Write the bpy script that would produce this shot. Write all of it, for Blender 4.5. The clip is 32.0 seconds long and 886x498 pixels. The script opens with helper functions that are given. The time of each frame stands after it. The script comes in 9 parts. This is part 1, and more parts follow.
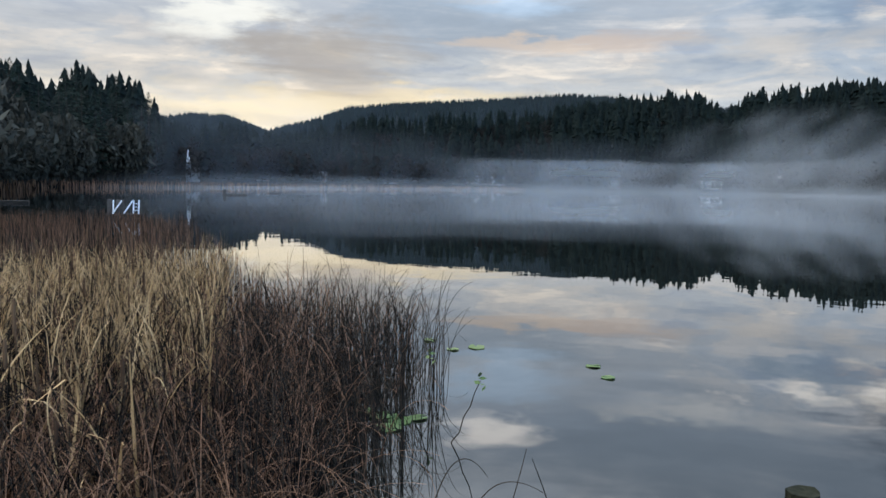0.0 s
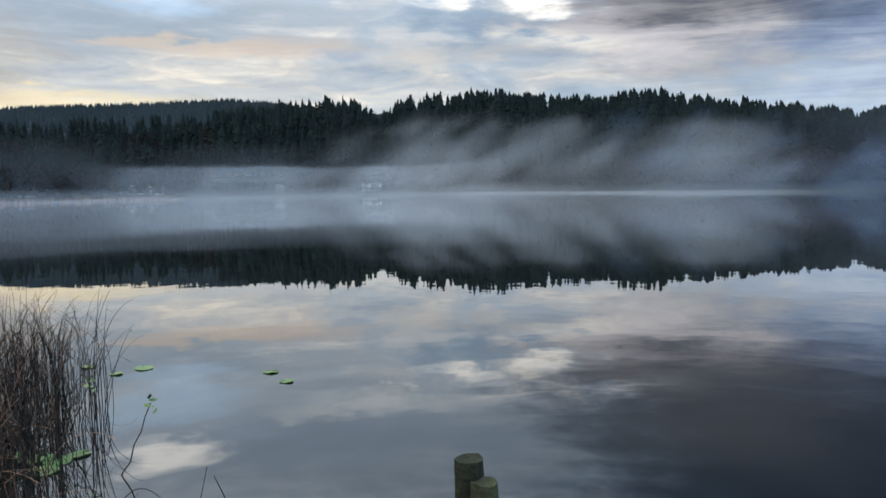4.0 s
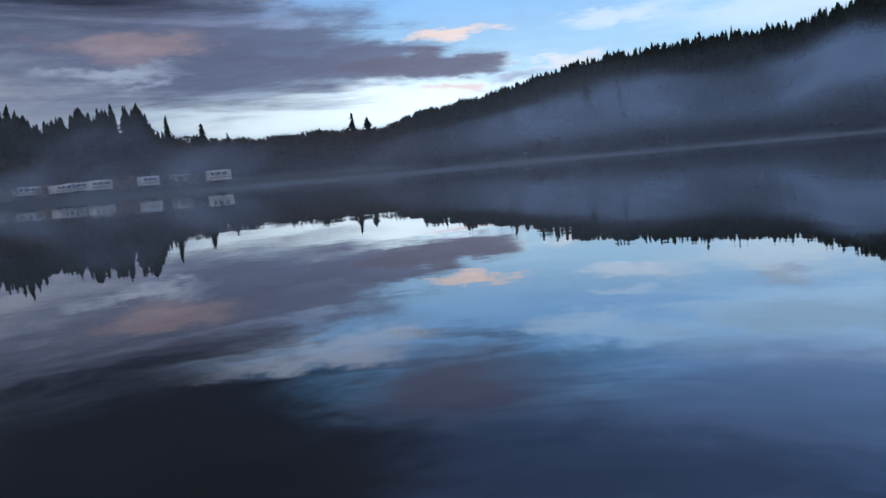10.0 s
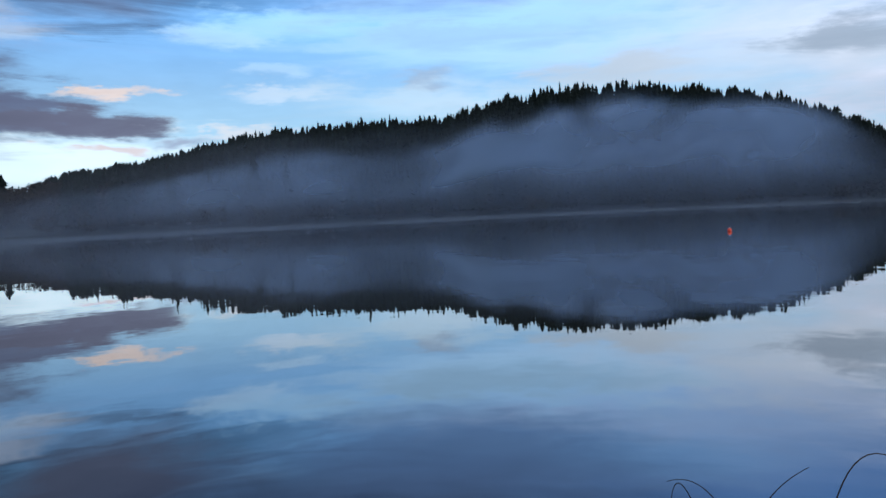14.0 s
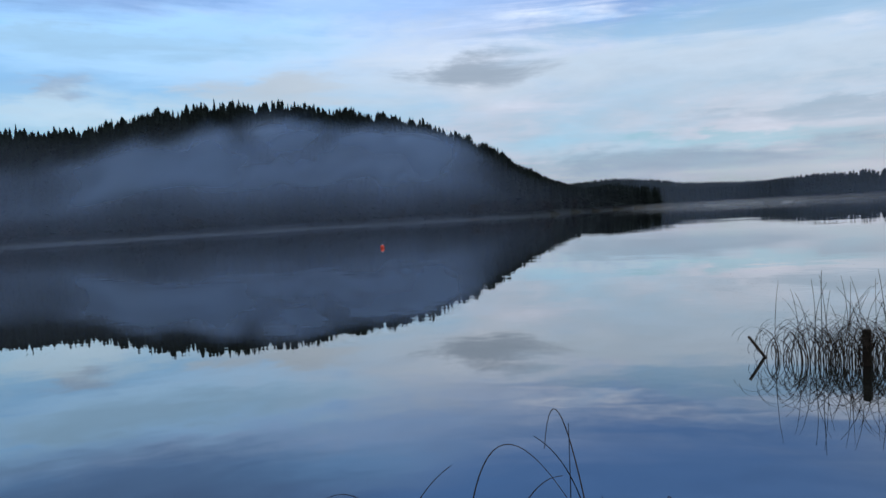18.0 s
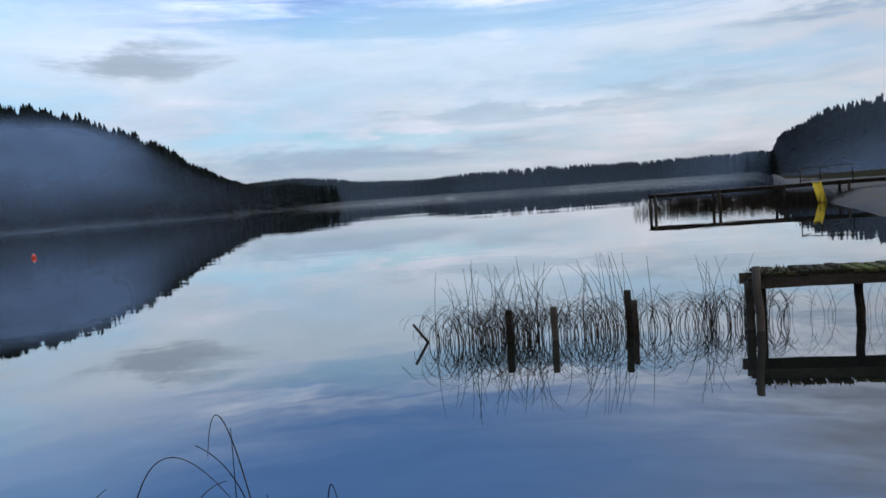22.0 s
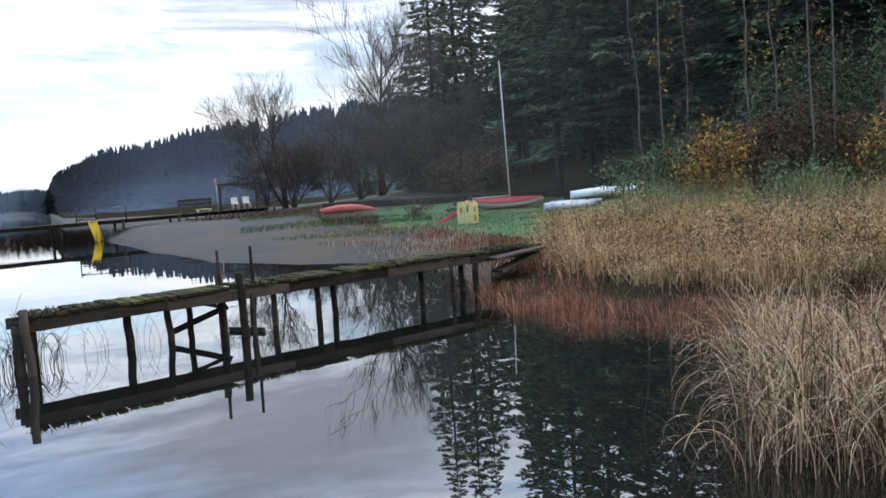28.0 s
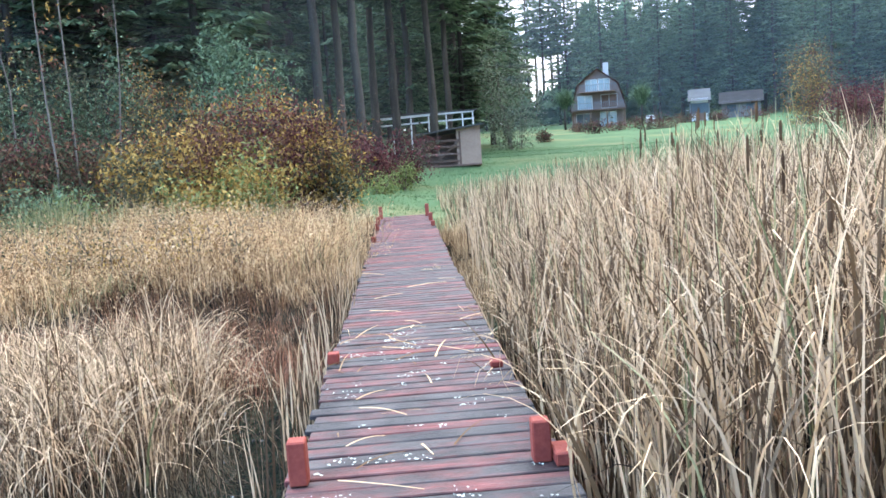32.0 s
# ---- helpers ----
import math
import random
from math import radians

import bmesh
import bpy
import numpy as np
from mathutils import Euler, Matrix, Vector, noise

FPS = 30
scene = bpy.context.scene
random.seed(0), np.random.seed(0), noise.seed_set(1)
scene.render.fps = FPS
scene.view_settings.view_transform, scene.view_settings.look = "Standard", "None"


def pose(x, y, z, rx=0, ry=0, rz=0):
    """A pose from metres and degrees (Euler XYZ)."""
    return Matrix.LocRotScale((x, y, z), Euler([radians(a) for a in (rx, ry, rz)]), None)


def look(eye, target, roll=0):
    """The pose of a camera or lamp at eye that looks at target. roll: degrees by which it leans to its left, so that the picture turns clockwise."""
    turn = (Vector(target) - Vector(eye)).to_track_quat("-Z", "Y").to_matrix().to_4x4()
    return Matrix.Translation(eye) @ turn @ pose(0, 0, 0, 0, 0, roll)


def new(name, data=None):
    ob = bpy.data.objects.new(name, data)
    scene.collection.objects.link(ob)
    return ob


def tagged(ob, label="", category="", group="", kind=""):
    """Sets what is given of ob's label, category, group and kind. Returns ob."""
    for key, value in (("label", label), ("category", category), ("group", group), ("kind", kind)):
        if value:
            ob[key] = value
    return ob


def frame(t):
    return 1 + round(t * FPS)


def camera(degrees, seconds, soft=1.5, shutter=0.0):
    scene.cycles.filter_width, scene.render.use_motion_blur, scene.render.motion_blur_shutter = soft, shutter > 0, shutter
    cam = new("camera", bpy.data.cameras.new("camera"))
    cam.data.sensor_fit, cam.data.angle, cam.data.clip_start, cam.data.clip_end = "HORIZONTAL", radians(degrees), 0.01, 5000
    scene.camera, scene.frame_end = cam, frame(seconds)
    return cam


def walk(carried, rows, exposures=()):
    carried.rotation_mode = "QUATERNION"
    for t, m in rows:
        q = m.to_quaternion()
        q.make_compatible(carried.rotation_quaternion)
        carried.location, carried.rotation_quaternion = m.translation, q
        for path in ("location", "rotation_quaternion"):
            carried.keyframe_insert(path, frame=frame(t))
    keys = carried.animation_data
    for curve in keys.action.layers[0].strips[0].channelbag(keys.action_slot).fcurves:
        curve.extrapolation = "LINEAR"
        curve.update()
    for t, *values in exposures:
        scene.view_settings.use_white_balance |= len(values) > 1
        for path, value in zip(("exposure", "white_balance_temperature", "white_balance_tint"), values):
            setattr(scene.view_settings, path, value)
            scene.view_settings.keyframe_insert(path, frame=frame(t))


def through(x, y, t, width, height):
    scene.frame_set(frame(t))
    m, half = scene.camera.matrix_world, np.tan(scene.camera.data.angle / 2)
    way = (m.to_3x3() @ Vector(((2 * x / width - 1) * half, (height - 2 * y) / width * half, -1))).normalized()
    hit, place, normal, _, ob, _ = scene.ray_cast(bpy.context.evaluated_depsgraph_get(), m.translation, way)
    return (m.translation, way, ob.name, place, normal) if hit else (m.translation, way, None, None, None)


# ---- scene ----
cam = camera(59.96, 32.0, soft=1.6)


def gaze(x, y, z, yaw, pitch, roll):
    """A pose from the eye, the turn to the left from +y, the tilt and the lean."""
    return Matrix.Translation((x, y, z)) @ Matrix.Rotation(radians(yaw), 4, "Z") @ Matrix.Rotation(radians(90 + pitch), 4, "X") @ Matrix.Rotation(radians(roll), 4, "Z")


PATH = [
    (0.0, gaze(0.104, 0.387, 2.107, 0.00, -4.84, 0.96)),
    (0.5, gaze(0.100, 0.388, 2.102, -1.99, -4.69, 0.99)),
    (1.0, gaze(0.092, 0.375, 2.106, -5.00, -4.57, 0.78)),
    (1.5, gaze(0.093, 0.380, 2.103, -9.04, -4.06, 0.39)),
    (2.0, gaze(0.094, 0.374, 2.101, -11.69, -3.40, 0.12)),
    (2.5, gaze(0.104, 0.372, 2.095, -15.35, -3.29, -0.72)),
    (3.0, gaze(0.099, 0.391, 2.095, -18.27, -3.69, -0.86)),
    (3.5, gaze(0.098, 0.395, 2.092, -21.63, -4.24, -0.97)),
    (5.5, gaze(0.213, 0.346, 2.098, -34.34, -4.38, -2.27)),
    (6.0, gaze(0.255, 0.311, 2.098, -41.14, -4.75, -3.11)),
    (6.5, gaze(0.295, 0.274, 2.099, -48.04, -4.93, -3.30)),
    (7.0, gaze(0.315, 0.251, 2.099, -51.61, -4.88, -3.84)),
    (7.5, gaze(0.354, 0.193, 2.099, -60.87, -5.82, -5.00)),
    (8.0, gaze(0.385, 0.131, 2.100, -70.19, -6.37, -5.03)),
    (8.5, gaze(0.408, 0.066, 2.100, -79.38, -6.68, -5.24)),
    (9.0, gaze(0.406, 0.030, 2.100, -83.91, -7.04, -5.24)),
    (9.5, gaze(0.390, 0.016, 2.100, -85.08, -6.42, -5.37)),
    (10.0, gaze(0.369, -0.006, 2.100, -87.15, -6.65, -4.91)),
    (10.5, gaze(0.352, -0.044, 2.100, -91.66, -6.67, -4.91)),
    (11.0, gaze(0.332, -0.067, 2.100, -93.75, -5.60, -4.35)),
    (11.5, gaze(0.315, -0.084, 2.100, -95.00, -4.39, -3.84)),
    (12.0, gaze(0.302, -0.105, 2.099, -96.54, -3.83, -3.50)),
    (12.5, gaze(0.288, -0.117, 2.098, -96.75, -3.18, -3.31)),
    (13.0, gaze(0.271, -0.142, 2.096, -98.65, -3.15, -3.02)),
    (13.5, gaze(0.242, -0.217, 2.092, -107.25, -2.73, -2.27)),
    (15.5, gaze(0.161, -0.330, 2.101, -116.38, -2.99, -2.52)),
    (16.0, gaze(0.174, -0.342, 2.108, -120.61, -3.40, -2.61)),
    (16.5, gaze(0.193, -0.342, 2.113, -124.98, -3.42, -2.78)),
    (17.0, gaze(0.194, -0.340, 2.108, -128.04, -3.29, -2.69)),
    (17.5, gaze(0.197, -0.331, 2.103, -132.55, -2.77, -2.72)),
    (18.0, gaze(0.220, -0.332, 2.102, -136.92, -2.55, -2.99)),
    (18.5, gaze(0.243, -0.339, 2.095, -139.66, -2.75, -3.03)),
    (19.0, gaze(0.254, -0.326, 2.093, -140.80, -3.13, -2.83)),
    (19.5, gaze(0.199, -0.326, 2.101, -141.18, -2.83, -2.53)),
    (20.0, gaze(0.159, -0.362, 2.098, -142.88, -3.02, -2.61)),
    (20.5, gaze(0.127, -0.373, 2.099, -144.27, -3.39, -2.82)),
    (21.0, gaze(0.101, -0.381, 2.102, -146.17, -3.44, -3.51)),
    (21.5, gaze(0.071, -0.373, 2.100, -149.79, -4.14, -4.42)),
    (22.0, gaze(0.073, -0.339, 2.109, -160.34, -4.06, -4.12)),
    (22.5, gaze(0.093, -0.331, 2.105, -165.55, -4.16, -3.41)),
    (23.0, gaze(0.103, -0.330, 2.109, -168.32, -4.15, -3.37)),
    (23.5, gaze(0.120, -0.317, 2.112, -171.76, -3.95, -3.32)),
    (24.0, gaze(0.123, -0.293, 2.115, -175.55, -3.64, -3.29)),
    (24.5, gaze(0.131, -0.271, 2.123, -178.89, -3.13, -3.05)),
    (26.5, gaze(0.108, -0.285, 2.101, -183.44, -3.60, -2.95)),
    (27.0, gaze(0.090, -0.283, 2.103, -189.78, -4.10, -2.86)),
    (27.5, gaze(-0.016, -0.225, 2.111, -199.65, -5.18, -2.70)),
    (28.0, gaze(-0.098, -0.185, 2.098, -210.62, -4.74, -3.64)),
    (28.5, gaze(-0.117, -0.188, 2.101, -219.43, -3.96, -3.79)),
    (29.0, gaze(-0.120, -0.175, 2.102, -221.68, -4.64, -3.51)),
    (29.5, gaze(-0.167, -0.139, 2.119, -227.56, -5.10, -3.88)),
    (30.0, gaze(-0.240, -0.121, 2.105, -239.35, -5.72, -5.19)),
    (30.5, gaze(-0.276, -0.103, 2.073, -252.66, -6.93, -6.99)),
    (31.0, gaze(-0.266, -0.099, 2.063, -259.23, -8.57, -7.11)),
    (31.5, gaze(-0.260, -0.105, 2.062, -261.14, -7.92, -5.83)),
    (32.0, gaze(-0.254, -0.101, 2.072, -262.40, -6.30, -3.92)),
]
EXPOSURES = [
    (0.0, 0.0, 6450, 9), (1.0, 0.12, 6400, 8), (2.0, 0.26, 6350, 7), (3.0, 0.14, 6400, 7), (6.0, 0.08, 6500, 8), (7.0, 0.0, 6300, 8), (8.0, -0.50, 6350, 15), (9.0, -0.75, 6550, 17), (11.0, -0.88, 6550, 16), (12.0, -1.12, 6400, 13),
    (13.0, -0.9, 6350, 13), (16.0, -0.9, 6450, 13), (18.0, -1.04, 6600, 12.5), (20.0, -0.97, 6600, 12.5), (22.0, -0.85, 6600, 12), (27.0, -0.6, 6600, 10), (27.6, -0.35, 6700, 11), (28.0, 0.1, 6950, 12), (28.4, 1.1, 7250, 13),
    (29.4, 1.55, 7200, 12), (30.0, 1.85, 6900, 9), (31.0, 1.75, 6700, 9), (32.0, 1.5, 6550, 9),
]
walk(cam, PATH, EXPOSURES)

# ---- world: dawn sky with broken cloud ----
SUN_AZ, SUN_EL = 8.0, 4.0      # turn to the left from +y, height, in degrees


def dawn_sky():
    w = bpy.data.worlds.new("dawn_sky")
    scene.world = w
    w.use_nodes = True
    nt = w.node_tree
    nt.nodes.clear()
    N, L = nt.nodes.new, nt.links.new

    def plug(sock, val):
        if isinstance(val, bpy.types.NodeSocket):
            L(val, sock)
        else:
            sock.default_value = val

    def m(op, a, b=0.0, c=0.0, clamp=False):
        n = N("ShaderNodeMath")
        n.operation, n.use_clamp = op, clamp
        for s, v in zip(n.inputs, (a, b, c)):
            plug(s, v)
        return n.outputs[0]

    def mix(fac, a, b):
        n = N("ShaderNodeMix")
        n.data_type = "RGBA"
        plug(n.inputs[0], fac)
        plug(n.inputs[6], a if not isinstance(a, tuple) else (*a, 1))
        plug(n.inputs[7], b if not isinstance(b, tuple) else (*b, 1))
        return n.outputs[2]

    def step(x, lo, hi):
        n = N("ShaderNodeMapRange")
        n.interpolation_type = "SMOOTHSTEP"
        plug(n.inputs[0], x)
        n.inputs[1].default_value, n.inputs[2].default_value = lo, hi
        return n.outputs[0]

    def noise_tex(vec, scale, detail, rough=0.55, dist=0.0):
        n = N("ShaderNodeTexNoise")
        L(vec, n.inputs["Vector"])
        n.inputs["Scale"].default_value, n.inputs["Detail"].default_value = scale, detail
        n.inputs["Roughness"].default_value, n.inputs["Distortion"].default_value = rough, dist
        return n.outputs["Fac"]

    def ramp(x, stops):
        n = N("ShaderNodeValToRGB")
        n.color_ramp.interpolation = "EASE"
        el = n.color_ramp.elements
        el[0].position, el[0].color = stops[0][0], (*stops[0][1], 1)
        el[1].position, el[1].color = stops[-1][0], (*stops[-1][1], 1)
        for p, c in stops[1:-1]:
            e = el.new(p)
            e.color = (*c, 1)
        L(x, n.inputs[0])
        return n.outputs[0]

    tc = N("ShaderNodeTexCoord")
    sep = N("ShaderNodeSeparateXYZ")
    L(tc.outputs["Generated"], sep.inputs[0])
    x, y, z = sep.outputs
    c, s = math.cos(radians(130)), math.sin(radians(130))
    rx = m("SUBTRACT", m("MULTIPLY", x, c), m("MULTIPLY", y, s))
    ry = m("ADD", m("MULTIPLY", x, s), m("MULTIPLY", y, c))
    az = m("SUBTRACT", m("MULTIPLY", m("ARCTAN2", m("MULTIPLY", rx, -1), ry), 57.2958), 130.0)
    el = m("MULTIPLY", m("ARCSINE", m("ABSOLUTE", z)), 57.2958)
    # flat cloud deck seen in perspective
    up = m("ADD", m("ABSOLUTE", z), 0.16)
    deck = N("ShaderNodeCombineXYZ")
    L(m("DIVIDE", x, up), deck.inputs[0])
    L(m("DIVIDE", y, up), deck.inputs[1])
    deck.inputs[2].default_value = 3.7
    band = N("ShaderNodeCombineXYZ")
    L(m("MULTIPLY", az, 0.045), band.inputs[0])
    L(m("MULTIPLY", el, 0.15), band.inputs[1])
    band.inputs[2].default_value = 1.3
    n1 = noise_tex(deck.outputs[0], 1.15, 7, 0.56, 0.4)
    n2 = noise_tex(band.outputs[0], 2.3, 6, 0.6, 0.5)
    n3 = noise_tex(band.outputs[0], 6.0, 4, 0.6)
    streak = N("ShaderNodeCombineXYZ")
    L(m("ADD", m("MULTIPLY", az, 0.035), m("MULTIPLY", el, 0.05)), streak.inputs[0])
    L(m("SUBTRACT", m("MULTIPLY", el, 0.42), m("MULTIPLY", az, 0.012)), streak.inputs[1])
    streak.inputs[2].default_value = 8.1
    n4 = noise_tex(streak.outputs[0], 1.6, 7, 0.62, 0.7)
    w1, w2 = m("SUBTRACT", n2, 0.5), m("SUBTRACT", n3, 0.5)
    w0 = m("SUBTRACT", n1, 0.5)

    # directions bent by the noise, so that no cloud keeps a smooth rim
    bent = N("ShaderNodeCombineXYZ")
    L(m("ADD", az, m("MULTIPLY", m("ADD", w1, m("MULTIPLY", w2, 0.5)), 14.0)), bent.inputs[0])
    L(m("ADD", el, m("MULTIPLY", m("ADD", w0, m("MULTIPLY", w2, 0.8)), 3.2)), bent.inputs[1])
    calm = m("SUBTRACT", 1.0, m("MULTIPLY", step(el, 12.0, 18.0), 0.7))      # softer masses overhead
    rag = m("MULTIPLY", m("ADD", m("MULTIPLY", w2, 1.1), m("MULTIPLY", m("SUBTRACT", n4, 0.5), 2.4)), calm)

    def blob(a, e, ha, he, soft, amount):
        """A ragged cloud mass at azimuth a, elevation e, with half widths; amount inside, 0 outside."""
        d, k, ln = N("ShaderNodeVectorMath"), N("ShaderNodeVectorMath"), N("ShaderNodeVectorMath")
        d.operation, k.operation, ln.operation = "SUBTRACT", "MULTIPLY", "LENGTH"
        L(bent.outputs[0], d.inputs[0])
        d.inputs[1].default_value = (a, e, 0)
        L(d.outputs[0], k.inputs[0])
        k.inputs[1].default_value = (1 / ha, 1 / he, 0)
        L(k.outputs[0], ln.inputs[0])
        r = m("ADD", ln.outputs["Value"], rag)
        n = N("ShaderNodeMapRange")
        n.interpolation_type = "SMOOTHSTEP"
        L(r, n.inputs[0])
        n.inputs[1].default_value, n.inputs[2].default_value = 1.1 + 1.1 * soft, max(0.4, 1.0 - 1.1 * soft)
        n.inputs[4].default_value = amount
        return n.outputs[0]

    sky = N("ShaderNodeTexSky")
    sky.sky_type = "NISHITA"
    sky.sun_disc = False
    sky.sun_elevation, sky.sun_rotation = radians(SUN_EL + 3), radians(-SUN_AZ)
    sky.air_density, sky.dust_density, sky.ozone_density = 1.0, 0.4, 2.0
    skyc = mix(1.0, (0, 0, 0), sky.outputs[0])
    gain = N("ShaderNodeMix")
    gain.data_type, gain.blend_type = "RGBA", "MULTIPLY"
    gain.inputs[0].default_value = 1.0
    L(skyc, gain.inputs[6])
    gain.inputs[7].default_value = (SKY_GAIN[0], SKY_GAIN[1], SKY_GAIN[2], 1)
    t = m("DIVIDE", m("ADD", az, 310.0), 360.0)   # 0..1 over the turn

    def at(a):
        return (a + 310.0) / 360.0

    # clear sky: Nishita blended with the tint of the open patches
    clear = mix(0.8, gain.outputs[2], ramp(m("DIVIDE", el, 40.0), CLEAR))
    # cloud sheet, its tone by direction and by height
    low = ramp(t, [(at(a), c3) for a, c3 in SHEET_LOW])
    high = ramp(t, [(at(a), c3) for a, c3 in SHEET_HIGH])
    sheet = mix(step(el, 2.0, 13.0), low, high)
    shade = m("ADD", 0.72, m("MULTIPLY", n1, 0.56))
    shade = m("MULTIPLY", shade, m("ADD", 0.74, m("MULTIPLY", n4, 0.52)))
    sh = N("ShaderNodeMix")
    sh.data_type, sh.blend_type = "RGBA", "MULTIPLY"
    sh.inputs[0].default_value = 1.0
    L(sheet, sh.inputs[6])
    L(shade, sh.inputs[7])
    cover_az = ramp(t, [(at(a), (v, v, v)) for a, v in COVER])
    cover = step(m("ADD", m("ADD", m("MULTIPLY", n1, 0.55), m("MULTIPLY", n2, 0.45)), m("ADD", m("MULTIPLY", m("SUBTRACT", cover_az, 0.5), 0.9), m("MULTIPLY", m("SUBTRACT", n4, 0.5), 0.30))), 0.34, 0.74)
    col = mix(cover, clear, sh.outputs[2])
    # puffed cloud on the dawn side: blue-grey hollows and cream crests
    puff = noise_tex(deck.outputs[0], 2.3, 6, 0.55, 0.9)
    tuft = ramp(m("ADD", m("MULTIPLY", puff, 0.75), m("MULTIPLY", n3, 0.25)), PUFFS)
    east = m("MULTIPLY", ramp(t, [(at(a), (v, v, v)) for a, v in PUFF_SIDE]), step(el, 3.0, 8.0))
    col = mix(east, col, tuft)
    for a, e, ha, he, hard, amount, tone in CLOUDS:
        col = mix(blob(a, e, ha, he, hard, amount), col, tone)
    # the overcast sky grows brighter towards the zenith
    lift = m("ADD", 1.0, m("MULTIPLY", step(el, 8.0, 38.0), ZENITH))
    top = N("ShaderNodeMix")
    top.data_type, top.blend_type = "RGBA", "MULTIPLY"
    top.inputs[0].default_value = 1.0
    L(col, top.inputs[6])
    side = m("MULTIPLY", ramp(t, [(at(a), (v / 2, v / 2, v / 2)) for a, v in OPEN_SIDE]), 2.0)
    fibre = m("ADD", 0.80, m("MULTIPLY", m("ADD", n3, n4), 0.20))      # fine streaks through all the cloud
    L(m("MULTIPLY", m("MULTIPLY", lift, side), fibre), top.inputs[7])
    bg = N("ShaderNodeBackground")
    L(top.outputs[2], bg.inputs[0])
    bg.inputs[1].default_value = 1.0
    out = N("ShaderNodeOutputWorld")
    L(bg.outputs[0], out.inputs[0])


ZENITH = 2.2
OPEN_SIDE = [(-310, 1.6), (-240, 1.7), (-120, 1.8), (-92, 1.75), (-66, 1.2), (-50, 1.1), (20, 1.12), (50, 1.2)]     # brighter where the cloud is thin
PUFFS = [(0.36, (0.25, 0.33, 0.46)), (0.47, (0.42, 0.47, 0.53)), (0.54, (0.60, 0.58, 0.56)), (0.66, (0.98, 0.86, 0.72))]
PUFF_SIDE = [(-310, 0.0), (-74, 0.0), (-50, 0.40), (-20, 0.55), (26, 0.55), (50, 0.3)]
SKY_GAIN = (0.05, 0.05, 0.05)
CLEAR = [(0.0, (0.66, 0.76, 0.80)), (0.13, (0.50, 0.86, 1.15)), (0.35, (0.26, 0.62, 1.15)), (1.0, (0.12, 0.28, 0.55))]
SHEET_LOW = [(-310, (0.74, 0.74, 0.76)), (-200, (0.76, 0.78, 0.82)), (-150, (0.58, 0.64, 0.76)), (-110, (0.46, 0.54, 0.68)), (-70, (0.40, 0.52, 0.70)),
             (-30, (0.50, 0.58, 0.66)), (-8, (0.82, 0.76, 0.66)), (14, (0.95, 0.82, 0.62)), (50, (0.8, 0.72, 0.62))]
SHEET_HIGH = [(-310, (0.60, 0.64, 0.70)), (-200, (0.60, 0.68, 0.80)), (-150, (0.62, 0.72, 0.88)), (-110, (0.42, 0.52, 0.68)), (-72, (0.18, 0.22, 0.37)), (-56, (0.17, 0.22, 0.34)),
              (-38, (0.27, 0.34, 0.46)), (0, (0.42, 0.46, 0.52)), (20, (0.50, 0.50, 0.52)), (50, (0.5, 0.5, 0.52))]
COVER = [(-310, 0.8), (-200, 0.70), (-150, 0.60), (-125, 0.42), (-100, 0.28), (-85, 0.42), (-60, 0.72), (-20, 0.85), (50, 0.85)]
# clouds: azimuth, elevation, half widths, softness, amount, tone
OVERHEAD_DAWN_SIDE = [     # grey deck that the water mirrors
    (-4.0, 18.0, 17.0, 6.0, 0.8, 0.85, (0.34, 0.40, 0.48)),
    (10.0, 17.0, 20.0, 6.0, 0.8, 0.75, (0.42, 0.45, 0.50)),
    (-70.0, 25.0, 28.0, 6.0, 0.7, 1.0, (0.05, 0.08, 0.14)),
    (-74.0, 19.0, 12.0, 3.5, 0.7, 0.85, (0.04, 0.08, 0.2)),
    (-62.0, 22.0, 27.0, 5.5, 0.7, 1.0, (0.025, 0.04, 0.085)),
    (-57.1, 18.0, 19.0, 5.5, 0.6, 0.95, (0.033, 0.061, 0.12)),
    (-53.9, 16.2, 14.4, 4.3, 0.7, 0.85, (0.061, 0.099, 0.15)),
    (-41.1, 18.2, 11.0, 2.5, 0.7, 0.85, (0.066, 0.094, 0.14)),
    (-14.5, 17.2, 16.9, 2.2, 0.7, 0.75, (0.27, 0.34, 0.44)),
    (-22.0, 19.5, 16.0, 3.0, 0.7, 0.8, (0.20, 0.25, 0.32)),
    (-78.6, 15.7, 6.2, 2.0, 0.7, 0.6, (0.13, 0.37, 0.69)),
    (-18.3, 15.7, 5.3, 0.7, 0.7, 0.6, (0.62, 0.63, 0.64)),
    (-3.2, 17.7, 3.2, 0.9, 0.75, 0.61, (1.3, 1.22, 1.14)),
]
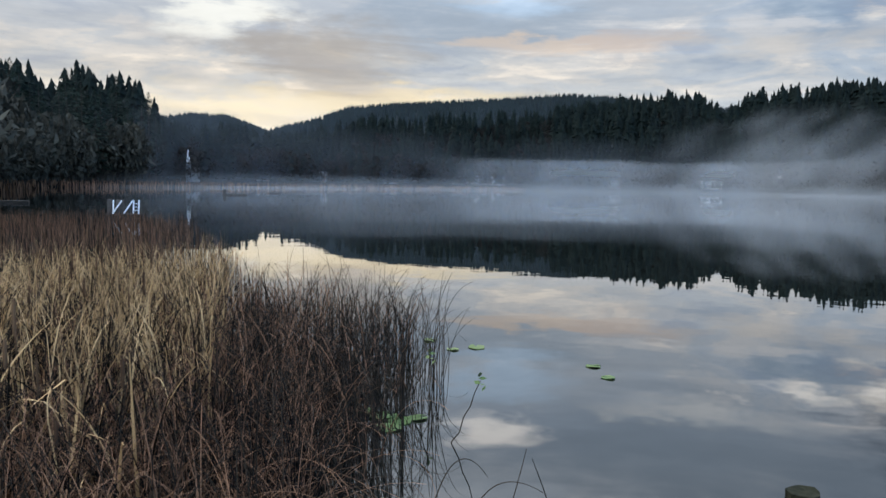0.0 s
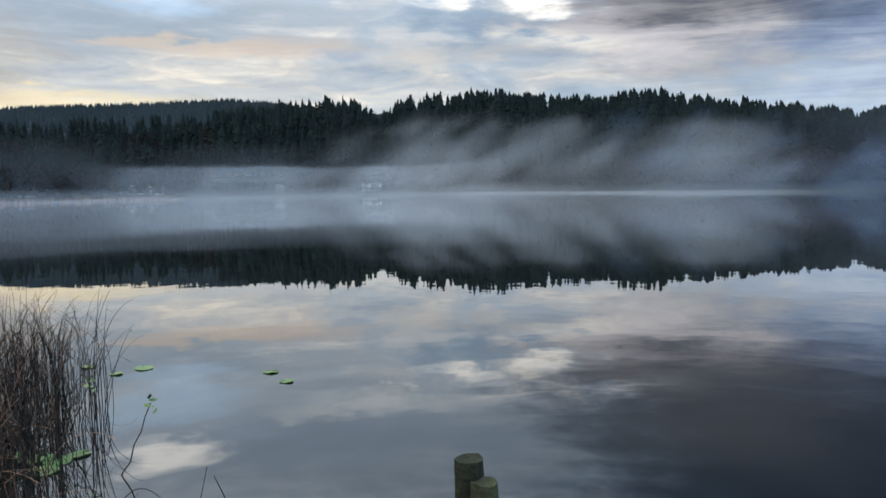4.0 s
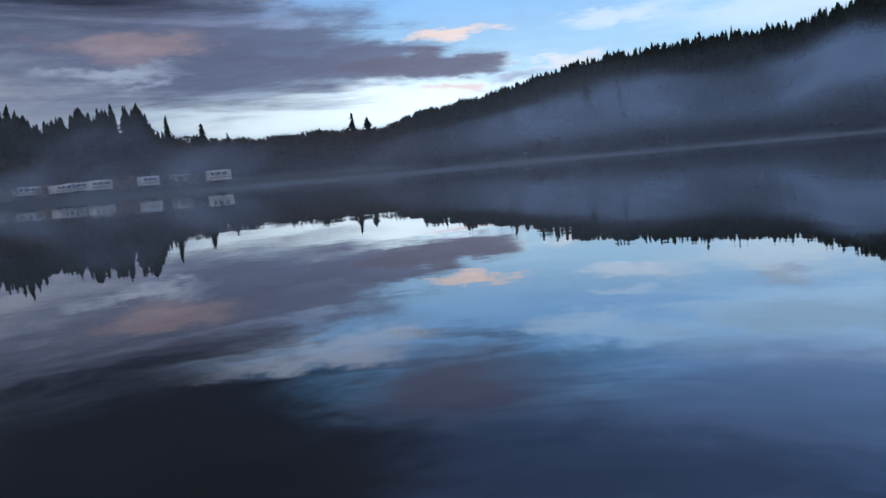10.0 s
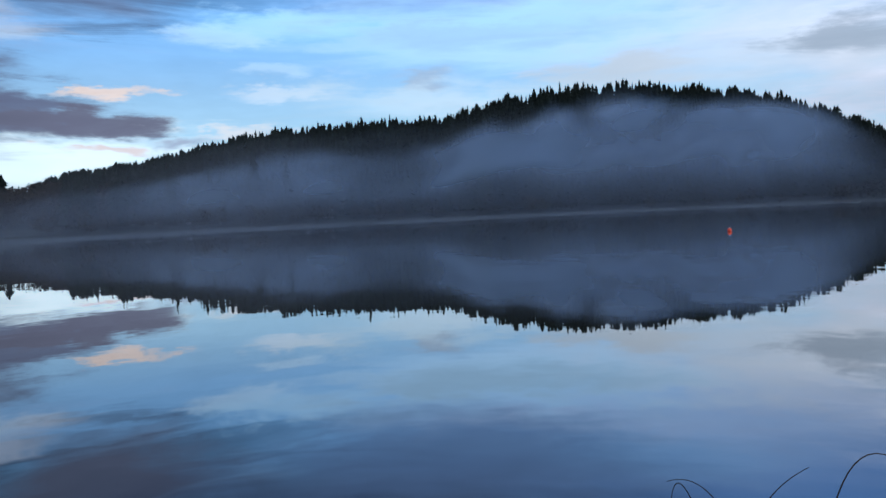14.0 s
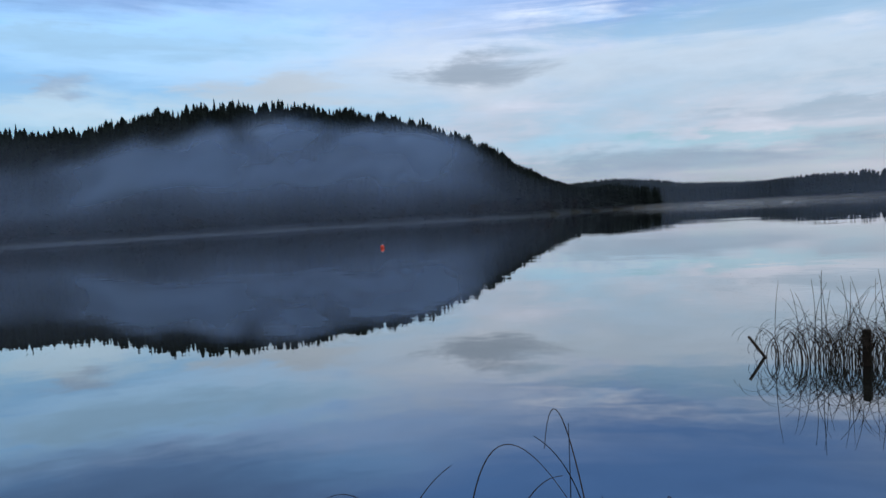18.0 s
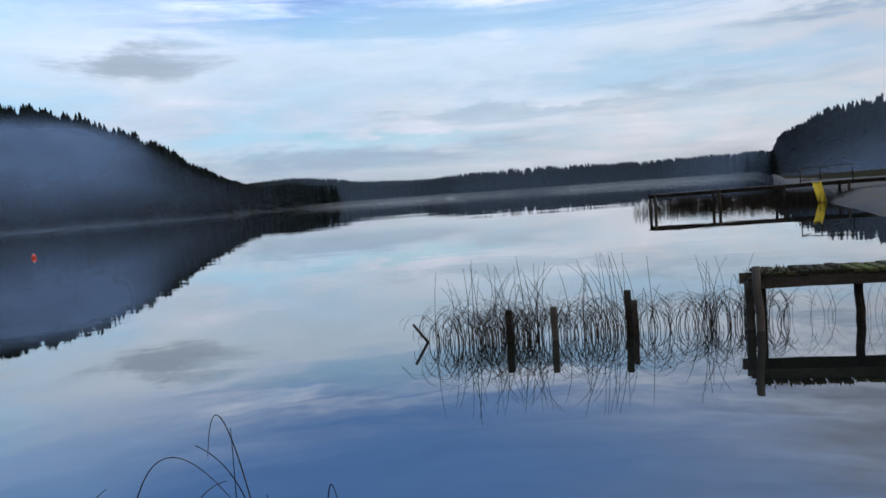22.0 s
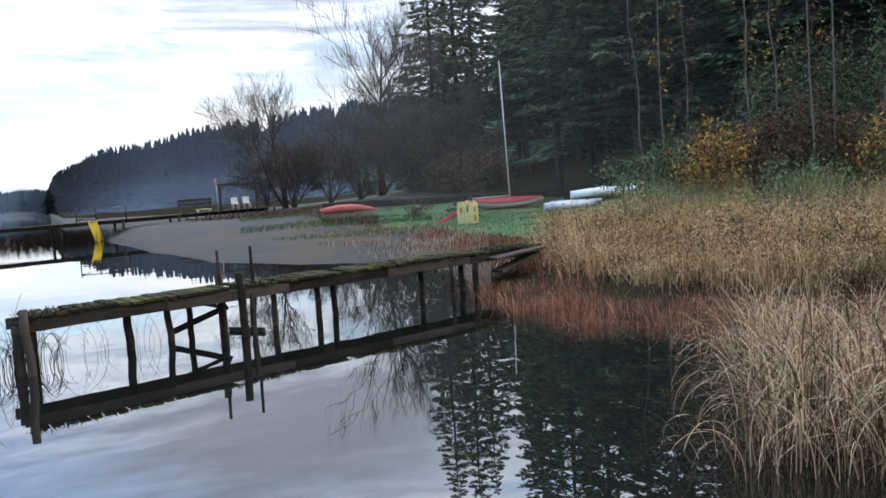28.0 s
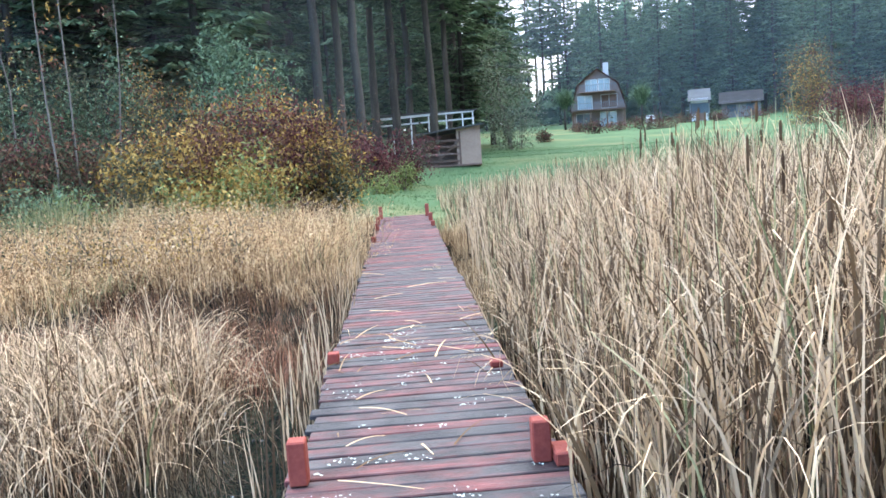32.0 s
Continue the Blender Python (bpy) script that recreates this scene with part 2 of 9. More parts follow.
OVERHEAD_SLATE = [     # heavy bank above the head of the lake
    (-60.0, 14.0, 10.0, 2.6, 0.9, 0.6, (0.040, 0.054, 0.095)),
    (-53.0, 19.6, 13.0, 4.6, 0.7, 1.0, (0.014, 0.02, 0.04)),
    (-62.0, 20.5, 12.0, 4.6, 0.7, 0.95, (0.014, 0.02, 0.042)),
    (-44.0, 15.2, 8.0, 3.0, 0.8, 0.75, (0.07, 0.075, 0.095)),
    (-67.0, 16.4, 9.0, 3.2, 0.8, 0.95, (0.018, 0.026, 0.052)),
    (-86.8, 16.8, 6.5, 2.4, 0.6, 0.9, (0.10, 0.12, 0.20)),
    (-100.0, 23.0, 22.0, 4.2, 0.7, 0.9, (0.035, 0.066, 0.16)),
    (-112.0, 18.2, 12.0, 2.4, 0.8, 0.75, (0.11, 0.21, 0.44)),
    (-78.0, 13.6, 5.5, 0.6, 0.6, 0.75, (0.48, 0.60, 0.80)),
    (-72.0, 22.0, 10.0, 3.5, 0.6, 0.97, (0.013, 0.017, 0.034)),
    (-199.0, 17.0, 12.0, 4.0, 0.7, 0.8, (0.24, 0.27, 0.34)),
]
OVERHEAD_FAR_SIDE = [     # thin veil that the water mirrors
    (-172.0, 22.0, 24.0, 6.0, 0.8, 0.9, (0.18, 0.32, 0.60)),
    (-154.0, 21.5, 18.0, 5.5, 0.7, 0.95, (0.135, 0.297, 0.661)),
    (-136.0, 24.0, 22.0, 7.5, 0.7, 0.95, (0.113, 0.284, 0.675)),
    (-124.0, 15.0, 14.0, 3.0, 0.8, 0.7, (0.4, 0.6, 0.95)),
    (-201.4, 16.6, 8.3, 3.2, 0.8, 0.7, (0.22, 0.33, 0.48)),
    (-115.2, 17.7, 14.3, 1.3, 0.8, 0.6, (0.17, 0.5, 0.99)),
    (-91.8, 15.9, 9.4, 1.6, 0.6, 0.8, (0.07, 0.2, 0.4)),
    (-87.9, 17.5, 6.4, 1.7, 0.6, 0.8, (0.12, 0.28, 0.53)),
]
DAWN_GLOW = [     # warm broken cloud over the low sun
    (16.0, 11.2, 2.6, 1.0, 0.9, 0.66, (0.97, 0.95, 0.86)),
    (5.3, 6.2, 8.0, 0.8, 0.7, 0.85, (0.91, 0.77, 0.53)),
    (14.0, 5.2, 6.0, 0.6, 0.7, 0.8, (0.99, 0.85, 0.61)),
    (-3.0, 11.8, 7.1, 1.5, 0.7, 0.7, (0.28, 0.35, 0.44)),
    (8.7, 8.6, 4.8, 1.6, 0.8, 0.6, (0.42, 0.36, 0.3)),
    (-4.1, 13.9, 4.1, 1.2, 0.7, 0.6, (0.45, 0.61, 0.81)),
    (-28.4, 10.9, 3.6, 1.1, 0.75, 0.66, (0.23, 0.3, 0.4)),
    (-27.8, 11.7, 3.6, 1.0, 0.75, 0.66, (0.26, 0.34, 0.44)),
    (-9.2, 10.1, 6.2, 0.5, 0.7, 0.7, (0.65, 0.54, 0.45)),
    (-25.6, 13.8, 2.0, 0.5, 0.8, 0.5, (1.35, 1.27, 1.16)),
    (-31.6, 13.1, 1.6, 0.55, 0.8, 0.5, (1.35, 1.27, 1.16)),
    (-29.3, 11.2, 2.6, 0.9, 0.7, 0.8, (0.24, 0.31, 0.42)),
    (-34.4, 10.2, 2.6, 0.6, 0.7, 0.8, (0.95, 0.90, 0.84)),
    (-33.3, 10.4, 3.8, 0.7, 0.75, 0.66, (0.71, 0.69, 0.66)),
    (-14.2, 10.2, 3.0, 0.8, 0.85, 0.57, (0.53, 0.46, 0.43)),
    (-22.5, 9.6, 3.3, 0.6, 0.85, 0.57, (0.57, 0.54, 0.51)),
]
LAKE_HEAD = [     # slate banks at the head of the lake
    (-42.6, 10.9, 7.8, 2.4, 0.7, 0.7, (0.42, 0.38, 0.37)),
    (-41.2, 10.9, 6.2, 2.2, 0.6, 0.75, (0.55, 0.53, 0.58)),
    (-45.9, 8.8, 3.8, 1.8, 0.8, 0.6, (0.37, 0.38, 0.4)),
    (-53.1, 6.9, 5.4, 1.0, 0.6, 0.7, (0.42, 0.53, 0.72)),
    (-53.9, 7.1, 5.8, 0.8, 0.7, 0.7, (0.49, 0.55, 0.64)),
]
BLUE_GAP = [     # slate bank that tapers to a point before the blue gap
    (-83.0, 4.0, 13.0, 1.9, 0.8, 0.9, (0.98, 1.25, 1.38)),
    (-60.0, 10.0, 11.0, 3.6, 0.6, 0.7, (0.19, 0.26, 0.42)),
    (-67.5, 9.6, 8.5, 4.0, 0.45, 0.9, (0.16, 0.21, 0.34)),
    (-75.5, 8.3, 7.5, 2.9, 0.4, 0.92, (0.15, 0.20, 0.33)),
    (-82.5, 7.0, 6.0, 1.5, 0.35, 0.95, (0.15, 0.19, 0.31)),
    (-87.0, 6.6, 4.6, 0.75, 0.35, 0.95, (0.16, 0.18, 0.27)),
    (-66.8, 9.7, 3.4, 0.8, 0.7, 0.7, (0.50, 0.42, 0.48)),
    (-65.4, 8.0, 3.6, 0.45, 0.7, 0.7, (0.55, 0.70, 0.92)),
    (-73.5, 13.2, 6.0, 0.8, 0.7, 0.6, (0.42, 0.58, 0.82)),
    (-80.0, 12.6, 3.4, 0.5, 0.7, 0.6, (0.55, 0.72, 0.92)),
    (-88.4, 8.5, 2.4, 0.32, 0.5, 0.85, (0.95, 0.80, 0.72)),
    (-88.4, 5.0, 2.6, 0.22, 0.6, 0.75, (0.80, 0.66, 0.66)),
    (-93.2, 5.7, 2.4, 0.35, 0.6, 0.75, (0.34, 0.40, 0.55)),
]
GAP_WISPS = [     # faint wisps in the open blue
    (-99.8, 10.2, 1.8, 0.35, 0.9, 0.45, (0.62, 0.88, 1.12)),
    (-100.2, 8.6, 2.4, 0.30, 0.9, 0.5, (0.80, 0.93, 1.05)),
    (-97.4, 6.2, 2.6, 0.25, 0.8, 0.55, (0.95, 0.90, 0.88)),
    (-97.3, 12.8, 2.2, 0.4, 0.9, 0.45, (0.65, 0.92, 1.15)),
    (-110.2, 9.6, 1.7, 0.55, 0.7, 0.7, (0.36, 0.47, 0.62)),
    (-117.0, 12.0, 8.0, 1.2, 0.9, 0.55, (0.72, 0.95, 1.12)),
    (-133.5, 10.8, 9.0, 2.2, 0.9, 0.6, (0.74, 0.86, 0.98)),
    (-112.0, 8.2, 7.0, 1.0, 0.9, 0.5, (0.74, 0.95, 1.08)),
]
HILL_SIDE = [     # streaks above the wooded hill
    (-116.5, 12.6, 10.1, 1.9, 0.9, 0.6, (0.40, 0.80, 1.25)),
    (-116.8, 12.6, 8.0, 0.9, 0.8, 0.6, (0.31, 0.54, 0.76)),
    (-126.1, 9.3, 3.8, 0.6, 0.9, 0.57, (0.58, 0.65, 0.7)),
    (-100.9, 13.7, 3.4, 0.6, 0.85, 0.57, (0.44, 0.79, 1.14)),
]
OPEN_END = [     # pale sheet over the open end
    (-160.1, 9.5, 12.8, 2.3, 0.9, 0.6, (0.62, 0.79, 0.95)),
    (-158.8, 9.8, 16.1, 1.2, 0.8, 0.6, (0.65, 0.8, 0.96)),
    (-162.8, 12.1, 13.5, 1.0, 0.8, 0.6, (0.28, 0.54, 0.81)),
    (-181.0, 7.3, 12.0, 0.8, 0.8, 0.6, (0.45, 0.67, 0.88)),
    (-153.3, 2.7, 8.4, 1.0, 0.7, 0.7, (0.33, 0.45, 0.59)),
    (-203.0, 9.8, 3.8, 1.4, 0.7, 0.8, (0.26, 0.37, 0.49)),
    (-170.5, 5.9, 11.6, 0.4, 0.7, 0.6, (0.4, 0.55, 0.7)),
    (-140.1, 10.8, 3.5, 1.1, 0.65, 0.7, (0.29, 0.38, 0.49)),
    (-190.4, 10.3, 7.1, 0.5, 0.6, 0.8, (0.33, 0.45, 0.59)),
    (-158.1, 4.4, 4.5, 0.5, 0.7, 0.7, (0.39, 0.67, 0.81)),
]
CLOUDS = [c for bank in (OVERHEAD_DAWN_SIDE, OVERHEAD_FAR_SIDE, DAWN_GLOW, LAKE_HEAD, BLUE_GAP, GAP_WISPS, HILL_SIDE, OPEN_END, OVERHEAD_SLATE) for c in bank]
dawn_sky()
sun_data = bpy.data.lights.new("sun", "SUN")
sun_data.energy, sun_data.angle, sun_data.color = 2.0, radians(1.0), (1.0, 0.82, 0.62)     # still behind the mountain
sun_lamp = new("sun", sun_data)
sun_lamp.matrix_world = look((0, 0, 60), Vector((0, 0, 60)) - 10 * Vector((-math.sin(radians(SUN_AZ)), math.cos(radians(SUN_AZ)), math.tan(radians(2.2)))))

# ---- materials ----
def surface(name, dark, light, scale=4.0, rough=0.8, bump=0.0, bump_scale=30.0, blotch=None, blotch_scale=0.6, blotch_at=(0.52, 0.66), stretch=(1, 1, 1),
            by_object=0.0, by_island=0.0, spec=0.1, metallic=0.0, coords="Object", through=0.0, fine=12.0, jitter=False):
    """Two tones by noise at two scales, an optional blotch colour, random tone by object or by loose piece, and fine relief."""
    mt = bpy.data.materials.new(name)
    mt.use_nodes = True
    nt = mt.node_tree
    N, L = nt.nodes.new, nt.links.new
    b = nt.nodes["Principled BSDF"]
    tc = N("ShaderNodeTexCoord")
    mp = N("ShaderNodeMapping")
    mp.inputs["Scale"].default_value = stretch
    L(tc.outputs[coords], mp.inputs[0])
    if jitter:                      # every piece takes its own cut of the pattern
        info, spread = N("ShaderNodeObjectInfo"), N("ShaderNodeVectorMath")
        spread.operation = "MULTIPLY"
        L(info.outputs["Location"], spread.inputs[0])
        spread.inputs[1].default_value = (7.3, 5.1, 3.7)
        L(spread.outputs[0], mp.inputs["Location"])

    def tex(sc, det=5.0):
        n = N("ShaderNodeTexNoise")
        L(mp.outputs[0], n.inputs["Vector"])
        n.inputs["Scale"].default_value, n.inputs["Detail"].default_value, n.inputs["Roughness"].default_value = sc, det, 0.6
        return n.outputs["Fac"]

    def math_node(op, a, c):
        n = N("ShaderNodeMath")
        n.operation = op
        for s, v in zip(n.inputs, (a, c)):
            if isinstance(v, bpy.types.NodeSocket):
                L(v, s)
            else:
                s.default_value = v
        return n.outputs[0]

    fac = math_node("ADD", math_node("MULTIPLY", tex(scale), 0.6), math_node("MULTIPLY", tex(scale * fine, 3.0), 0.4))
    if by_object:
        oi = N("ShaderNodeObjectInfo")
        fac = math_node("ADD", fac, math_node("MULTIPLY", math_node("SUBTRACT", oi.outputs["Random"], 0.5), by_object))
    if by_island:
        g = N("ShaderNodeNewGeometry")
        fac = math_node("ADD", fac, math_node("MULTIPLY", math_node("SUBTRACT", g.outputs["Random Per Island"], 0.5), by_island))
    r = N("ShaderNodeValToRGB")
    r.color_ramp.elements[0].position, r.color_ramp.elements[1].position = 0.3, 0.7
    r.color_ramp.elements[0].color, r.color_ramp.elements[1].color = (*dark, 1), (*light, 1)
    L(fac, r.inputs[0])
    col = r.outputs[0]
    if blotch:
        n = N("ShaderNodeMix")
        n.data_type = "RGBA"
        mr = N("ShaderNodeMapRange")
        L(tex(blotch_scale, 6.0), mr.inputs[0])
        mr.inputs[1].default_value, mr.inputs[2].default_value = blotch_at
        L(mr.outputs[0], n.inputs[0])
        L(col, n.inputs[6])
        n.inputs[7].default_value = (*blotch, 1)
        col = n.outputs[2]
    L(col, b.inputs["Base Color"])
    b.inputs["Roughness"].default_value, b.inputs["Metallic"].default_value = rough, metallic
    b.inputs["Specular IOR Level"].default_value = spec
    if bump:
        bp = N("ShaderNodeBump")
        bp.inputs["Strength"].default_value, bp.inputs["Distance"].default_value = bump, 0.02
        L(tex(bump_scale, 4.0), bp.inputs["Height"])
        L(bp.outputs[0], b.inputs["Normal"])
    if through:
        tr = N("ShaderNodeBsdfTranslucent")
        L(col, tr.inputs[0])
        mx = N("ShaderNodeMixShader")
        mx.inputs[0].default_value = through
        L(b.outputs[0], mx.inputs[1])
        L(tr.outputs[0], mx.inputs[2])
        L(mx.outputs[0], nt.nodes["Material Output"].inputs[0])
    return mt


def lake_material():
    mt = bpy.data.materials.new("lake_water")
    mt.use_nodes = True
    nt = mt.node_tree
    N, L = nt.nodes.new, nt.links.new
    b = nt.nodes["Principled BSDF"]
    b.inputs["Base Color"].default_value = (0.007, 0.008, 0.0065, 1)
    b.inputs["Roughness"].default_value, b.inputs["IOR"].default_value = 0.004, 1.4
    b.inputs["Coat Weight"].default_value, b.inputs["Coat Roughness"].default_value, b.inputs["Coat IOR"].default_value = 0.8, 0.004, 1.4     # a second clear layer, added to brighten the reflections
    tc = N("ShaderNodeTexCoord")
    hs = []
    for sc, det, wt in ((0.12, 2.0, 1.0), (0.9, 2.0, 0.13), (3.2, 1.0, 0.012)):
        n = N("ShaderNodeTexNoise")
        L(tc.outputs["Object"], n.inputs["Vector"])
        n.inputs["Scale"].default_value, n.inputs["Detail"].default_value = sc, det
        q = N("ShaderNodeMath")
        q.operation = "MULTIPLY"
        L(n.outputs["Fac"], q.inputs[0])
        q.inputs[1].default_value = wt
        hs.append(q.outputs[0])
    a = N("ShaderNodeMath")
    a2 = N("ShaderNodeMath")
    L(hs[0], a2.inputs[0])
    L(hs[1], a2.inputs[1])
    L(a2.outputs[0], a.inputs[0])
    L(hs[2], a.inputs[1])
    bp = N("ShaderNodeBump")
    bp.inputs["Strength"].default_value, bp.inputs["Distance"].default_value = 0.32, 0.05
    L(a.outputs[0], bp.inputs["Height"])
    L(bp.outputs[0], b.inputs["Normal"])
    L(bp.outputs[0], b.inputs["Coat Normal"])
    return mt


def mist_material(name, density, scale, profile, seed, wisp=(0.35, 0.7), tone=(0.56, 0.59, 0.65), wander=0.5, flat=2.2, floor=0.0):
    """Thin mist, and haze painted as a tinted sheet: see-through by noise, by the height profile (v) and soft at both
    ends (u).
    """
    mt = bpy.data.materials.new(name)
    mt.use_nodes = True
    nt = mt.node_tree
    nt.nodes.clear()
    N, L = nt.nodes.new, nt.links.new
    tc = N("ShaderNodeTexCoord")
    sep = N("ShaderNodeSeparateXYZ")
    L(tc.outputs["UV"], sep.inputs[0])
    mp = N("ShaderNodeMapping")
    mp.inputs["Location"].default_value = (seed * 37.0, seed * 11.0, 0)
    mp.inputs["Scale"].default_value = (1, flat, 1)
    slant = N("ShaderNodeMapping")
    slant.inputs["Rotation"].default_value = (0, 0, radians(-26))      # the plumes drift aslant
    metres = N("ShaderNodeUVMap")
    metres.uv_map = "metres"
    L(metres.outputs[0], slant.inputs[0])
    L(slant.outputs[0], mp.inputs[0])
    n = N("ShaderNodeTexNoise")
    L(mp.outputs[0], n.inputs["Vector"])
    n.inputs["Scale"].default_value, n.inputs["Detail"].default_value = scale, 2.4
    n.inputs["Roughness"].default_value, n.inputs["Distortion"].default_value = 0.5, 0.15
    mr = N("ShaderNodeMapRange")
    mr.interpolation_type = "SMOOTHSTEP"
    L(n.outputs["Fac"], mr.inputs[0])
    mr.inputs[1].default_value, mr.inputs[2].default_value = wisp
    mr.inputs[3].default_value = floor
    # the upper edge wanders with the noise
    wob = N("ShaderNodeMath")
    wob.operation = "MULTIPLY_ADD"
    L(n.outputs["Fac"], wob.inputs[0])
    wob.inputs[1].default_value = -wander
    L(sep.outputs[1], wob.inputs[2])
    off = N("ShaderNodeMath")
    L(wob.outputs[0], off.inputs[0])
    off.inputs[1].default_value = wander / 2
    r = N("ShaderNodeValToRGB")
    r.color_ramp.interpolation = "EASE"
    els = r.color_ramp.elements
    els[0].position, els[0].color = profile[0][0], (profile[0][1],) * 3 + (1,)
    els[1].position, els[1].color = profile[-1][0], (profile[-1][1],) * 3 + (1,)
    for p, v in profile[1:-1]:
        els.new(p).color = (v, v, v, 1)
    L(off.outputs[0], r.inputs[0])
    ends = N("ShaderNodeValToRGB")
    ends.color_ramp.interpolation = "EASE"
    ee = ends.color_ramp.elements
    ee[0].position, ee[0].color = 0.0, (0, 0, 0, 1)
    ee[1].position, ee[1].color = 1.0, (0, 0, 0, 1)
    ee.new(0.2).color = (1, 1, 1, 1)
    ee.new(0.8).color = (1, 1, 1, 1)
    L(sep.outputs[0], ends.inputs[0])
    edge = N("ShaderNodeValToRGB")      # never a hard upper rim
    g = edge.color_ramp.elements
    g[0].position, g[0].color = 0.8, (1, 1, 1, 1)
    g[1].position, g[1].color = 1.0, (0, 0, 0, 1)
    L(sep.outputs[1], edge.inputs[0])
    val = None
    for s in (mr.outputs[0], r.outputs[0], ends.outputs[0], edge.outputs[0]):
        q = N("ShaderNodeMath")
        q.operation = "MULTIPLY"
        L(s, q.inputs[0])
        if val is None:
            q.inputs[1].default_value = density
        else:
            L(val, q.inputs[1])
        val = q.outputs[0]
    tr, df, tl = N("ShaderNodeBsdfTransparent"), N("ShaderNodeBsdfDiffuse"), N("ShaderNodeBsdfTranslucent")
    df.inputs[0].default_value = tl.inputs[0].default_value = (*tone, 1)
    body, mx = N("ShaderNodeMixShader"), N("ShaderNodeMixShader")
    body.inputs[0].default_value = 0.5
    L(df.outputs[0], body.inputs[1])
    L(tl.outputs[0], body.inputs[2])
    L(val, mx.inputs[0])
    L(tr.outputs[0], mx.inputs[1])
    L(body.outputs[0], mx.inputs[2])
    out = N("ShaderNodeOutputMaterial")
    L(mx.outputs[0], out.inputs[0])
    return mt


M_WATER = lake_material()
M_GROUND = surface("ground_soil", (0.012, 0.010, 0.007), (0.036, 0.030, 0.020), 0.35, 1.0, 0.6, 6.0, spec=0.0, blotch=(0.022, 0.028, 0.014), blotch_scale=0.08)
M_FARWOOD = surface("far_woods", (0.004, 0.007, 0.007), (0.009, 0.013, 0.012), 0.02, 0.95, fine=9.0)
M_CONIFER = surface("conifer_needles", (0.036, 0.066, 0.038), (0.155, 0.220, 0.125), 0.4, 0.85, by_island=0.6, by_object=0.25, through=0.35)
# near-black: the shade of the far woods is put into the colour
M_CONIFER_FAR = surface("far_shaded_conifers", (0.0025, 0.0055, 0.005), (0.0065, 0.0115, 0.0095), 0.03, 0.95, by_island=0.3)
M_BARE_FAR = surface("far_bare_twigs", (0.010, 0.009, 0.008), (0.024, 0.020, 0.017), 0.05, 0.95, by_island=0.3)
M_CONIFER_SHADED = surface("shaded_conifer_needles", (0.008, 0.016, 0.012), (0.035, 0.055, 0.040), 0.4, 0.9, by_island=0.5, by_object=0.2)
M_BARK = surface("bark", (0.026, 0.022, 0.019), (0.095, 0.082, 0.070), 1.2, 0.95, 0.8, 9.0, stretch=(4, 4, 0.5), by_object=0.2)
M_PALE_BARK = surface("pale_alder_bark", (0.08, 0.072, 0.062), (0.25, 0.225, 0.195), 2.0, 0.9, 0.4, 12.0, stretch=(2, 2, 0.8))
M_TWIG = surface("grey_twigs", (0.065, 0.054, 0.048), (0.18, 0.15, 0.13), 1.0, 0.95)
M_CATTAIL = surface("dry_cattail_leaves", (0.085, 0.052, 0.030), (0.60, 0.425, 0.27), 0.7, 0.7, by_island=1.15, spec=0.15, through=0.25)
M_CATTAN = surface("bleached_cattail_leaves", (0.11, 0.068, 0.036), (0.58, 0.41, 0.245), 0.7, 0.7, by_island=1.3, spec=0.1, through=0.25)
# near-black end puts the bed's deep shade into some leaves' colour
M_CATOLD = surface("weathered_shaded_cattail_leaves", (0.006, 0.004, 0.002), (0.48, 0.31, 0.15), 0.7, 0.7, by_island=1.6, spec=0.1, through=0.2)
M_CATGREEN = surface("fading_green_cattail_leaves", (0.12, 0.13, 0.06), (0.36, 0.34, 0.18), 0.7, 0.7, by_island=0.5, through=0.25)
# brown stems; the near-black end is shade of the dense bed, by colour
M_RUSH = surface("brown_shaded_rush_stems", (0.003, 0.002, 0.0016), (0.185, 0.098, 0.055), 0.8, 0.8, by_island=1.7)
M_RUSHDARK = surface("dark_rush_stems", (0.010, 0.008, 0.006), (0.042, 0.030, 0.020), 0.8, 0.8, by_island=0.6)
M_HEAD = surface("cattail_seed_heads", (0.05, 0.028, 0.016), (0.13, 0.075, 0.04), 3.0, 0.95, by_island=0.6)
M_STRAW = surface("straw_grass", (0.16, 0.090, 0.044), (0.66, 0.455, 0.26), 0.3, 0.8, by_island=1.0, through=0.2)
M_HERB = surface("dried_herb_leaves", (0.27, 0.165, 0.085), (0.56, 0.40, 0.235), 0.4, 0.85, by_island=0.5, through=0.25)
M_REDGRASS = surface("red_marsh_plants", (0.11, 0.045, 0.028), (0.43, 0.20, 0.125), 0.5, 0.85, by_island=1.0, through=0.15)
M_TUSSOCK = surface("pale_marsh_grass", (0.075, 0.045, 0.025), (0.60, 0.43, 0.275), 0.6, 0.65, by_island=1.3, through=0.2)
M_LAWN = surface("lawn_blades", (0.032, 0.072, 0.030), (0.098, 0.178, 0.078), 0.25, 0.85, by_island=0.6, through=0.2)
M_LAWNSOIL = surface("lawn", (0.036, 0.074, 0.032), (0.095, 0.152, 0.070), 0.15, 0.95, 0.5, 20.0, blotch=(0.16, 0.15, 0.07), blotch_scale=0.10)


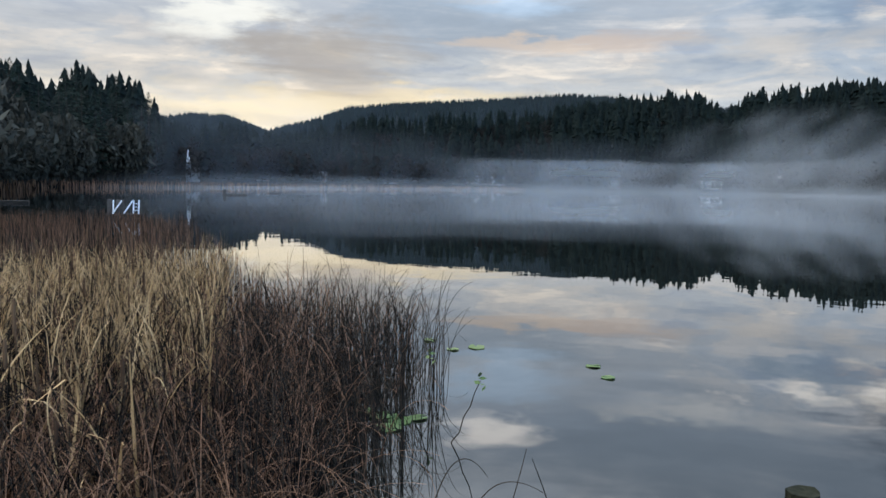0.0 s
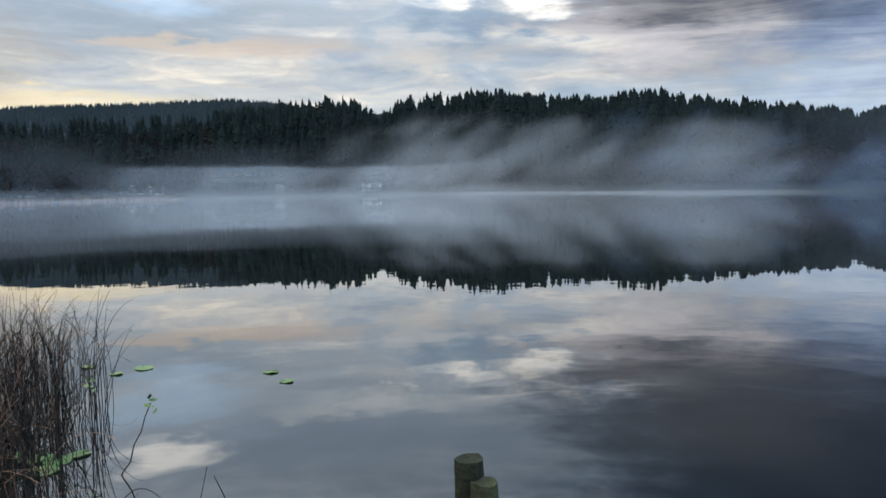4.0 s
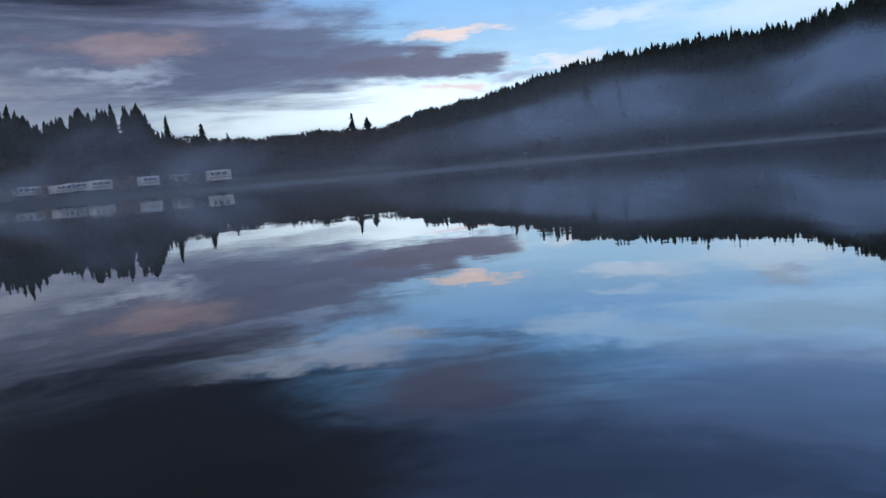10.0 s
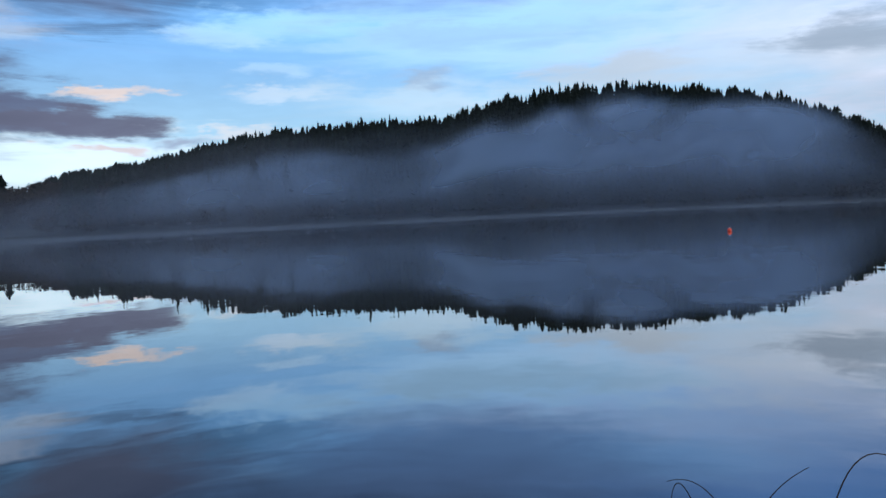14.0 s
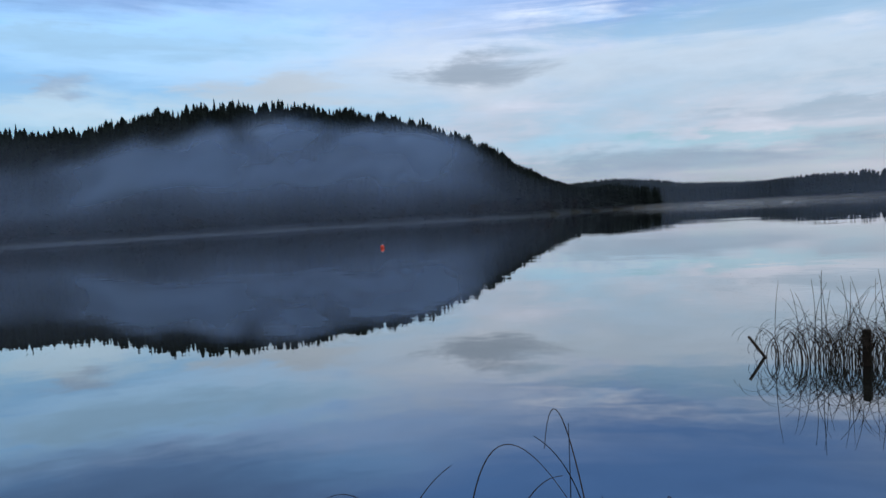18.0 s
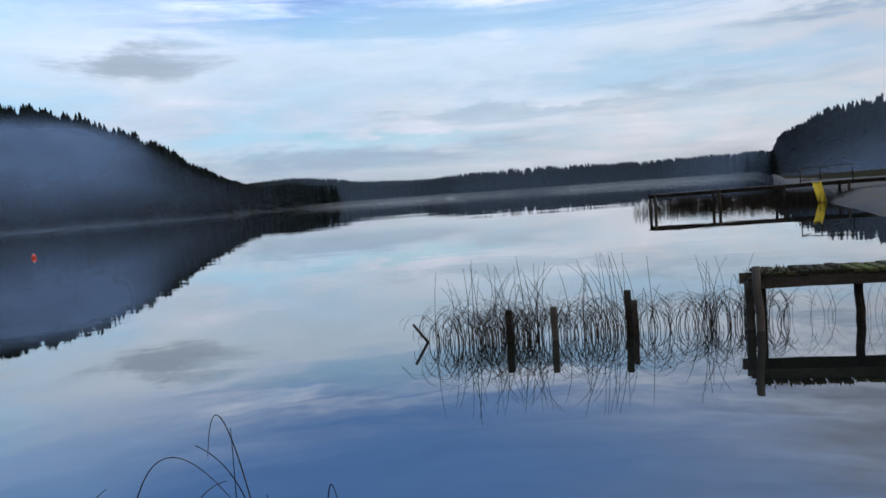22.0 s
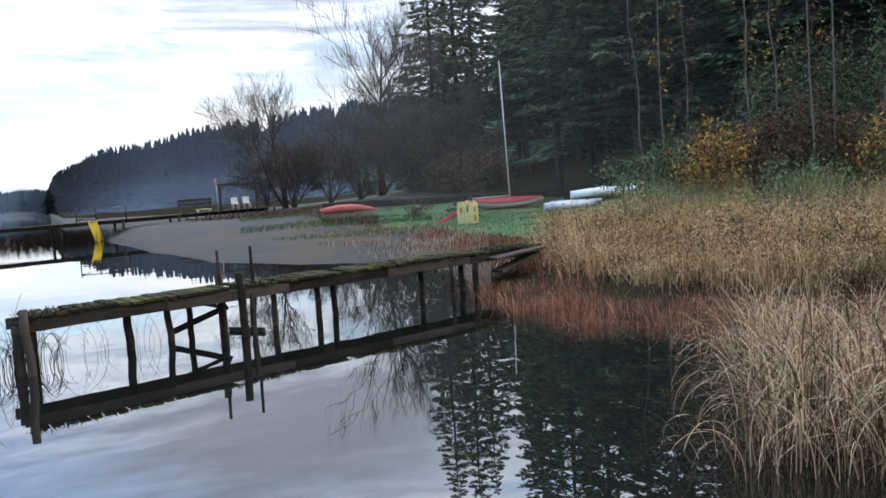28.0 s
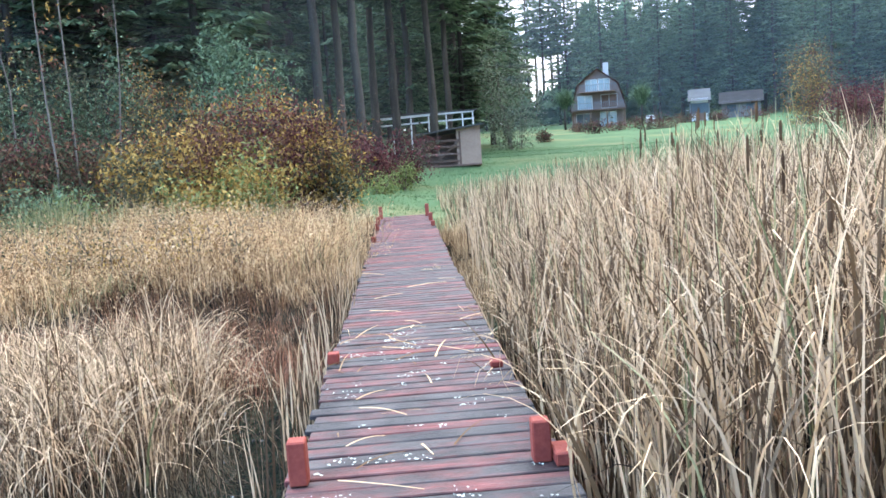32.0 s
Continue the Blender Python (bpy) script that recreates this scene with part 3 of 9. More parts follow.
def plank_material(name, wood_dark, wood_light, paint, left):
    """Old planks: grain along the board, remains of paint, dark damp stains; every board its own."""
    mt = bpy.data.materials.new(name)
    mt.use_nodes = True
    nt = mt.node_tree
    N, L = nt.nodes.new, nt.links.new
    b = nt.nodes["Principled BSDF"]
    tc, info, add = N("ShaderNodeTexCoord"), N("ShaderNodeObjectInfo"), N("ShaderNodeVectorMath")
    mul = N("ShaderNodeVectorMath")
    mul.operation = "MULTIPLY"
    L(info.outputs["Location"], mul.inputs[0])
    mul.inputs[1].default_value = (9.1, 7.7, 3.1)
    L(tc.outputs["Object"], add.inputs[0])
    L(mul.outputs[0], add.inputs[1])

    def tex(stretch, scale, detail=6.0, rough=0.6):
        mp, n = N("ShaderNodeMapping"), N("ShaderNodeTexNoise")
        mp.inputs["Scale"].default_value = stretch
        L(add.outputs[0], mp.inputs[0])
        L(mp.outputs[0], n.inputs["Vector"])
        n.inputs["Scale"].default_value, n.inputs["Detail"].default_value, n.inputs["Roughness"].default_value = scale, detail, rough
        return n.outputs["Fac"]

    def ramp2(x, p0, p1, c0, c1):
        r = N("ShaderNodeValToRGB")
        e = r.color_ramp.elements
        e[0].position, e[0].color, e[1].position, e[1].color = p0, (*c0, 1), p1, (*c1, 1)
        L(x, r.inputs[0])
        return r.outputs[0]

    def mix(f, a, c, mode="MIX"):
        n = N("ShaderNodeMix")
        n.data_type, n.blend_type = "RGBA", mode
        for s, v in ((n.inputs[0], f), (n.inputs[6], a), (n.inputs[7], c)):
            if isinstance(v, bpy.types.NodeSocket):
                L(v, s)
            else:
                s.default_value = v if isinstance(v, float) else (*v, 1)
        return n.outputs[2]

    grain = tex((16, 1.1, 4), 3.0)
    wood = ramp2(grain, 0.32, 0.68, wood_dark, wood_light)
    red = ramp2(tex((16, 1.1, 4), 2.3), 0.3, 0.7, tuple(c * 0.55 for c in paint), paint)
    keep = N("ShaderNodeMath")
    keep.operation = "MULTIPLY_ADD"
    L(info.outputs["Random"], keep.inputs[0])
    keep.inputs[1].default_value = 0.22
    L(tex((5.0, 1.5, 1), 1.7, 9.0, 0.72), keep.inputs[2])
    mr = N("ShaderNodeMapRange")
    L(keep.outputs[0], mr.inputs[0])
    mr.inputs[1].default_value, mr.inputs[2].default_value = 0.66 - left, 0.94 - left
    col = mix(mr.outputs[0], wood, red)
    damp = ramp2(tex((1.2, 1.0, 1), 2.6, 5.0), 0.36, 0.58, (0.42, 0.42, 0.46), (1, 1, 1))
    col = mix(1.0, col, damp, "MULTIPLY")
    L(col, b.inputs["Base Color"])
    b.inputs["Specular IOR Level"].default_value = 0.22
    rr = ramp2(grain, 0.3, 0.7, (0.42, 0.42, 0.42), (0.78, 0.78, 0.78))
    L(rr, b.inputs["Roughness"])
    bp = N("ShaderNodeBump")
    bp.inputs["Strength"].default_value, bp.inputs["Distance"].default_value = 0.7, 0.006
    L(tex((34, 1.2, 6), 4.0, 4.0), bp.inputs["Height"])
    L(bp.outputs[0], b.inputs["Normal"])
    return mt

# ---- helpers of the building ----
class Geo:
    """Vertices and faces gathered for one mesh, with one material index for each face."""

    def __init__(self):
        self.v, self.f, self.n = [], [], 0

    def add(self, v, f):
        v = np.asarray(v, float)
        self.v.append(v)
        self.f.extend([tuple(i + self.n for i in q) for q in f])
        self.n += len(v)

    def mesh(self, name, mat, smooth=False):
        me = bpy.data.meshes.new(name)
        me.from_pydata(np.concatenate(self.v).tolist() if self.v else [], [], self.f)
        me.materials.append(mat)
        if smooth:
            me.shade_smooth()
        return me


class Tris:
    """Many small alike pieces stacked with numpy: fast for leaves, blades and far trees."""

    def __init__(self):
        self.v, self.f, self.n = [], [], 0

    def add(self, v, f):
        self.v.append(np.asarray(v, np.float32))
        self.f.append(np.asarray(f, np.int32) + self.n)
        self.n += len(v)

    def mesh(self, name, mat, smooth=False):
        v, f = np.concatenate(self.v), np.concatenate(self.f)
        k = f.shape[1]
        me = bpy.data.meshes.new(name)
        me.vertices.add(len(v))
        me.vertices.foreach_set("co", v.ravel())
        me.loops.add(f.size)
        me.loops.foreach_set("vertex_index", f.ravel())
        me.polygons.add(len(f))
        me.polygons.foreach_set("loop_start", np.arange(0, f.size, k, dtype=np.int32))
        me.update(calc_edges=True)
        me.materials.append(mat)
        if smooth:
            me.shade_smooth()
        return me


def part(name, me, parent, label="", at=None):
    """A mesh as one object under a thing or a part."""
    ob = new(name, me)
    ob.parent = parent
    if at is not None:
        ob.matrix_basis = at
    return tagged(ob, label)


def thing(name, label, category, m=None, group="", kind=""):
    ob = new(name)
    ob.empty_display_size = 0.2
    if m is not None:
        ob.matrix_basis = m
    return tagged(ob, label, category, group, kind)


def solid(name, me, label, category, m=None, group="", kind=""):
    ob = new(name, me)
    if m is not None:
        ob.matrix_basis = m
    return tagged(ob, label, category, group, kind)


def polar(az, d, z=0.0):
    """A place d metres from the origin, az degrees to the left from +y."""
    return (-math.sin(radians(az)) * d, math.cos(radians(az)) * d, z)


def table(rows):
    a = np.array(sorted(rows))
    return lambda x: np.interp(x, a[:, 0], a[:, 1])


def wrap(az):
    """Azimuth in -310 .. 50."""
    return (np.asarray(az, float) + 310.0) % 360.0 - 310.0



# ---- the lie of the land, by azimuth ----
shore = table([(50, 34), (40, 45), (32, 70), (27, 190), (12, 240), (0, 300), (-12, 335), (-22, 340), (-32, 270), (-42, 200), (-55, 185), (-65, 185), (-75, 165),
               (-85, 155), (-95, 170), (-105, 190), (-115, 205), (-125, 235), (-133, 245), (-145, 270), (-149, 420), (-156, 600), (-170, 620), (-178, 560),
               (-182.6, 430), (-183.4, 210), (-184.5, 95), (-187, 52), (-190, 36), (-194, 27), (-200, 23.5), (-207, 22), (-211, 19), (-213, 15.6), (-216, 13),
               (-222, 11.5), (-230, 10.8), (-245, 9.2), (-258, 8.7), (-262, 16), (-275, 20), (-290, 24), (-310, 34)])
skyline = table([(50, 7.5), (29.8, 7.6), (28.2, 7.8), (27.2, 6.1), (25.5, 7.9), (23.5, 7.1), (22, 7.2), (20.5, 5.8), (19.8, 4.3), (15.8, 4.5), (12, 3.6), (7, 5.1), (4, 5.5),
                 (-4.6, 5.95), (-11, 6.3), (-14.3, 6.6), (-17.2, 6.9), (-20, 5.8), (-22.1, 6.9), (-28.4, 7.25), (-35.7, 6.5), (-39.1, 6.95), (-44.5, 6.0), (-50, 5.2),
                 (-52.6, 4.7), (-56, 5.1), (-58.8, 5.8), (-60.4, 4.7), (-63, 5.5), (-66.7, 5.5), (-67.6, 3.7), (-70, 3.2), (-74, 2.8), (-79, 3.0), (-83.8, 2.8), (-85.4, 3.6),
                 (-91.4, 4.6), (-96, 5.8), (-100, 6.5), (-108, 7.1), (-112, 7.0), (-116, 8.1), (-121, 8.8), (-126, 8.8)])
skyline_b = table([(-126, 8.8), (-131, 8.1), (-136, 7.1), (-138, 6.3), (-140.6, 5.2), (-142.6, 3.8), (-144.7, 2.5), (-147.4, 1.5), (-149.6, 1.7), (-154.5, 1.1), (-158, 1.0),
                   (-161.8, 1.5), (-167.4, 1.65), (-175, 1.4), (-183.8, 1.5), (-184.3, 2.5), (-187, 3.95), (-190.3, 4.4), (-193.1, 5.15), (-200, 6.25), (-206.9, 6.9), (-215, 7.3),
                   (-310, 7.0)])
ridge = table([(50, 330), (20, 330), (10, 520), (-8, 520), (-14, 470), (-30, 420), (-45, 330), (-55, 260), (-70, 245), (-82, 245), (-90, 330), (-100, 430), (-115, 470),
               (-135, 440), (-146, 420), (-152, 760), (-182, 720), (-184, 330), (-200, 330), (-310, 330)])


def sky_el(az):
    return np.where(az > -126, skyline(az), skyline_b(az))


near_rise = table([(-60, -2.5), (-6, -0.9), (-1, -0.15), (0, 0.0), (1.5, 0.12), (4, 0.28), (10, 0.58), (18, 1.0), (24, 1.5), (30, 2.05), (60, 3.9), (104, 6.3), (180, 11.0), (400, 14.0)])
far_rise = table([(-60, -2.5), (-6, -0.9), (0, 0.0), (3, 0.5), (9, 1.3), (40, 2.2), (4000, 2.2)])
cap = table([(50, 2.0), (-184, 0.5), (-190, 0.7), (-200, 1.0), (-206, 1.5), (-214, 3.0), (-222, 14), (-310, 14)])
level_lawn = table([(0, 0.60), (30, 0.60), (42, 0.62), (45, 0.92), (50, 1.4), (60, 2.3), (100, 5.0), (400, 14.0)])      # the boat landing
level_side = table([(50, 0), (-190, 0), (-200, 0.9), (-202, 1), (-220, 1), (-222, 0.985), (-226, 0.9), (-232, 0), (-310, 0)])
is_near = table([(50, 1), (36, 1), (30, 0), (-183, 0), (-184.5, 1), (-310, 1)])


def smooth(t):
    t = np.clip(t, 0, 1)
    return t * t * (3 - 2 * t)


def ground_z(az, d):
    az, d = wrap(az), np.asarray(d, float)
    s, r = shore(az), ridge(az)
    crest = np.maximum(np.tan(np.radians(sky_el(az))) * r + 2.1 - 21.0, 6.5)
    hill = np.where(is_near(az) > 0.5, 0.0, smooth((d - s - 25) / np.maximum(r - s - 25, 30)) * (crest - 2.2))
    k = is_near(az)
    low = np.minimum(near_rise(d - s), cap(az))
    k2 = level_side(az)
    low = np.minimum(low, k2 * level_lawn(d) + (1 - k2) * 20.0) if np.ndim(low) else min(float(low), float(k2 * level_lawn(d) + (1 - k2) * 20.0))
    bumps = 0.05 * np.sin(d * 1.3 + az * 0.4) * np.clip((d - s) / 6, 0, 1) * (az < -216)
    return k * low + (1 - k) * (far_rise(d - s) + hill) + bumps


def build_ground():
    azs = np.concatenate([np.arange(50, -182, -1.5), np.arange(-182, -216, -0.2), np.arange(-216, -310, -0.75)])
    ds = np.concatenate([[0.5], np.geomspace(2, 60, 130), np.geomspace(63, 800, 60), [1000, 1500, 2500, 4500]])
    A, D = np.meshgrid(azs, ds, indexing="ij")
    Zz = ground_z(A, D)
    X, Y = -np.sin(np.radians(A)) * D, np.cos(np.radians(A)) * D
    v = np.stack([X, Y, Zz], -1).reshape(-1, 3)
    na, nd = len(azs), len(ds)
    f = []
    for i in range(na):
        j = (i + 1) % na
        for k in range(nd - 1):
            f.append((i * nd + k, i * nd + k + 1, j * nd + k + 1, j * nd + k))
    t = Tris()
    t.add(v, np.array(f))
    me = t.mesh("ground", M_GROUND, True)
    me.materials.append(M_LAWNSOIL)
    me.materials.append(M_FARWOOD)
    me.materials.append(M_MUD)
    # lawn, woods and mud by region of the plan
    c = np.array([v[list(q)].mean(0) for q in f])
    az = wrap(np.degrees(np.arctan2(-c[:, 0], c[:, 1])))
    d = np.hypot(c[:, 0], c[:, 1])
    over = d - shore(az)
    mi = np.zeros(len(f), np.int32)
    near = is_near(az) > 0.5
    wav = 1.3 * np.sin(az * 1.9 + d * 0.31) + 0.9 * np.sin(az * 4.3 - d * 0.8)
    # past 46 m darker ground stands in for lawn shaded by the trees
    lawn = near & (((az < -255) & (az > -290) & (d > 21)) | ((az + 0.5 * wav < -206) & (az > -228) & (over > 9) & (d < 46 + wav)))
    mi[lawn] = 1
    mi[~near & (over > -3)] = 2
    mi[near & (az > -214) & (over > -6) & (over < 60) & ~lawn] = 3
    me.polygons.foreach_set("material_index", mi)
    return solid("ground", me, "damp lake shore with lawn, marsh soil and wooded hills", "ground", kind="structure")


M_MUD = surface("wet_mud", (0.017, 0.0165, 0.017), (0.048, 0.045, 0.043), 0.5, 0.68, 0.7, 5.0, spec=0.10, blotch=(0.052, 0.036, 0.021), blotch_scale=0.3, blotch_at=(0.45, 0.56))
ground = build_ground()
t = Tris()
q = np.array([(-1, -1), (1, -1), (1, 1), (-1, 1)], float) * 4000
t.add(np.c_[q, np.zeros(4)], [(0, 1, 2, 3)])
water = solid("water", t.mesh("water", M_WATER), "calm dark lake water mirroring the cloudy dawn sky", "water", kind="structure")


# ---- far mountains ----
def far_ridge(name, label, rows, dist, depth, seed, mat):
    prof = table(rows)
    a0, a1 = max(r[0] for r in rows), min(r[0] for r in rows)
    azs = np.arange(a0, a1, -0.25)
    k = np.linspace(0, 1, 14)
    A, K = np.meshgrid(azs, k, indexing="ij")
    D = dist + depth * K
    H = np.tan(np.radians(prof(A))) * (dist + depth) + 2.1
    nz = np.array([[noise.noise((a * 0.35, kk * 2.5, seed)) for kk in k] for a in azs])
    Zz = H * np.sin(K * np.pi / 2) ** 0.8 + nz * 6 * np.sin(K * np.pi)
    v = np.stack([-np.sin(np.radians(A)) * D, np.cos(np.radians(A)) * D, Zz - 3], -1).reshape(-1, 3)
    n = len(k)
    f = [(i * n + j, i * n + j + 1, (i + 1) * n + j + 1, (i + 1) * n + j) for i in range(len(azs) - 1) for j in range(n - 1)]
    t = Tris()
    t.add(v, np.array(f))
    # the forest that clothes it: small cones
    r = np.random.default_rng(seed)
    cnt = 5200
    aa, kk = r.uniform(a1, a0, cnt), r.uniform(0.12, 1, cnt) ** 0.7
    dd = dist + depth * kk
    zz = (np.tan(np.radians(prof(aa))) * (dist + depth) + 2.1) * np.sin(kk * np.pi / 2) ** 0.8 - 4
    hh = r.uniform(9, 17, cnt)
    ang = np.arange(5) * 2 * np.pi / 5
    ring = np.c_[np.cos(ang), np.sin(ang), np.zeros(5)]
    base = np.stack([-np.sin(np.radians(aa)) * dd, np.cos(np.radians(aa)) * dd, zz], -1)
    vv = np.concatenate([base[:, None] + ring[None] * (hh * 0.26)[:, None, None], (base + np.c_[np.zeros((cnt, 2)), hh])[:, None]], 1)
    ff = np.array([(i, (i + 1) % 5, 5) for i in range(5)])[None] + (np.arange(cnt) * 6)[:, None, None]
    t2 = Tris()
    t2.add(vv.reshape(-1, 3), ff.reshape(-1, 3))
    hill = solid(name, t.mesh(name, mat, True), label, "mountain", kind="structure")
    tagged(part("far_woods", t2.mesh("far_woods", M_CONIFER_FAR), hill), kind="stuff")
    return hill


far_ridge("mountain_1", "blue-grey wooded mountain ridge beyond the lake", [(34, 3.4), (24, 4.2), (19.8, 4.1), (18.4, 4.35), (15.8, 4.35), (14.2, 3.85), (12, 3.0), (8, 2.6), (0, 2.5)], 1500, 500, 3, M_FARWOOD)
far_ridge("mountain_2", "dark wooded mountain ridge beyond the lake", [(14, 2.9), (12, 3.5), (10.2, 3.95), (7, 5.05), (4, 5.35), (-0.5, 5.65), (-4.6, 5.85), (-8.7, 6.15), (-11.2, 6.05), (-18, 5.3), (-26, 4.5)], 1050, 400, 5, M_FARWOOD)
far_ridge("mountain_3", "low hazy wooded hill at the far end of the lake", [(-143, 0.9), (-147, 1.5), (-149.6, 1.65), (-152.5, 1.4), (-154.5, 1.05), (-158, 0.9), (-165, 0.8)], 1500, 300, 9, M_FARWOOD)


# ---- conifers ----
def conifer_far(r, tiers=12, points=6):
    """A far conifer of height 1: ragged skirts on a stem that narrow to a spire, in triangles."""
    v, f = [], []
    girth, power = r.uniform(0.20, 0.30), r.uniform(0.70, 1.05)
    for i in range(tiers):
        k = i / tiers
        z0 = 0.10 + 0.90 * k
        z1 = 0.10 + 0.90 * (k + 1.7 / tiers)
        rad = girth * (1 - k) ** power * r.uniform(0.72, 1.18) + 0.007
        a0 = r.uniform(0, 6.28)
        b = len(v)
        v.append((r.normal(0, 0.004), r.normal(0, 0.004), min(z1, 1.0)))
        m = points * 2
        for j in range(m):
            a = a0 + 2 * np.pi * j / m
            rr = rad * (r.uniform(0.75, 1.30) if j % 2 == 0 else r.uniform(0.35, 0.65))
            v.append((math.cos(a) * rr, math.sin(a) * rr, z0 + (r.normal(-0.022, 0.018) if j % 2 == 0 else r.normal(0.012, 0.012))))
        f += [(b, b + 1 + j, b + 1 + (j + 1) % m) for j in range(m)]
    return np.array(v), np.array(f)


def rounded_far(r):
    """A far bare or leafy tree of height 1: a cloud of small twig faces."""
    n = 170
    p = r.normal(0, 1, (n, 3))
    p /= np.linalg.norm(p, axis=1, keepdims=True)
    p *= r.uniform(0.5, 1, (n, 1)) ** 0.5
    c = p * (0.30, 0.30, 0.42) + (0, 0, 0.55)
    e1, e2 = r.normal(0, 0.03, (n, 3)), r.normal(0, 0.03, (n, 3))
    e1[:, 2] += 0.035
    v = np.stack([c - e1, c + e1, c + e2], 1).reshape(-1, 3)
    v = np.concatenate([v, [(-0.012, 0, 0), (0.012, 0, 0), (0, 0.0, 0.7)]])
    return v, np.arange(len(v)).reshape(-1, 3)


def plant_far(name, label, n, az_range, dist, height, kinds, mat, width=(0.8, 1.15), cap=True, seed=1):
    """A far wood: n trees between two azimuths; dist gives the near and far edge for an azimuth."""
    r = np.random.default_rng(seed)
    t = Tris()
    for _ in range(n):
        az = r.uniform(*az_range)
        d0, d1 = dist(az)
        d = d0 + (d1 - d0) * r.uniform(0, 1)
        z = float(ground_z(az, d))
        h = r.uniform(*height)
        if cap:
            uneven = 0.03 * math.sin(az * 2.3) + 0.025 * math.sin(az * 5.9 + 1.0)
            allowed = math.tan(radians(float(sky_el(az)) * (r.uniform(0.93, 1.02) + 0.6 * uneven))) * d + 2.1 - z
            if allowed < 4:
                continue
            h = min(h, allowed)
        v, f = kinds[r.integers(len(kinds))]
        a = r.uniform(0, 6.28)
        w = h * r.uniform(*width)
        ca, sa = math.cos(a) * w, math.sin(a) * w
        vv = np.c_[v[:, 0] * ca - v[:, 1] * sa, v[:, 0] * sa + v[:, 1] * ca, v[:, 2] * h]
        t.add(vv + (*polar(az, d)[:2], z - 0.3), f)
    ob = solid(name, t.mesh(name, mat), label, "forest", kind="stuff")
    return ob


kr = np.random.default_rng(11)
FAR_KINDS = [conifer_far(kr) for _ in range(12)]
FAR_ROUND = [rounded_far(kr) for _ in range(5)]
band = lambda a, b: (lambda az: (float(shore(az)) + a, float(shore(az)) + b))
crest = lambda a, b: (lambda az: (float(ridge(az)) + a, float(ridge(az)) + b))
slope = lambda a, b: (lambda az: (float(shore(az)) + a, float(ridge(az)) + b))
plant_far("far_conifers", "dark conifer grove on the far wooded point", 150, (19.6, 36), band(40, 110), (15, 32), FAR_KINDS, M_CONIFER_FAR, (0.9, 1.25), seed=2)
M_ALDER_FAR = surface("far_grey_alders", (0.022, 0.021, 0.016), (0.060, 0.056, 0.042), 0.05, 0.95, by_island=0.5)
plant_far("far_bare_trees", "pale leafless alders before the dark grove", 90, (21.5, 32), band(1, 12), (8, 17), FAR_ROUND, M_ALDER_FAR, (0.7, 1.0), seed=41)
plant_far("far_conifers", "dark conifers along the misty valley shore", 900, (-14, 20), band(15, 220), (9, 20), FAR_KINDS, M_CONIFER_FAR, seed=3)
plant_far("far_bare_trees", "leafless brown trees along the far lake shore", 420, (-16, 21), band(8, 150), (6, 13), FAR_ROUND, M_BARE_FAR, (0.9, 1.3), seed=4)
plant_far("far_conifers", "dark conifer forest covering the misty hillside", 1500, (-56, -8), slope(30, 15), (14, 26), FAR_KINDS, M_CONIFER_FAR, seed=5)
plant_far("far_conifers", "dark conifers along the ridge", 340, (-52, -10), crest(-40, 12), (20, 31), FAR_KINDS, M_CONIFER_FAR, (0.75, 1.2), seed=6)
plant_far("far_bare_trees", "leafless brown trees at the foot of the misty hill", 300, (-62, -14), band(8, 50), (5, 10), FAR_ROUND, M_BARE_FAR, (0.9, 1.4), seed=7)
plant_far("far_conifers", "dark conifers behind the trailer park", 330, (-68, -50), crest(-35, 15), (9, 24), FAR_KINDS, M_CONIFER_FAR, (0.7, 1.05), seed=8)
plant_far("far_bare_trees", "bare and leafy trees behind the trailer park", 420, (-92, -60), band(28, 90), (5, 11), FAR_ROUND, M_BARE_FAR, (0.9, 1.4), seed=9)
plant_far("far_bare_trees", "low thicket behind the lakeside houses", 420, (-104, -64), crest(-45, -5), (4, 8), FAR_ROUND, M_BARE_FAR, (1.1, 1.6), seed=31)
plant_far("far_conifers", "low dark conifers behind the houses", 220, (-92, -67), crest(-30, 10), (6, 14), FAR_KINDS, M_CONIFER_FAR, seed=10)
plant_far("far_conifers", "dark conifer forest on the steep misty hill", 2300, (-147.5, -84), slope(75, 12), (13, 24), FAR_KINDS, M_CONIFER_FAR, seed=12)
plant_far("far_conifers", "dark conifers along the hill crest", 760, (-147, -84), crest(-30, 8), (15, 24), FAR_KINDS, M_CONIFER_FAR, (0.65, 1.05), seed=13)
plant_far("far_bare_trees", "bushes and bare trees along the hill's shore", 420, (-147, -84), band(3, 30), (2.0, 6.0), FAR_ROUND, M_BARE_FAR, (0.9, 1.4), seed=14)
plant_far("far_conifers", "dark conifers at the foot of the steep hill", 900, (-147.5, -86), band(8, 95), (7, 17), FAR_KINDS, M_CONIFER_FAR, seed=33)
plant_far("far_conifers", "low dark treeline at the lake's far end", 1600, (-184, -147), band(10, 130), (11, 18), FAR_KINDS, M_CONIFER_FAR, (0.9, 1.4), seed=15)


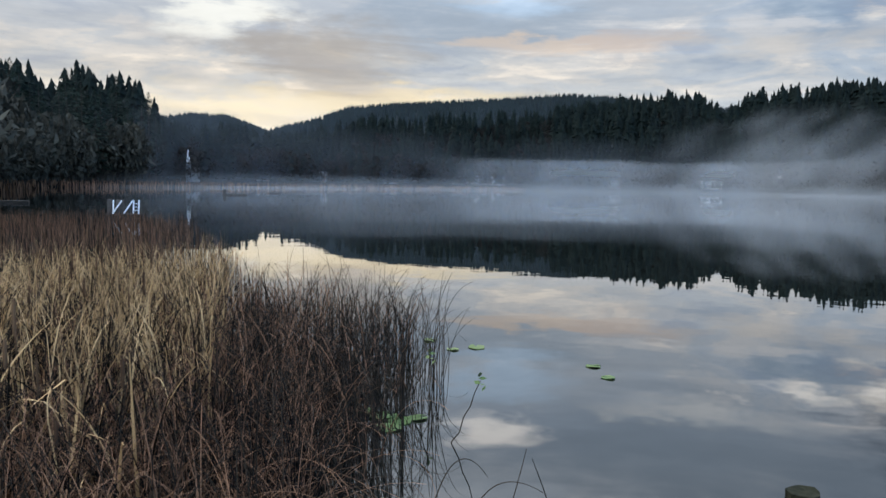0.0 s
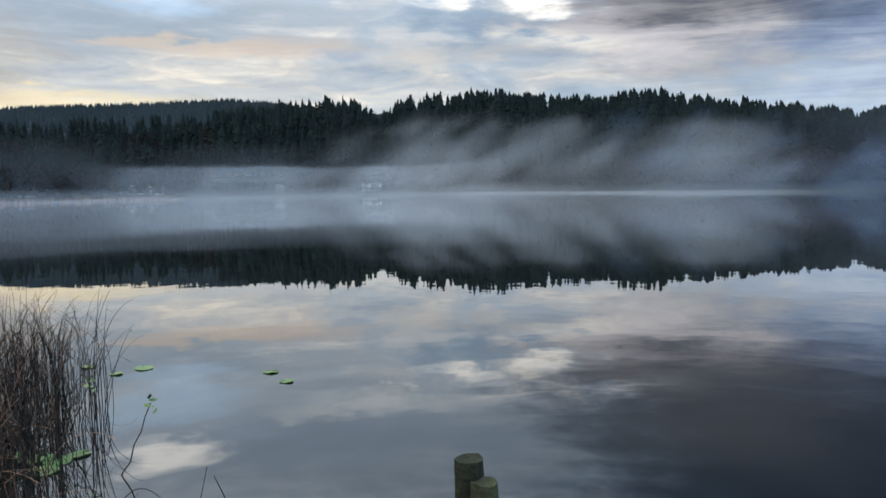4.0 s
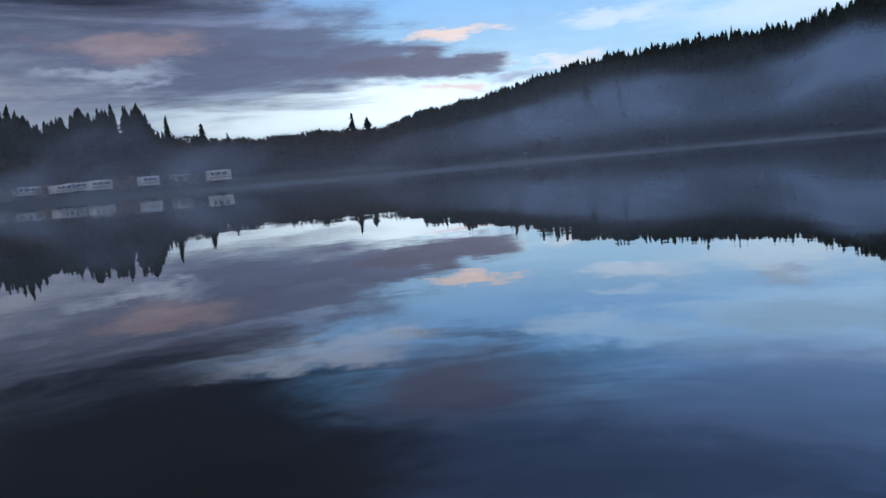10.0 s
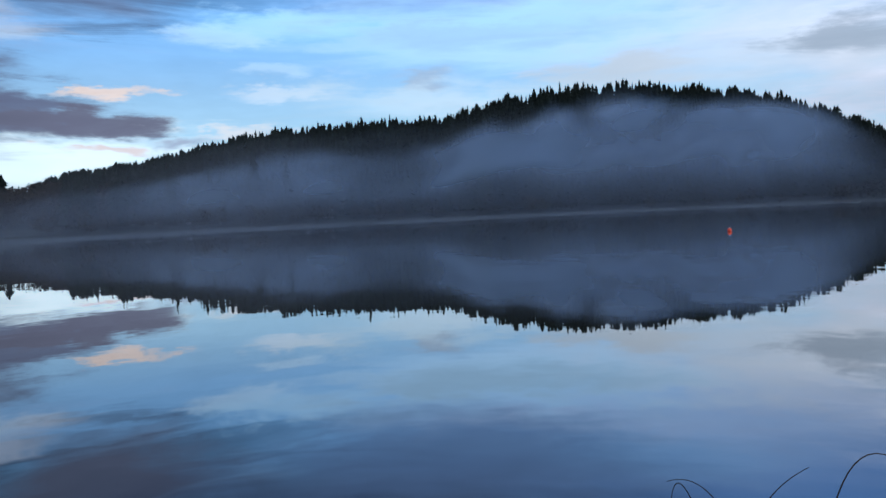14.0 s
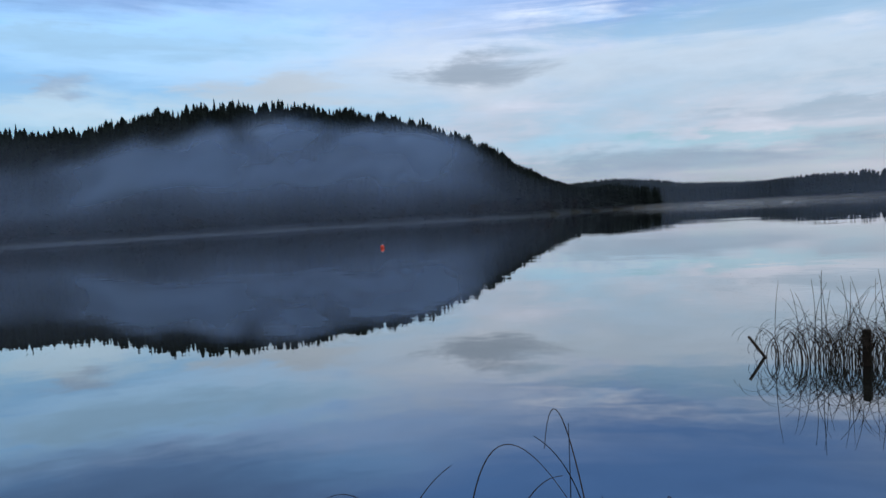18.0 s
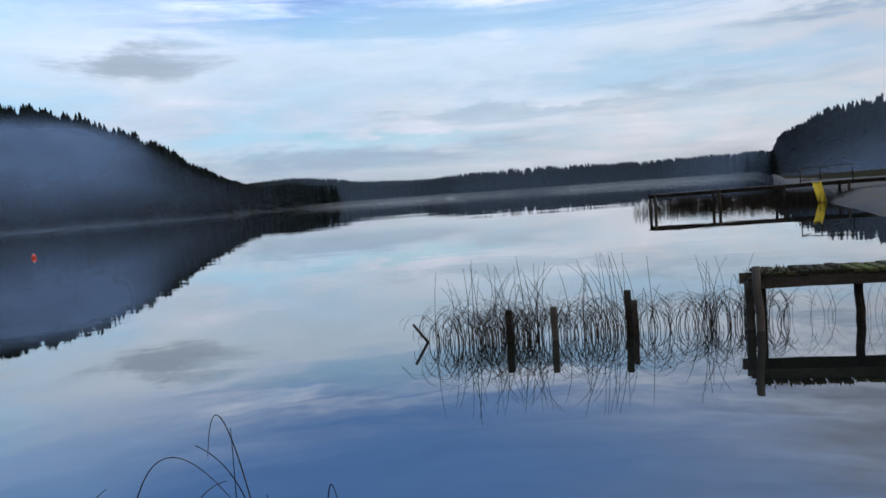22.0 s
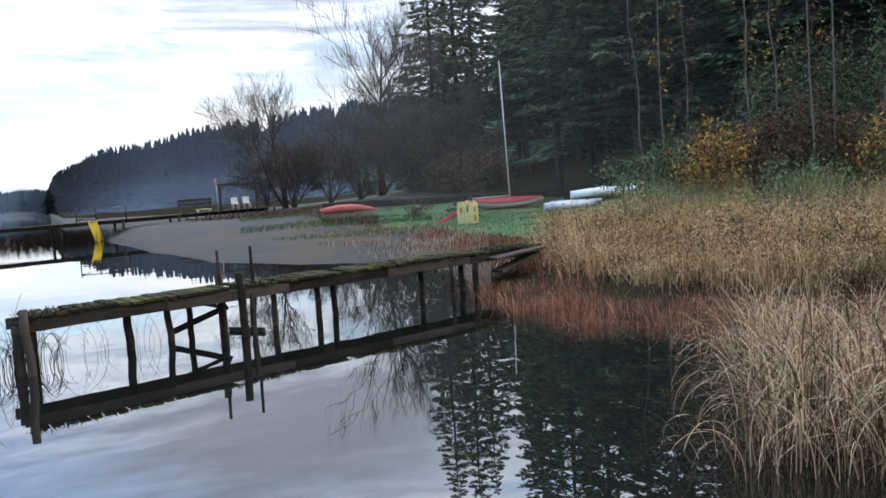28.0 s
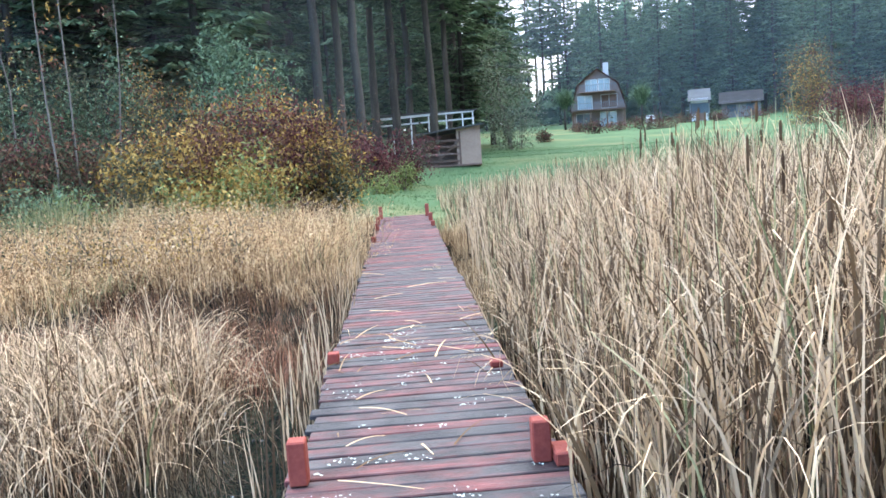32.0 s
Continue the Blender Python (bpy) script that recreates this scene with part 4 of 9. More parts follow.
# the wooded hill behind the near shore
def back_hill():
    azs = np.arange(-183.6, -240, -0.5)
    ks = np.linspace(0, 1, 10)
    A, K = np.meshgrid(azs, ks, indexing="ij")
    D = 230 + 110 * K
    H = np.maximum(np.tan(np.radians(np.minimum(sky_el(A), 7.5))) * 340 - 15, 3)
    v = np.stack([-np.sin(np.radians(A)) * D, np.cos(np.radians(A)) * D, H * smooth(K) + 0.3], -1).reshape(-1, 3)
    n = len(ks)
    t = Tris()
    t.add(v, np.array([(i * n + j, i * n + j + 1, (i + 1) * n + j + 1, (i + 1) * n + j) for i in range(len(azs) - 1) for j in range(n - 1)]))
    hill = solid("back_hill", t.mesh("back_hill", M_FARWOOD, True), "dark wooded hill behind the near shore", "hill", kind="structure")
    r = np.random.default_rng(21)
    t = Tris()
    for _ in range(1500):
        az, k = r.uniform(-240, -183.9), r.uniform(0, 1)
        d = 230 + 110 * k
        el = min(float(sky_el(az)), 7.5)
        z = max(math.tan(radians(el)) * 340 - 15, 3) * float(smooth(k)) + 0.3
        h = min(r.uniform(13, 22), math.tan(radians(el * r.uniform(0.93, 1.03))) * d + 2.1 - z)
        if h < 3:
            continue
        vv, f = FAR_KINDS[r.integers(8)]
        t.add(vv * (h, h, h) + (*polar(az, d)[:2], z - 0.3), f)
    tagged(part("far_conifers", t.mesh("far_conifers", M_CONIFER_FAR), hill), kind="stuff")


back_hill()


# ---- mist ----
def mist(name, label, az0, az1, d0, d1, top, mat, base=0.0):
    """A standing veil for mist and for painted haze, from azimuth az0 to az1, its distance going from d0 to d1."""
    n = 60
    k = np.linspace(0, 1, n)
    az = az0 + (az1 - az0) * k
    d = (d0 if callable(d0) else (lambda a, kk=k: d0 + (d1 - d0) * kk))(az)
    tops = top(az, d) if callable(top) else np.full(n, float(top))
    rows = 6
    v, uv = [], []
    for i in range(n):
        for j in range(rows):
            h = j / (rows - 1)
            v.append((*polar(az[i], d[i] + 6 * h)[:2], base + (tops[i] - base) * h + 0.02))
            uv.append((k[i], h))
    f = np.array([(i * rows + j, (i + 1) * rows + j, (i + 1) * rows + j + 1, i * rows + j + 1) for i in range(n - 1) for j in range(rows - 1)])
    t = Tris()
    t.add(np.array(v), f)
    me = t.mesh(name, mat, True)
    lay = me.uv_layers.new(name="UVMap")
    lay.data.foreach_set("uv", np.array(uv, np.float32)[f.ravel()].ravel())
    run = np.concatenate([[0], np.cumsum(np.radians(abs(az1 - az0)) / (n - 1) * d[1:])])
    size = np.array([(run[i], (tops[i] - base) * j / (rows - 1)) for i in range(n) for j in range(rows)], np.float32)
    lay = me.uv_layers.new(name="metres")
    lay.data.foreach_set("uv", size[f.ravel()].ravel())
    return solid(name, me, label, "mist", kind="stuff")


off_shore = lambda g: (lambda az: shore(wrap(az)) + g)
under_crest = lambda k: (lambda az, d: 2.1 + np.tan(np.radians(sky_el(wrap(az)) * k)) * d)      # follows the hill's outline
climbing = lambda az, d: 2.1 + np.tan(np.radians(sky_el(wrap(az)) * np.interp(-az, (84, 100, 112, 124, 138, 146), (0.7, 0.8, 0.82, 0.98, 1.02, 0.9)))) * d      # lies higher on the hill towards its shoulder
FULL = [(0.0, 1.0), (0.45, 0.7), (1.0, 0.0)]
FLAT = [(0.0, 0.55), (0.45, 1.0), (0.72, 0.9), (0.88, 0.0)]
PLUME = [(0.0, 0.7), (0.3, 1.0), (0.6, 0.7), (1.0, 0.0)]
LIFTED = [(0.0, 0.10), (0.14, 0.22), (0.46, 0.95), (0.74, 0.9), (0.98, 0.0)]
# mist tints; the dim bluish light on each bank is put into its colour
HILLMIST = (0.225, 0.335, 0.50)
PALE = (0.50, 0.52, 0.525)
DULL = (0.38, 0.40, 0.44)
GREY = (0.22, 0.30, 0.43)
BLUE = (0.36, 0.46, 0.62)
mist("mist_veil", "thin bright line of mist along the far waterline", 28, -58, off_shore(-16), 0, 0.8, mist_material("mist_line", 0.36, 0.03, FULL, 20, (0.0, 0.45), PALE))
mist("mist_veil", "thin bright line of mist below the steep hill", -52, -152, off_shore(-16), 0, 0.55, mist_material("mist_line_low", 0.17, 0.03, FULL, 21, (0.0, 0.4), BLUE))
mist("mist_veil", "thin white mist on the water", 26, -40, off_shore(-60), 0, 4.5, mist_material("mist_low", 0.2, 0.015, FULL, 1, (0.15, 0.6), PALE))
mist("mist_veil", "thin breath of mist over the near water", 27, -50, 92, 80, 3.0, mist_material("mist_near", 0.18, 0.03, FULL, 16, (0.2, 0.7), PALE))
mist("mist_veil", "thin breath of mist over the near water", 28, -52, 52, 52, 2.2, mist_material("mist_nearer", 0.14, 0.04, FULL, 17, (0.2, 0.7), PALE))
# distance haze is painted with tinted see-through sheets, here and below
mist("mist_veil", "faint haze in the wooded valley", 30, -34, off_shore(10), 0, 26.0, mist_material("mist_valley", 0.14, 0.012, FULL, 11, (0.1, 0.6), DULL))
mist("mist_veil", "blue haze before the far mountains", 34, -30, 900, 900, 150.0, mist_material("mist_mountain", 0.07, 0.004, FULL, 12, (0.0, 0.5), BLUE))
mist("mist_veil", "flat pale mist bank before the wooded hill", 2, -31, off_shore(-20), 0, 15.0, mist_material("mist_bank", 0.40, 0.022, FLAT, 2, (0.25, 0.6), PALE, 0.25, 2.0, 0.35))
mist("mist_veil", "pale mist plumes rising from the lake", -14, -52, off_shore(-12), 0, under_crest(0.88), mist_material("mist_rise", 0.36, 0.032, PLUME, 3, (0.30, 0.68), PALE, 0.7, 2.2, 0.25))
mist("mist_veil", "thin mist plumes before the dark conifers", -34, -80, off_shore(-9), 0, under_crest(0.95), mist_material("mist_plumes", 0.34, 0.05, PLUME, 22, (0.36, 0.66), GREY, 0.9, 2.0))
mist("mist_veil", "thin mist drifting at the trailer park", -44, -104, off_shore(4), 0, 11.0, mist_material("mist_park", 0.22, 0.03, FULL, 4, (0.30, 0.7), GREY, 0.8))
mist("mist_veil", "thin mist on the water before the hill", -50, -150, off_shore(-25), 0, 2.2, mist_material("mist_water", 0.12, 0.02, FULL, 5, (0.25, 0.7), GREY))
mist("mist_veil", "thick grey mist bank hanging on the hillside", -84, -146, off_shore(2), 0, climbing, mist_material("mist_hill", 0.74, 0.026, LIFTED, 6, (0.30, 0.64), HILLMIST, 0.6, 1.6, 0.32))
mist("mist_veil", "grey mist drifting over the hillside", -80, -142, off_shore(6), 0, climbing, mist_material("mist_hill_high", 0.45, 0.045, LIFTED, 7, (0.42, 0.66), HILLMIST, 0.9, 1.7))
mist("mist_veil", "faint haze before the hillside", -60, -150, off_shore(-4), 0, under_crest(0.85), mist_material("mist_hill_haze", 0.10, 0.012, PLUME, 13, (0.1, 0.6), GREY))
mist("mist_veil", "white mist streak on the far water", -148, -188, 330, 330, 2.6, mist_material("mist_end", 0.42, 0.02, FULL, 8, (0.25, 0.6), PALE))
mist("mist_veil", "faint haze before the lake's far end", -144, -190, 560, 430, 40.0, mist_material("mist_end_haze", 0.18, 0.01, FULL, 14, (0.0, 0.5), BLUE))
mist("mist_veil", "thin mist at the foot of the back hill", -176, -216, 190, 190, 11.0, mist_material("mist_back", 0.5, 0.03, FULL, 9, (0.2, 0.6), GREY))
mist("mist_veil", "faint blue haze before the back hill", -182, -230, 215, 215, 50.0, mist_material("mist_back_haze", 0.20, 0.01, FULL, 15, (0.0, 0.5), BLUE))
mist("mist_veil", "faint morning haze in the shore woods", -196, -266, 37, 37, 34.0, mist_material("mist_woods", 0.055, 0.01, [(0.0, 1.0), (0.7, 0.8), (1.0, 0.0)], 19, (0.0, 0.4), (0.62, 0.64, 0.64)))
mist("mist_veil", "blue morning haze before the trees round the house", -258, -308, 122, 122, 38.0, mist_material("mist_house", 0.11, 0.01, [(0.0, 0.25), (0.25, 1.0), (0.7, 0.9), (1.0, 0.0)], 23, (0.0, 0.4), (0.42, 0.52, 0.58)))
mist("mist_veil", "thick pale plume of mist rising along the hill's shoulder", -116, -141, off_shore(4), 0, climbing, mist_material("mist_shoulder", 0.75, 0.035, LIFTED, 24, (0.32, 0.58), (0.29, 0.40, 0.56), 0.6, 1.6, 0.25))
# even haze, again tinted sheets that lift the dark woods behind
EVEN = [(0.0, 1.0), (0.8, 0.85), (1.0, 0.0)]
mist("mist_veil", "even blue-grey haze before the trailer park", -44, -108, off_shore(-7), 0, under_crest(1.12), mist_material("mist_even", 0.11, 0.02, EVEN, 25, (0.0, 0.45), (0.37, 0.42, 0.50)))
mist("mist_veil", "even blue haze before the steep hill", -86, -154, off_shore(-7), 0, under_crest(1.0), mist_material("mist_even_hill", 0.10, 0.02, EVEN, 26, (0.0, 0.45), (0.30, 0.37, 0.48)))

# ---- more materials ----
M_REDPLANK = plank_material("worn_red_painted_planks", (0.022, 0.018, 0.019), (0.10, 0.080, 0.082), (0.26, 0.066, 0.062), 0.16)
M_GREYPLANK = plank_material("weathered_grey_red_planks", (0.018, 0.016, 0.016), (0.10, 0.088, 0.086), (0.21, 0.060, 0.056), 0.11)
M_REDPOST = surface("red_painted_post", (0.16, 0.032, 0.026), (0.29, 0.075, 0.055), 3.0, 0.65, 0.3, 30.0, by_object=0.3)
M_LICHEN = surface("pale_lichen", (0.40, 0.44, 0.38), (0.62, 0.66, 0.58), 20.0, 0.95)
M_OLDWOOD = surface("dark_rotten_timber", (0.020, 0.017, 0.014), (0.085, 0.075, 0.066), 2.0, 0.9, 0.7, 25.0, stretch=(0.8, 3, 3), by_object=0.4)
M_MOSS = surface("moss_on_timber", (0.014, 0.015, 0.009), (0.052, 0.048, 0.026), 3.0, 0.95, 0.9, 18.0, blotch=(0.075, 0.082, 0.024), blotch_scale=1.4, blotch_at=(0.5, 0.62), by_object=0.3)
M_PAD = surface("lily_pad", (0.055, 0.10, 0.03), (0.16, 0.20, 0.075), 5.0, 0.45, by_object=0.3)
M_YELLOW = surface("yellow_plastic", (0.62, 0.46, 0.04), (0.80, 0.62, 0.08), 2.0, 0.5)
M_PALEYELLOW = surface("pale_yellow_plastic", (0.60, 0.54, 0.25), (0.74, 0.68, 0.38), 2.0, 0.5)
M_PINK = surface("pink_plastic", (0.62, 0.16, 0.22), (0.78, 0.26, 0.32), 2.0, 0.5)
M_PURPLE = surface("purple_plastic", (0.10, 0.08, 0.22), (0.16, 0.12, 0.32), 2.0, 0.5)
M_KAYAK = surface("faded_red_plastic_hull", (0.40, 0.085, 0.075), (0.56, 0.15, 0.13), 1.0, 0.5)
M_BOATRED = surface("red_boat_deck", (0.30, 0.05, 0.045), (0.45, 0.09, 0.08), 1.0, 0.45)
M_BOATGREY = surface("grey_boat_hull", (0.28, 0.30, 0.29), (0.45, 0.46, 0.45), 1.0, 0.5)
M_ALU = surface("dull_aluminium", (0.42, 0.44, 0.46), (0.62, 0.64, 0.66), 2.0, 0.45, metallic=0.4)
M_WHITE = surface("white_paint", (0.62, 0.63, 0.64), (0.80, 0.80, 0.79), 1.0, 0.6)
M_TIMBER = surface("brown_weathered_house_boards", (0.17, 0.12, 0.105), (0.30, 0.22, 0.195), 0.8, 0.9, 0.2, 30.0)
M_SIDING = surface("pale_house_wall", (0.40, 0.39, 0.38), (0.62, 0.61, 0.60), 0.6, 0.8)
M_ROOF = surface("dark_shingles", (0.050, 0.048, 0.050), (0.11, 0.105, 0.105), 1.0, 0.9, 0.4, 8.0)
M_BROWNROOF = surface("red_brown_shingles", (0.10, 0.055, 0.045), (0.20, 0.12, 0.095), 1.0, 0.9, 0.4, 8.0)
M_GLASS = surface("dark_window_glass", (0.05, 0.07, 0.085), (0.12, 0.15, 0.18), 0.8, 0.08, spec=0.8)
M_BLUEGLASS = surface("pale_blue_window_glass", (0.17, 0.24, 0.28), (0.32, 0.40, 0.43), 0.8, 0.12, spec=0.8)
M_TAN = surface("tan_plywood", (0.30, 0.19, 0.14), (0.43, 0.29, 0.22), 0.8, 0.85, 0.2, 30.0)
M_BROWN = surface("brown_stained_boards", (0.11, 0.065, 0.05), (0.22, 0.14, 0.11), 1.2, 0.85, 0.3, 30.0, by_object=0.3)
M_RUBBER = surface("tyre_rubber", (0.012, 0.012, 0.012), (0.03, 0.03, 0.03), 6.0, 0.85)
M_ORANGE = surface("orange_red_buoy_plastic", (0.62, 0.07, 0.05), (0.80, 0.13, 0.08), 3.0, 0.4)
M_LEAF_RUST = surface("rusty_autumn_leaves", (0.070, 0.034, 0.027), (0.205, 0.108, 0.072), 0.6, 0.85, by_island=0.8, through=0.25)
M_LEAF_GOLD = surface("golden_autumn_leaves", (0.19, 0.115, 0.032), (0.45, 0.305, 0.10), 0.6, 0.85, by_island=0.8, through=0.3)
M_LEAF_GREEN = surface("grey_green_leaves", (0.055, 0.090, 0.052), (0.175, 0.25, 0.15), 0.6, 0.8, by_island=0.7, through=0.25)
M_LEAF_PALE = surface("pale_grey_green_leaves", (0.13, 0.16, 0.11), (0.28, 0.31, 0.22), 0.6, 0.85, by_island=0.7, through=0.25)
M_LEAF_LIME = surface("yellow_green_leaves", (0.11, 0.14, 0.045), (0.25, 0.27, 0.11), 0.6, 0.8, by_island=0.7, through=0.25)
M_LEAF_RED = surface("dark_red_leaves", (0.055, 0.018, 0.022), (0.15, 0.055, 0.055), 0.6, 0.85, by_island=0.7, through=0.2)
M_LEAF_DULL = surface("dull_olive_leaves", (0.045, 0.050, 0.030), (0.13, 0.13, 0.075), 0.6, 0.85, by_island=0.7, through=0.2)
M_TARP = surface("pale_blue_tarpaulin", (0.42, 0.50, 0.58), (0.62, 0.68, 0.74), 1.5, 0.6, 0.4, 6.0)


# ---- shape helpers ----
def box_bm(bm, lo, hi, m=None):
    lo, hi = Vector(lo), Vector(hi)
    g = bmesh.ops.create_cube(bm, size=1.0)["verts"]
    bmesh.ops.scale(bm, verts=g, vec=hi - lo)
    bmesh.ops.translate(bm, verts=g, vec=(lo + hi) / 2)
    if m is not None:
        bmesh.ops.transform(bm, matrix=m, verts=g)
    return g


def bm_mesh(bm, name, mat, bevel=0.0, smooth_it=False):
    if bevel:
        bmesh.ops.bevel(bm, geom=bm.edges[:], offset=bevel, segments=1, affect="EDGES", profile=0.5)
    me = bpy.data.meshes.new(name)
    bm.to_mesh(me)
    bm.free()
    me.materials.append(mat)
    if smooth_it:
        me.shade_smooth()
    return me


def box(name, lo, hi, mat, bevel=0.01, m=None):
    bm = bmesh.new()
    box_bm(bm, lo, hi, m)
    return bm_mesh(bm, name, mat, bevel)


def beam(name, a, b, w, h, mat, r=None, wobble=0.0):
    """A squared timber from a to b; with wobble it is worn and uneven."""
    a, b = Vector(a), Vector(b)
    ln = (b - a).length
    bm = bmesh.new()
    n = 5 if wobble else 1
    q = (b - a).to_track_quat("X", "Z").to_matrix().to_4x4()
    rings = []
    for i in range(n + 1):
        x = ln * i / n
        rings.append([bm.verts.new(Matrix.Translation(a) @ q @ Vector((x, sy * w / 2 * (1 + (r.uniform(-wobble, wobble) if r else 0)), sz * h / 2 * (1 + (r.uniform(-wobble, wobble) if r else 0)))))
                      for sy, sz in ((-1, -1), (1, -1), (1, 1), (-1, 1))])
    for p, s in zip(rings, rings[1:]):
        for k in range(4):
            bm.faces.new((p[k], p[(k + 1) % 4], s[(k + 1) % 4], s[k]))
    bm.faces.new(rings[0][::-1])
    bm.faces.new(rings[-1])
    return bm_mesh(bm, name, mat, min(w, h) * 0.08)


def rod(name, a, b, r0, r1, mat, sides=8, bend=0.0, seed=0):
    """A round pole from a to b, tapering, a little crooked."""
    a, b = Vector(a), Vector(b)
    rr = random.Random(seed)
    n = 6 if bend else 1
    q = (b - a).to_track_quat("Z", "Y").to_matrix()
    bm = bmesh.new()
    rings = []
    for i in range(n + 1):
        k = i / n
        c = a.lerp(b, k) + (q @ Vector((rr.uniform(-bend, bend), rr.uniform(-bend, bend), 0)) if 0 < i < n else Vector())
        rad = r0 + (r1 - r0) * k
        rings.append([bm.verts.new(c + q @ Vector((math.cos(6.2832 * j / sides) * rad, math.sin(6.2832 * j / sides) * rad, 0))) for j in range(sides)])
    for p, s in zip(rings, rings[1:]):
        for k in range(sides):
            bm.faces.new((p[k], p[(k + 1) % sides], s[(k + 1) % sides], s[k]))
    bm.faces.new(rings[0][::-1])
    bm.faces.new(rings[-1])
    return bm_mesh(bm, name, mat, 0, True)


def stems(base, height, bend, width, lean_az, r, rows=6, power=1.6, lean=0.06, sides=2, taper=0.85, kink=0.0):
    """Blades (sides 2) or thin stems (sides 3) that lean and bow: vertex and face arrays for n pieces at once."""
    n = len(base)
    s = np.linspace(0, 1, rows)
    phi = r.normal(0, lean, n)[:, None] + bend[:, None] * s[None] ** power
    if kink:                       # some blades snap over part of the way up
        at_s = r.uniform(0.58, 0.96, n)[:, None]
        phi = phi + ((r.uniform(0, 1, n) < kink) * r.uniform(0.7, 2.4, n))[:, None] * np.clip((s[None] - at_s) / 0.14, 0, 1)
    ds = height[:, None] / (rows - 1)
    hx = np.concatenate([np.zeros((n, 1)), np.cumsum(np.sin(phi[:, :-1]) * ds, 1)], 1)
    hz = np.concatenate([np.zeros((n, 1)), np.cumsum(np.cos(phi[:, :-1]) * ds, 1)], 1)
    side = r.normal(0, 0.10, (n, 1)) * height[:, None] * s[None] ** 2 * 0.3
    ca, sa = np.cos(lean_az)[:, None], np.sin(lean_az)[:, None]
    c = np.stack([base[:, 0:1] + hx * ca - side * sa, base[:, 1:2] + hx * sa + side * ca, base[:, 2:3] + hz], -1)
    w = width[:, None] * np.maximum(1 - taper * s[None] ** (3.0 if sides == 2 else 1.5), 0.12)
    if sides == 2:
        wa = lean_az + np.pi / 2 + r.normal(0, 0.9, n)
        off = np.stack([np.cos(wa), np.sin(wa), np.zeros(n)], -1)[:, None] * w[..., None] / 2
        v = np.stack([c - off, c + off], 2).reshape(-1, 3)
        one = np.array([(2 * i, 2 * i + 1, 2 * i + 3, 2 * i + 2) for i in range(rows - 1)])
        f = one[None] + (np.arange(n) * rows * 2)[:, None, None]
    else:
        a = np.arange(3) * 2 * np.pi / 3
        ring = np.stack([np.cos(a), np.sin(a), np.zeros(3)], -1)
        v = (c[:, :, None] + ring[None, None] * w[..., None, None] / 2).reshape(-1, 3)
        one = np.array([(3 * i + k, 3 * i + (k + 1) % 3, 3 * i + 3 + (k + 1) % 3, 3 * i + 3 + k) for i in range(rows - 1) for k in range(3)])
        f = one[None] + (np.arange(n) * rows * 3)[:, None, None]
    return v, f.reshape(-1, 4), c


def leaves(centres, size, r, droop=0.3):
    """Small pointed leaves of four corners at the given places."""
    n = len(centres)
    d1 = r.normal(0, 1, (n, 3))
    d1[:, 2] -= droop
    d1 /= np.linalg.norm(d1, axis=1, keepdims=True)
    d2 = np.cross(d1, r.normal(0, 1, (n, 3)))
    d2 /= np.linalg.norm(d2, axis=1, keepdims=True) + 1e-9
    s = (size * r.uniform(0.6, 1.3, n))[:, None]
    v = np.stack([centres - d1 * s, centres + d2 * s * 0.45, centres + d1 * s, centres - d2 * s * 0.45], 1).reshape(-1, 3)
    return v, (np.arange(n)[:, None] * 4 + np.arange(4)[None])


def twig_tree(r, height, trunk, levels=4, spread=0.55, kids=(3, 5), up=0.25, start=0.25, sides=4):
    """A leafless tree as tapered limbs: faces in quads, and the ends of its twigs."""
    t, ends = Tris(), []

    def limb(p, d, ln, rad, lv):
        n = 4
        pts, q = [np.array(p)], np.array(d, float)
        for _ in range(n):
            q = q + r.normal(0, 0.11, 3) + (0, 0, up * 0.12)
            q /= np.linalg.norm(q)
            pts.append(pts[-1] + q * ln / n)
        sd = sides if lv < 2 else 3
        ref = np.array((0.3, 0.7, 0.2))
        v = []
        for i, c in enumerate(pts):
            k = max(rad * (1 - 0.75 * i / n), 0.019)
            e1 = np.cross(q, ref)
            e1 /= np.linalg.norm(e1)
            e2 = np.cross(q, e1)
            a = np.arange(sd) * 2 * np.pi / sd
            v.append(c + (np.cos(a)[:, None] * e1 + np.sin(a)[:, None] * e2) * k)
        f = [(i * sd + j, i * sd + (j + 1) % sd, (i + 1) * sd + (j + 1) % sd, (i + 1) * sd + j) for i in range(n) for j in range(sd)]
        t.add(np.concatenate(v), np.array(f))
        if lv >= levels:
            ends.append(pts[-1])
            return
        for _ in range(r.integers(*kids) + (2 if lv == 0 else 0)):
            k = r.uniform(start if lv == 0 else 0.25, 1.0)
            i = min(int(k * n), n - 1)
            c = pts[i] + (pts[i + 1] - pts[i]) * (k * n - i)
            side = r.normal(0, 1, 3)
            side -= side.dot(q) * q
            side /= np.linalg.norm(side)
            nd = q * (1 - spread * 0.5) + side * spread + (0, 0, up)
            limb(c, nd / np.linalg.norm(nd), ln * r.uniform(0.42, 0.68) * (1 - 0.3 * k * (lv == 0)), rad * 0.45 * (1.15 - 0.5 * k), lv + 1)

    limb((0, 0, 0), (r.normal(0, 0.04), r.normal(0, 0.04), 1), height * 0.72, trunk, 0)
    return t, np.array(ends)


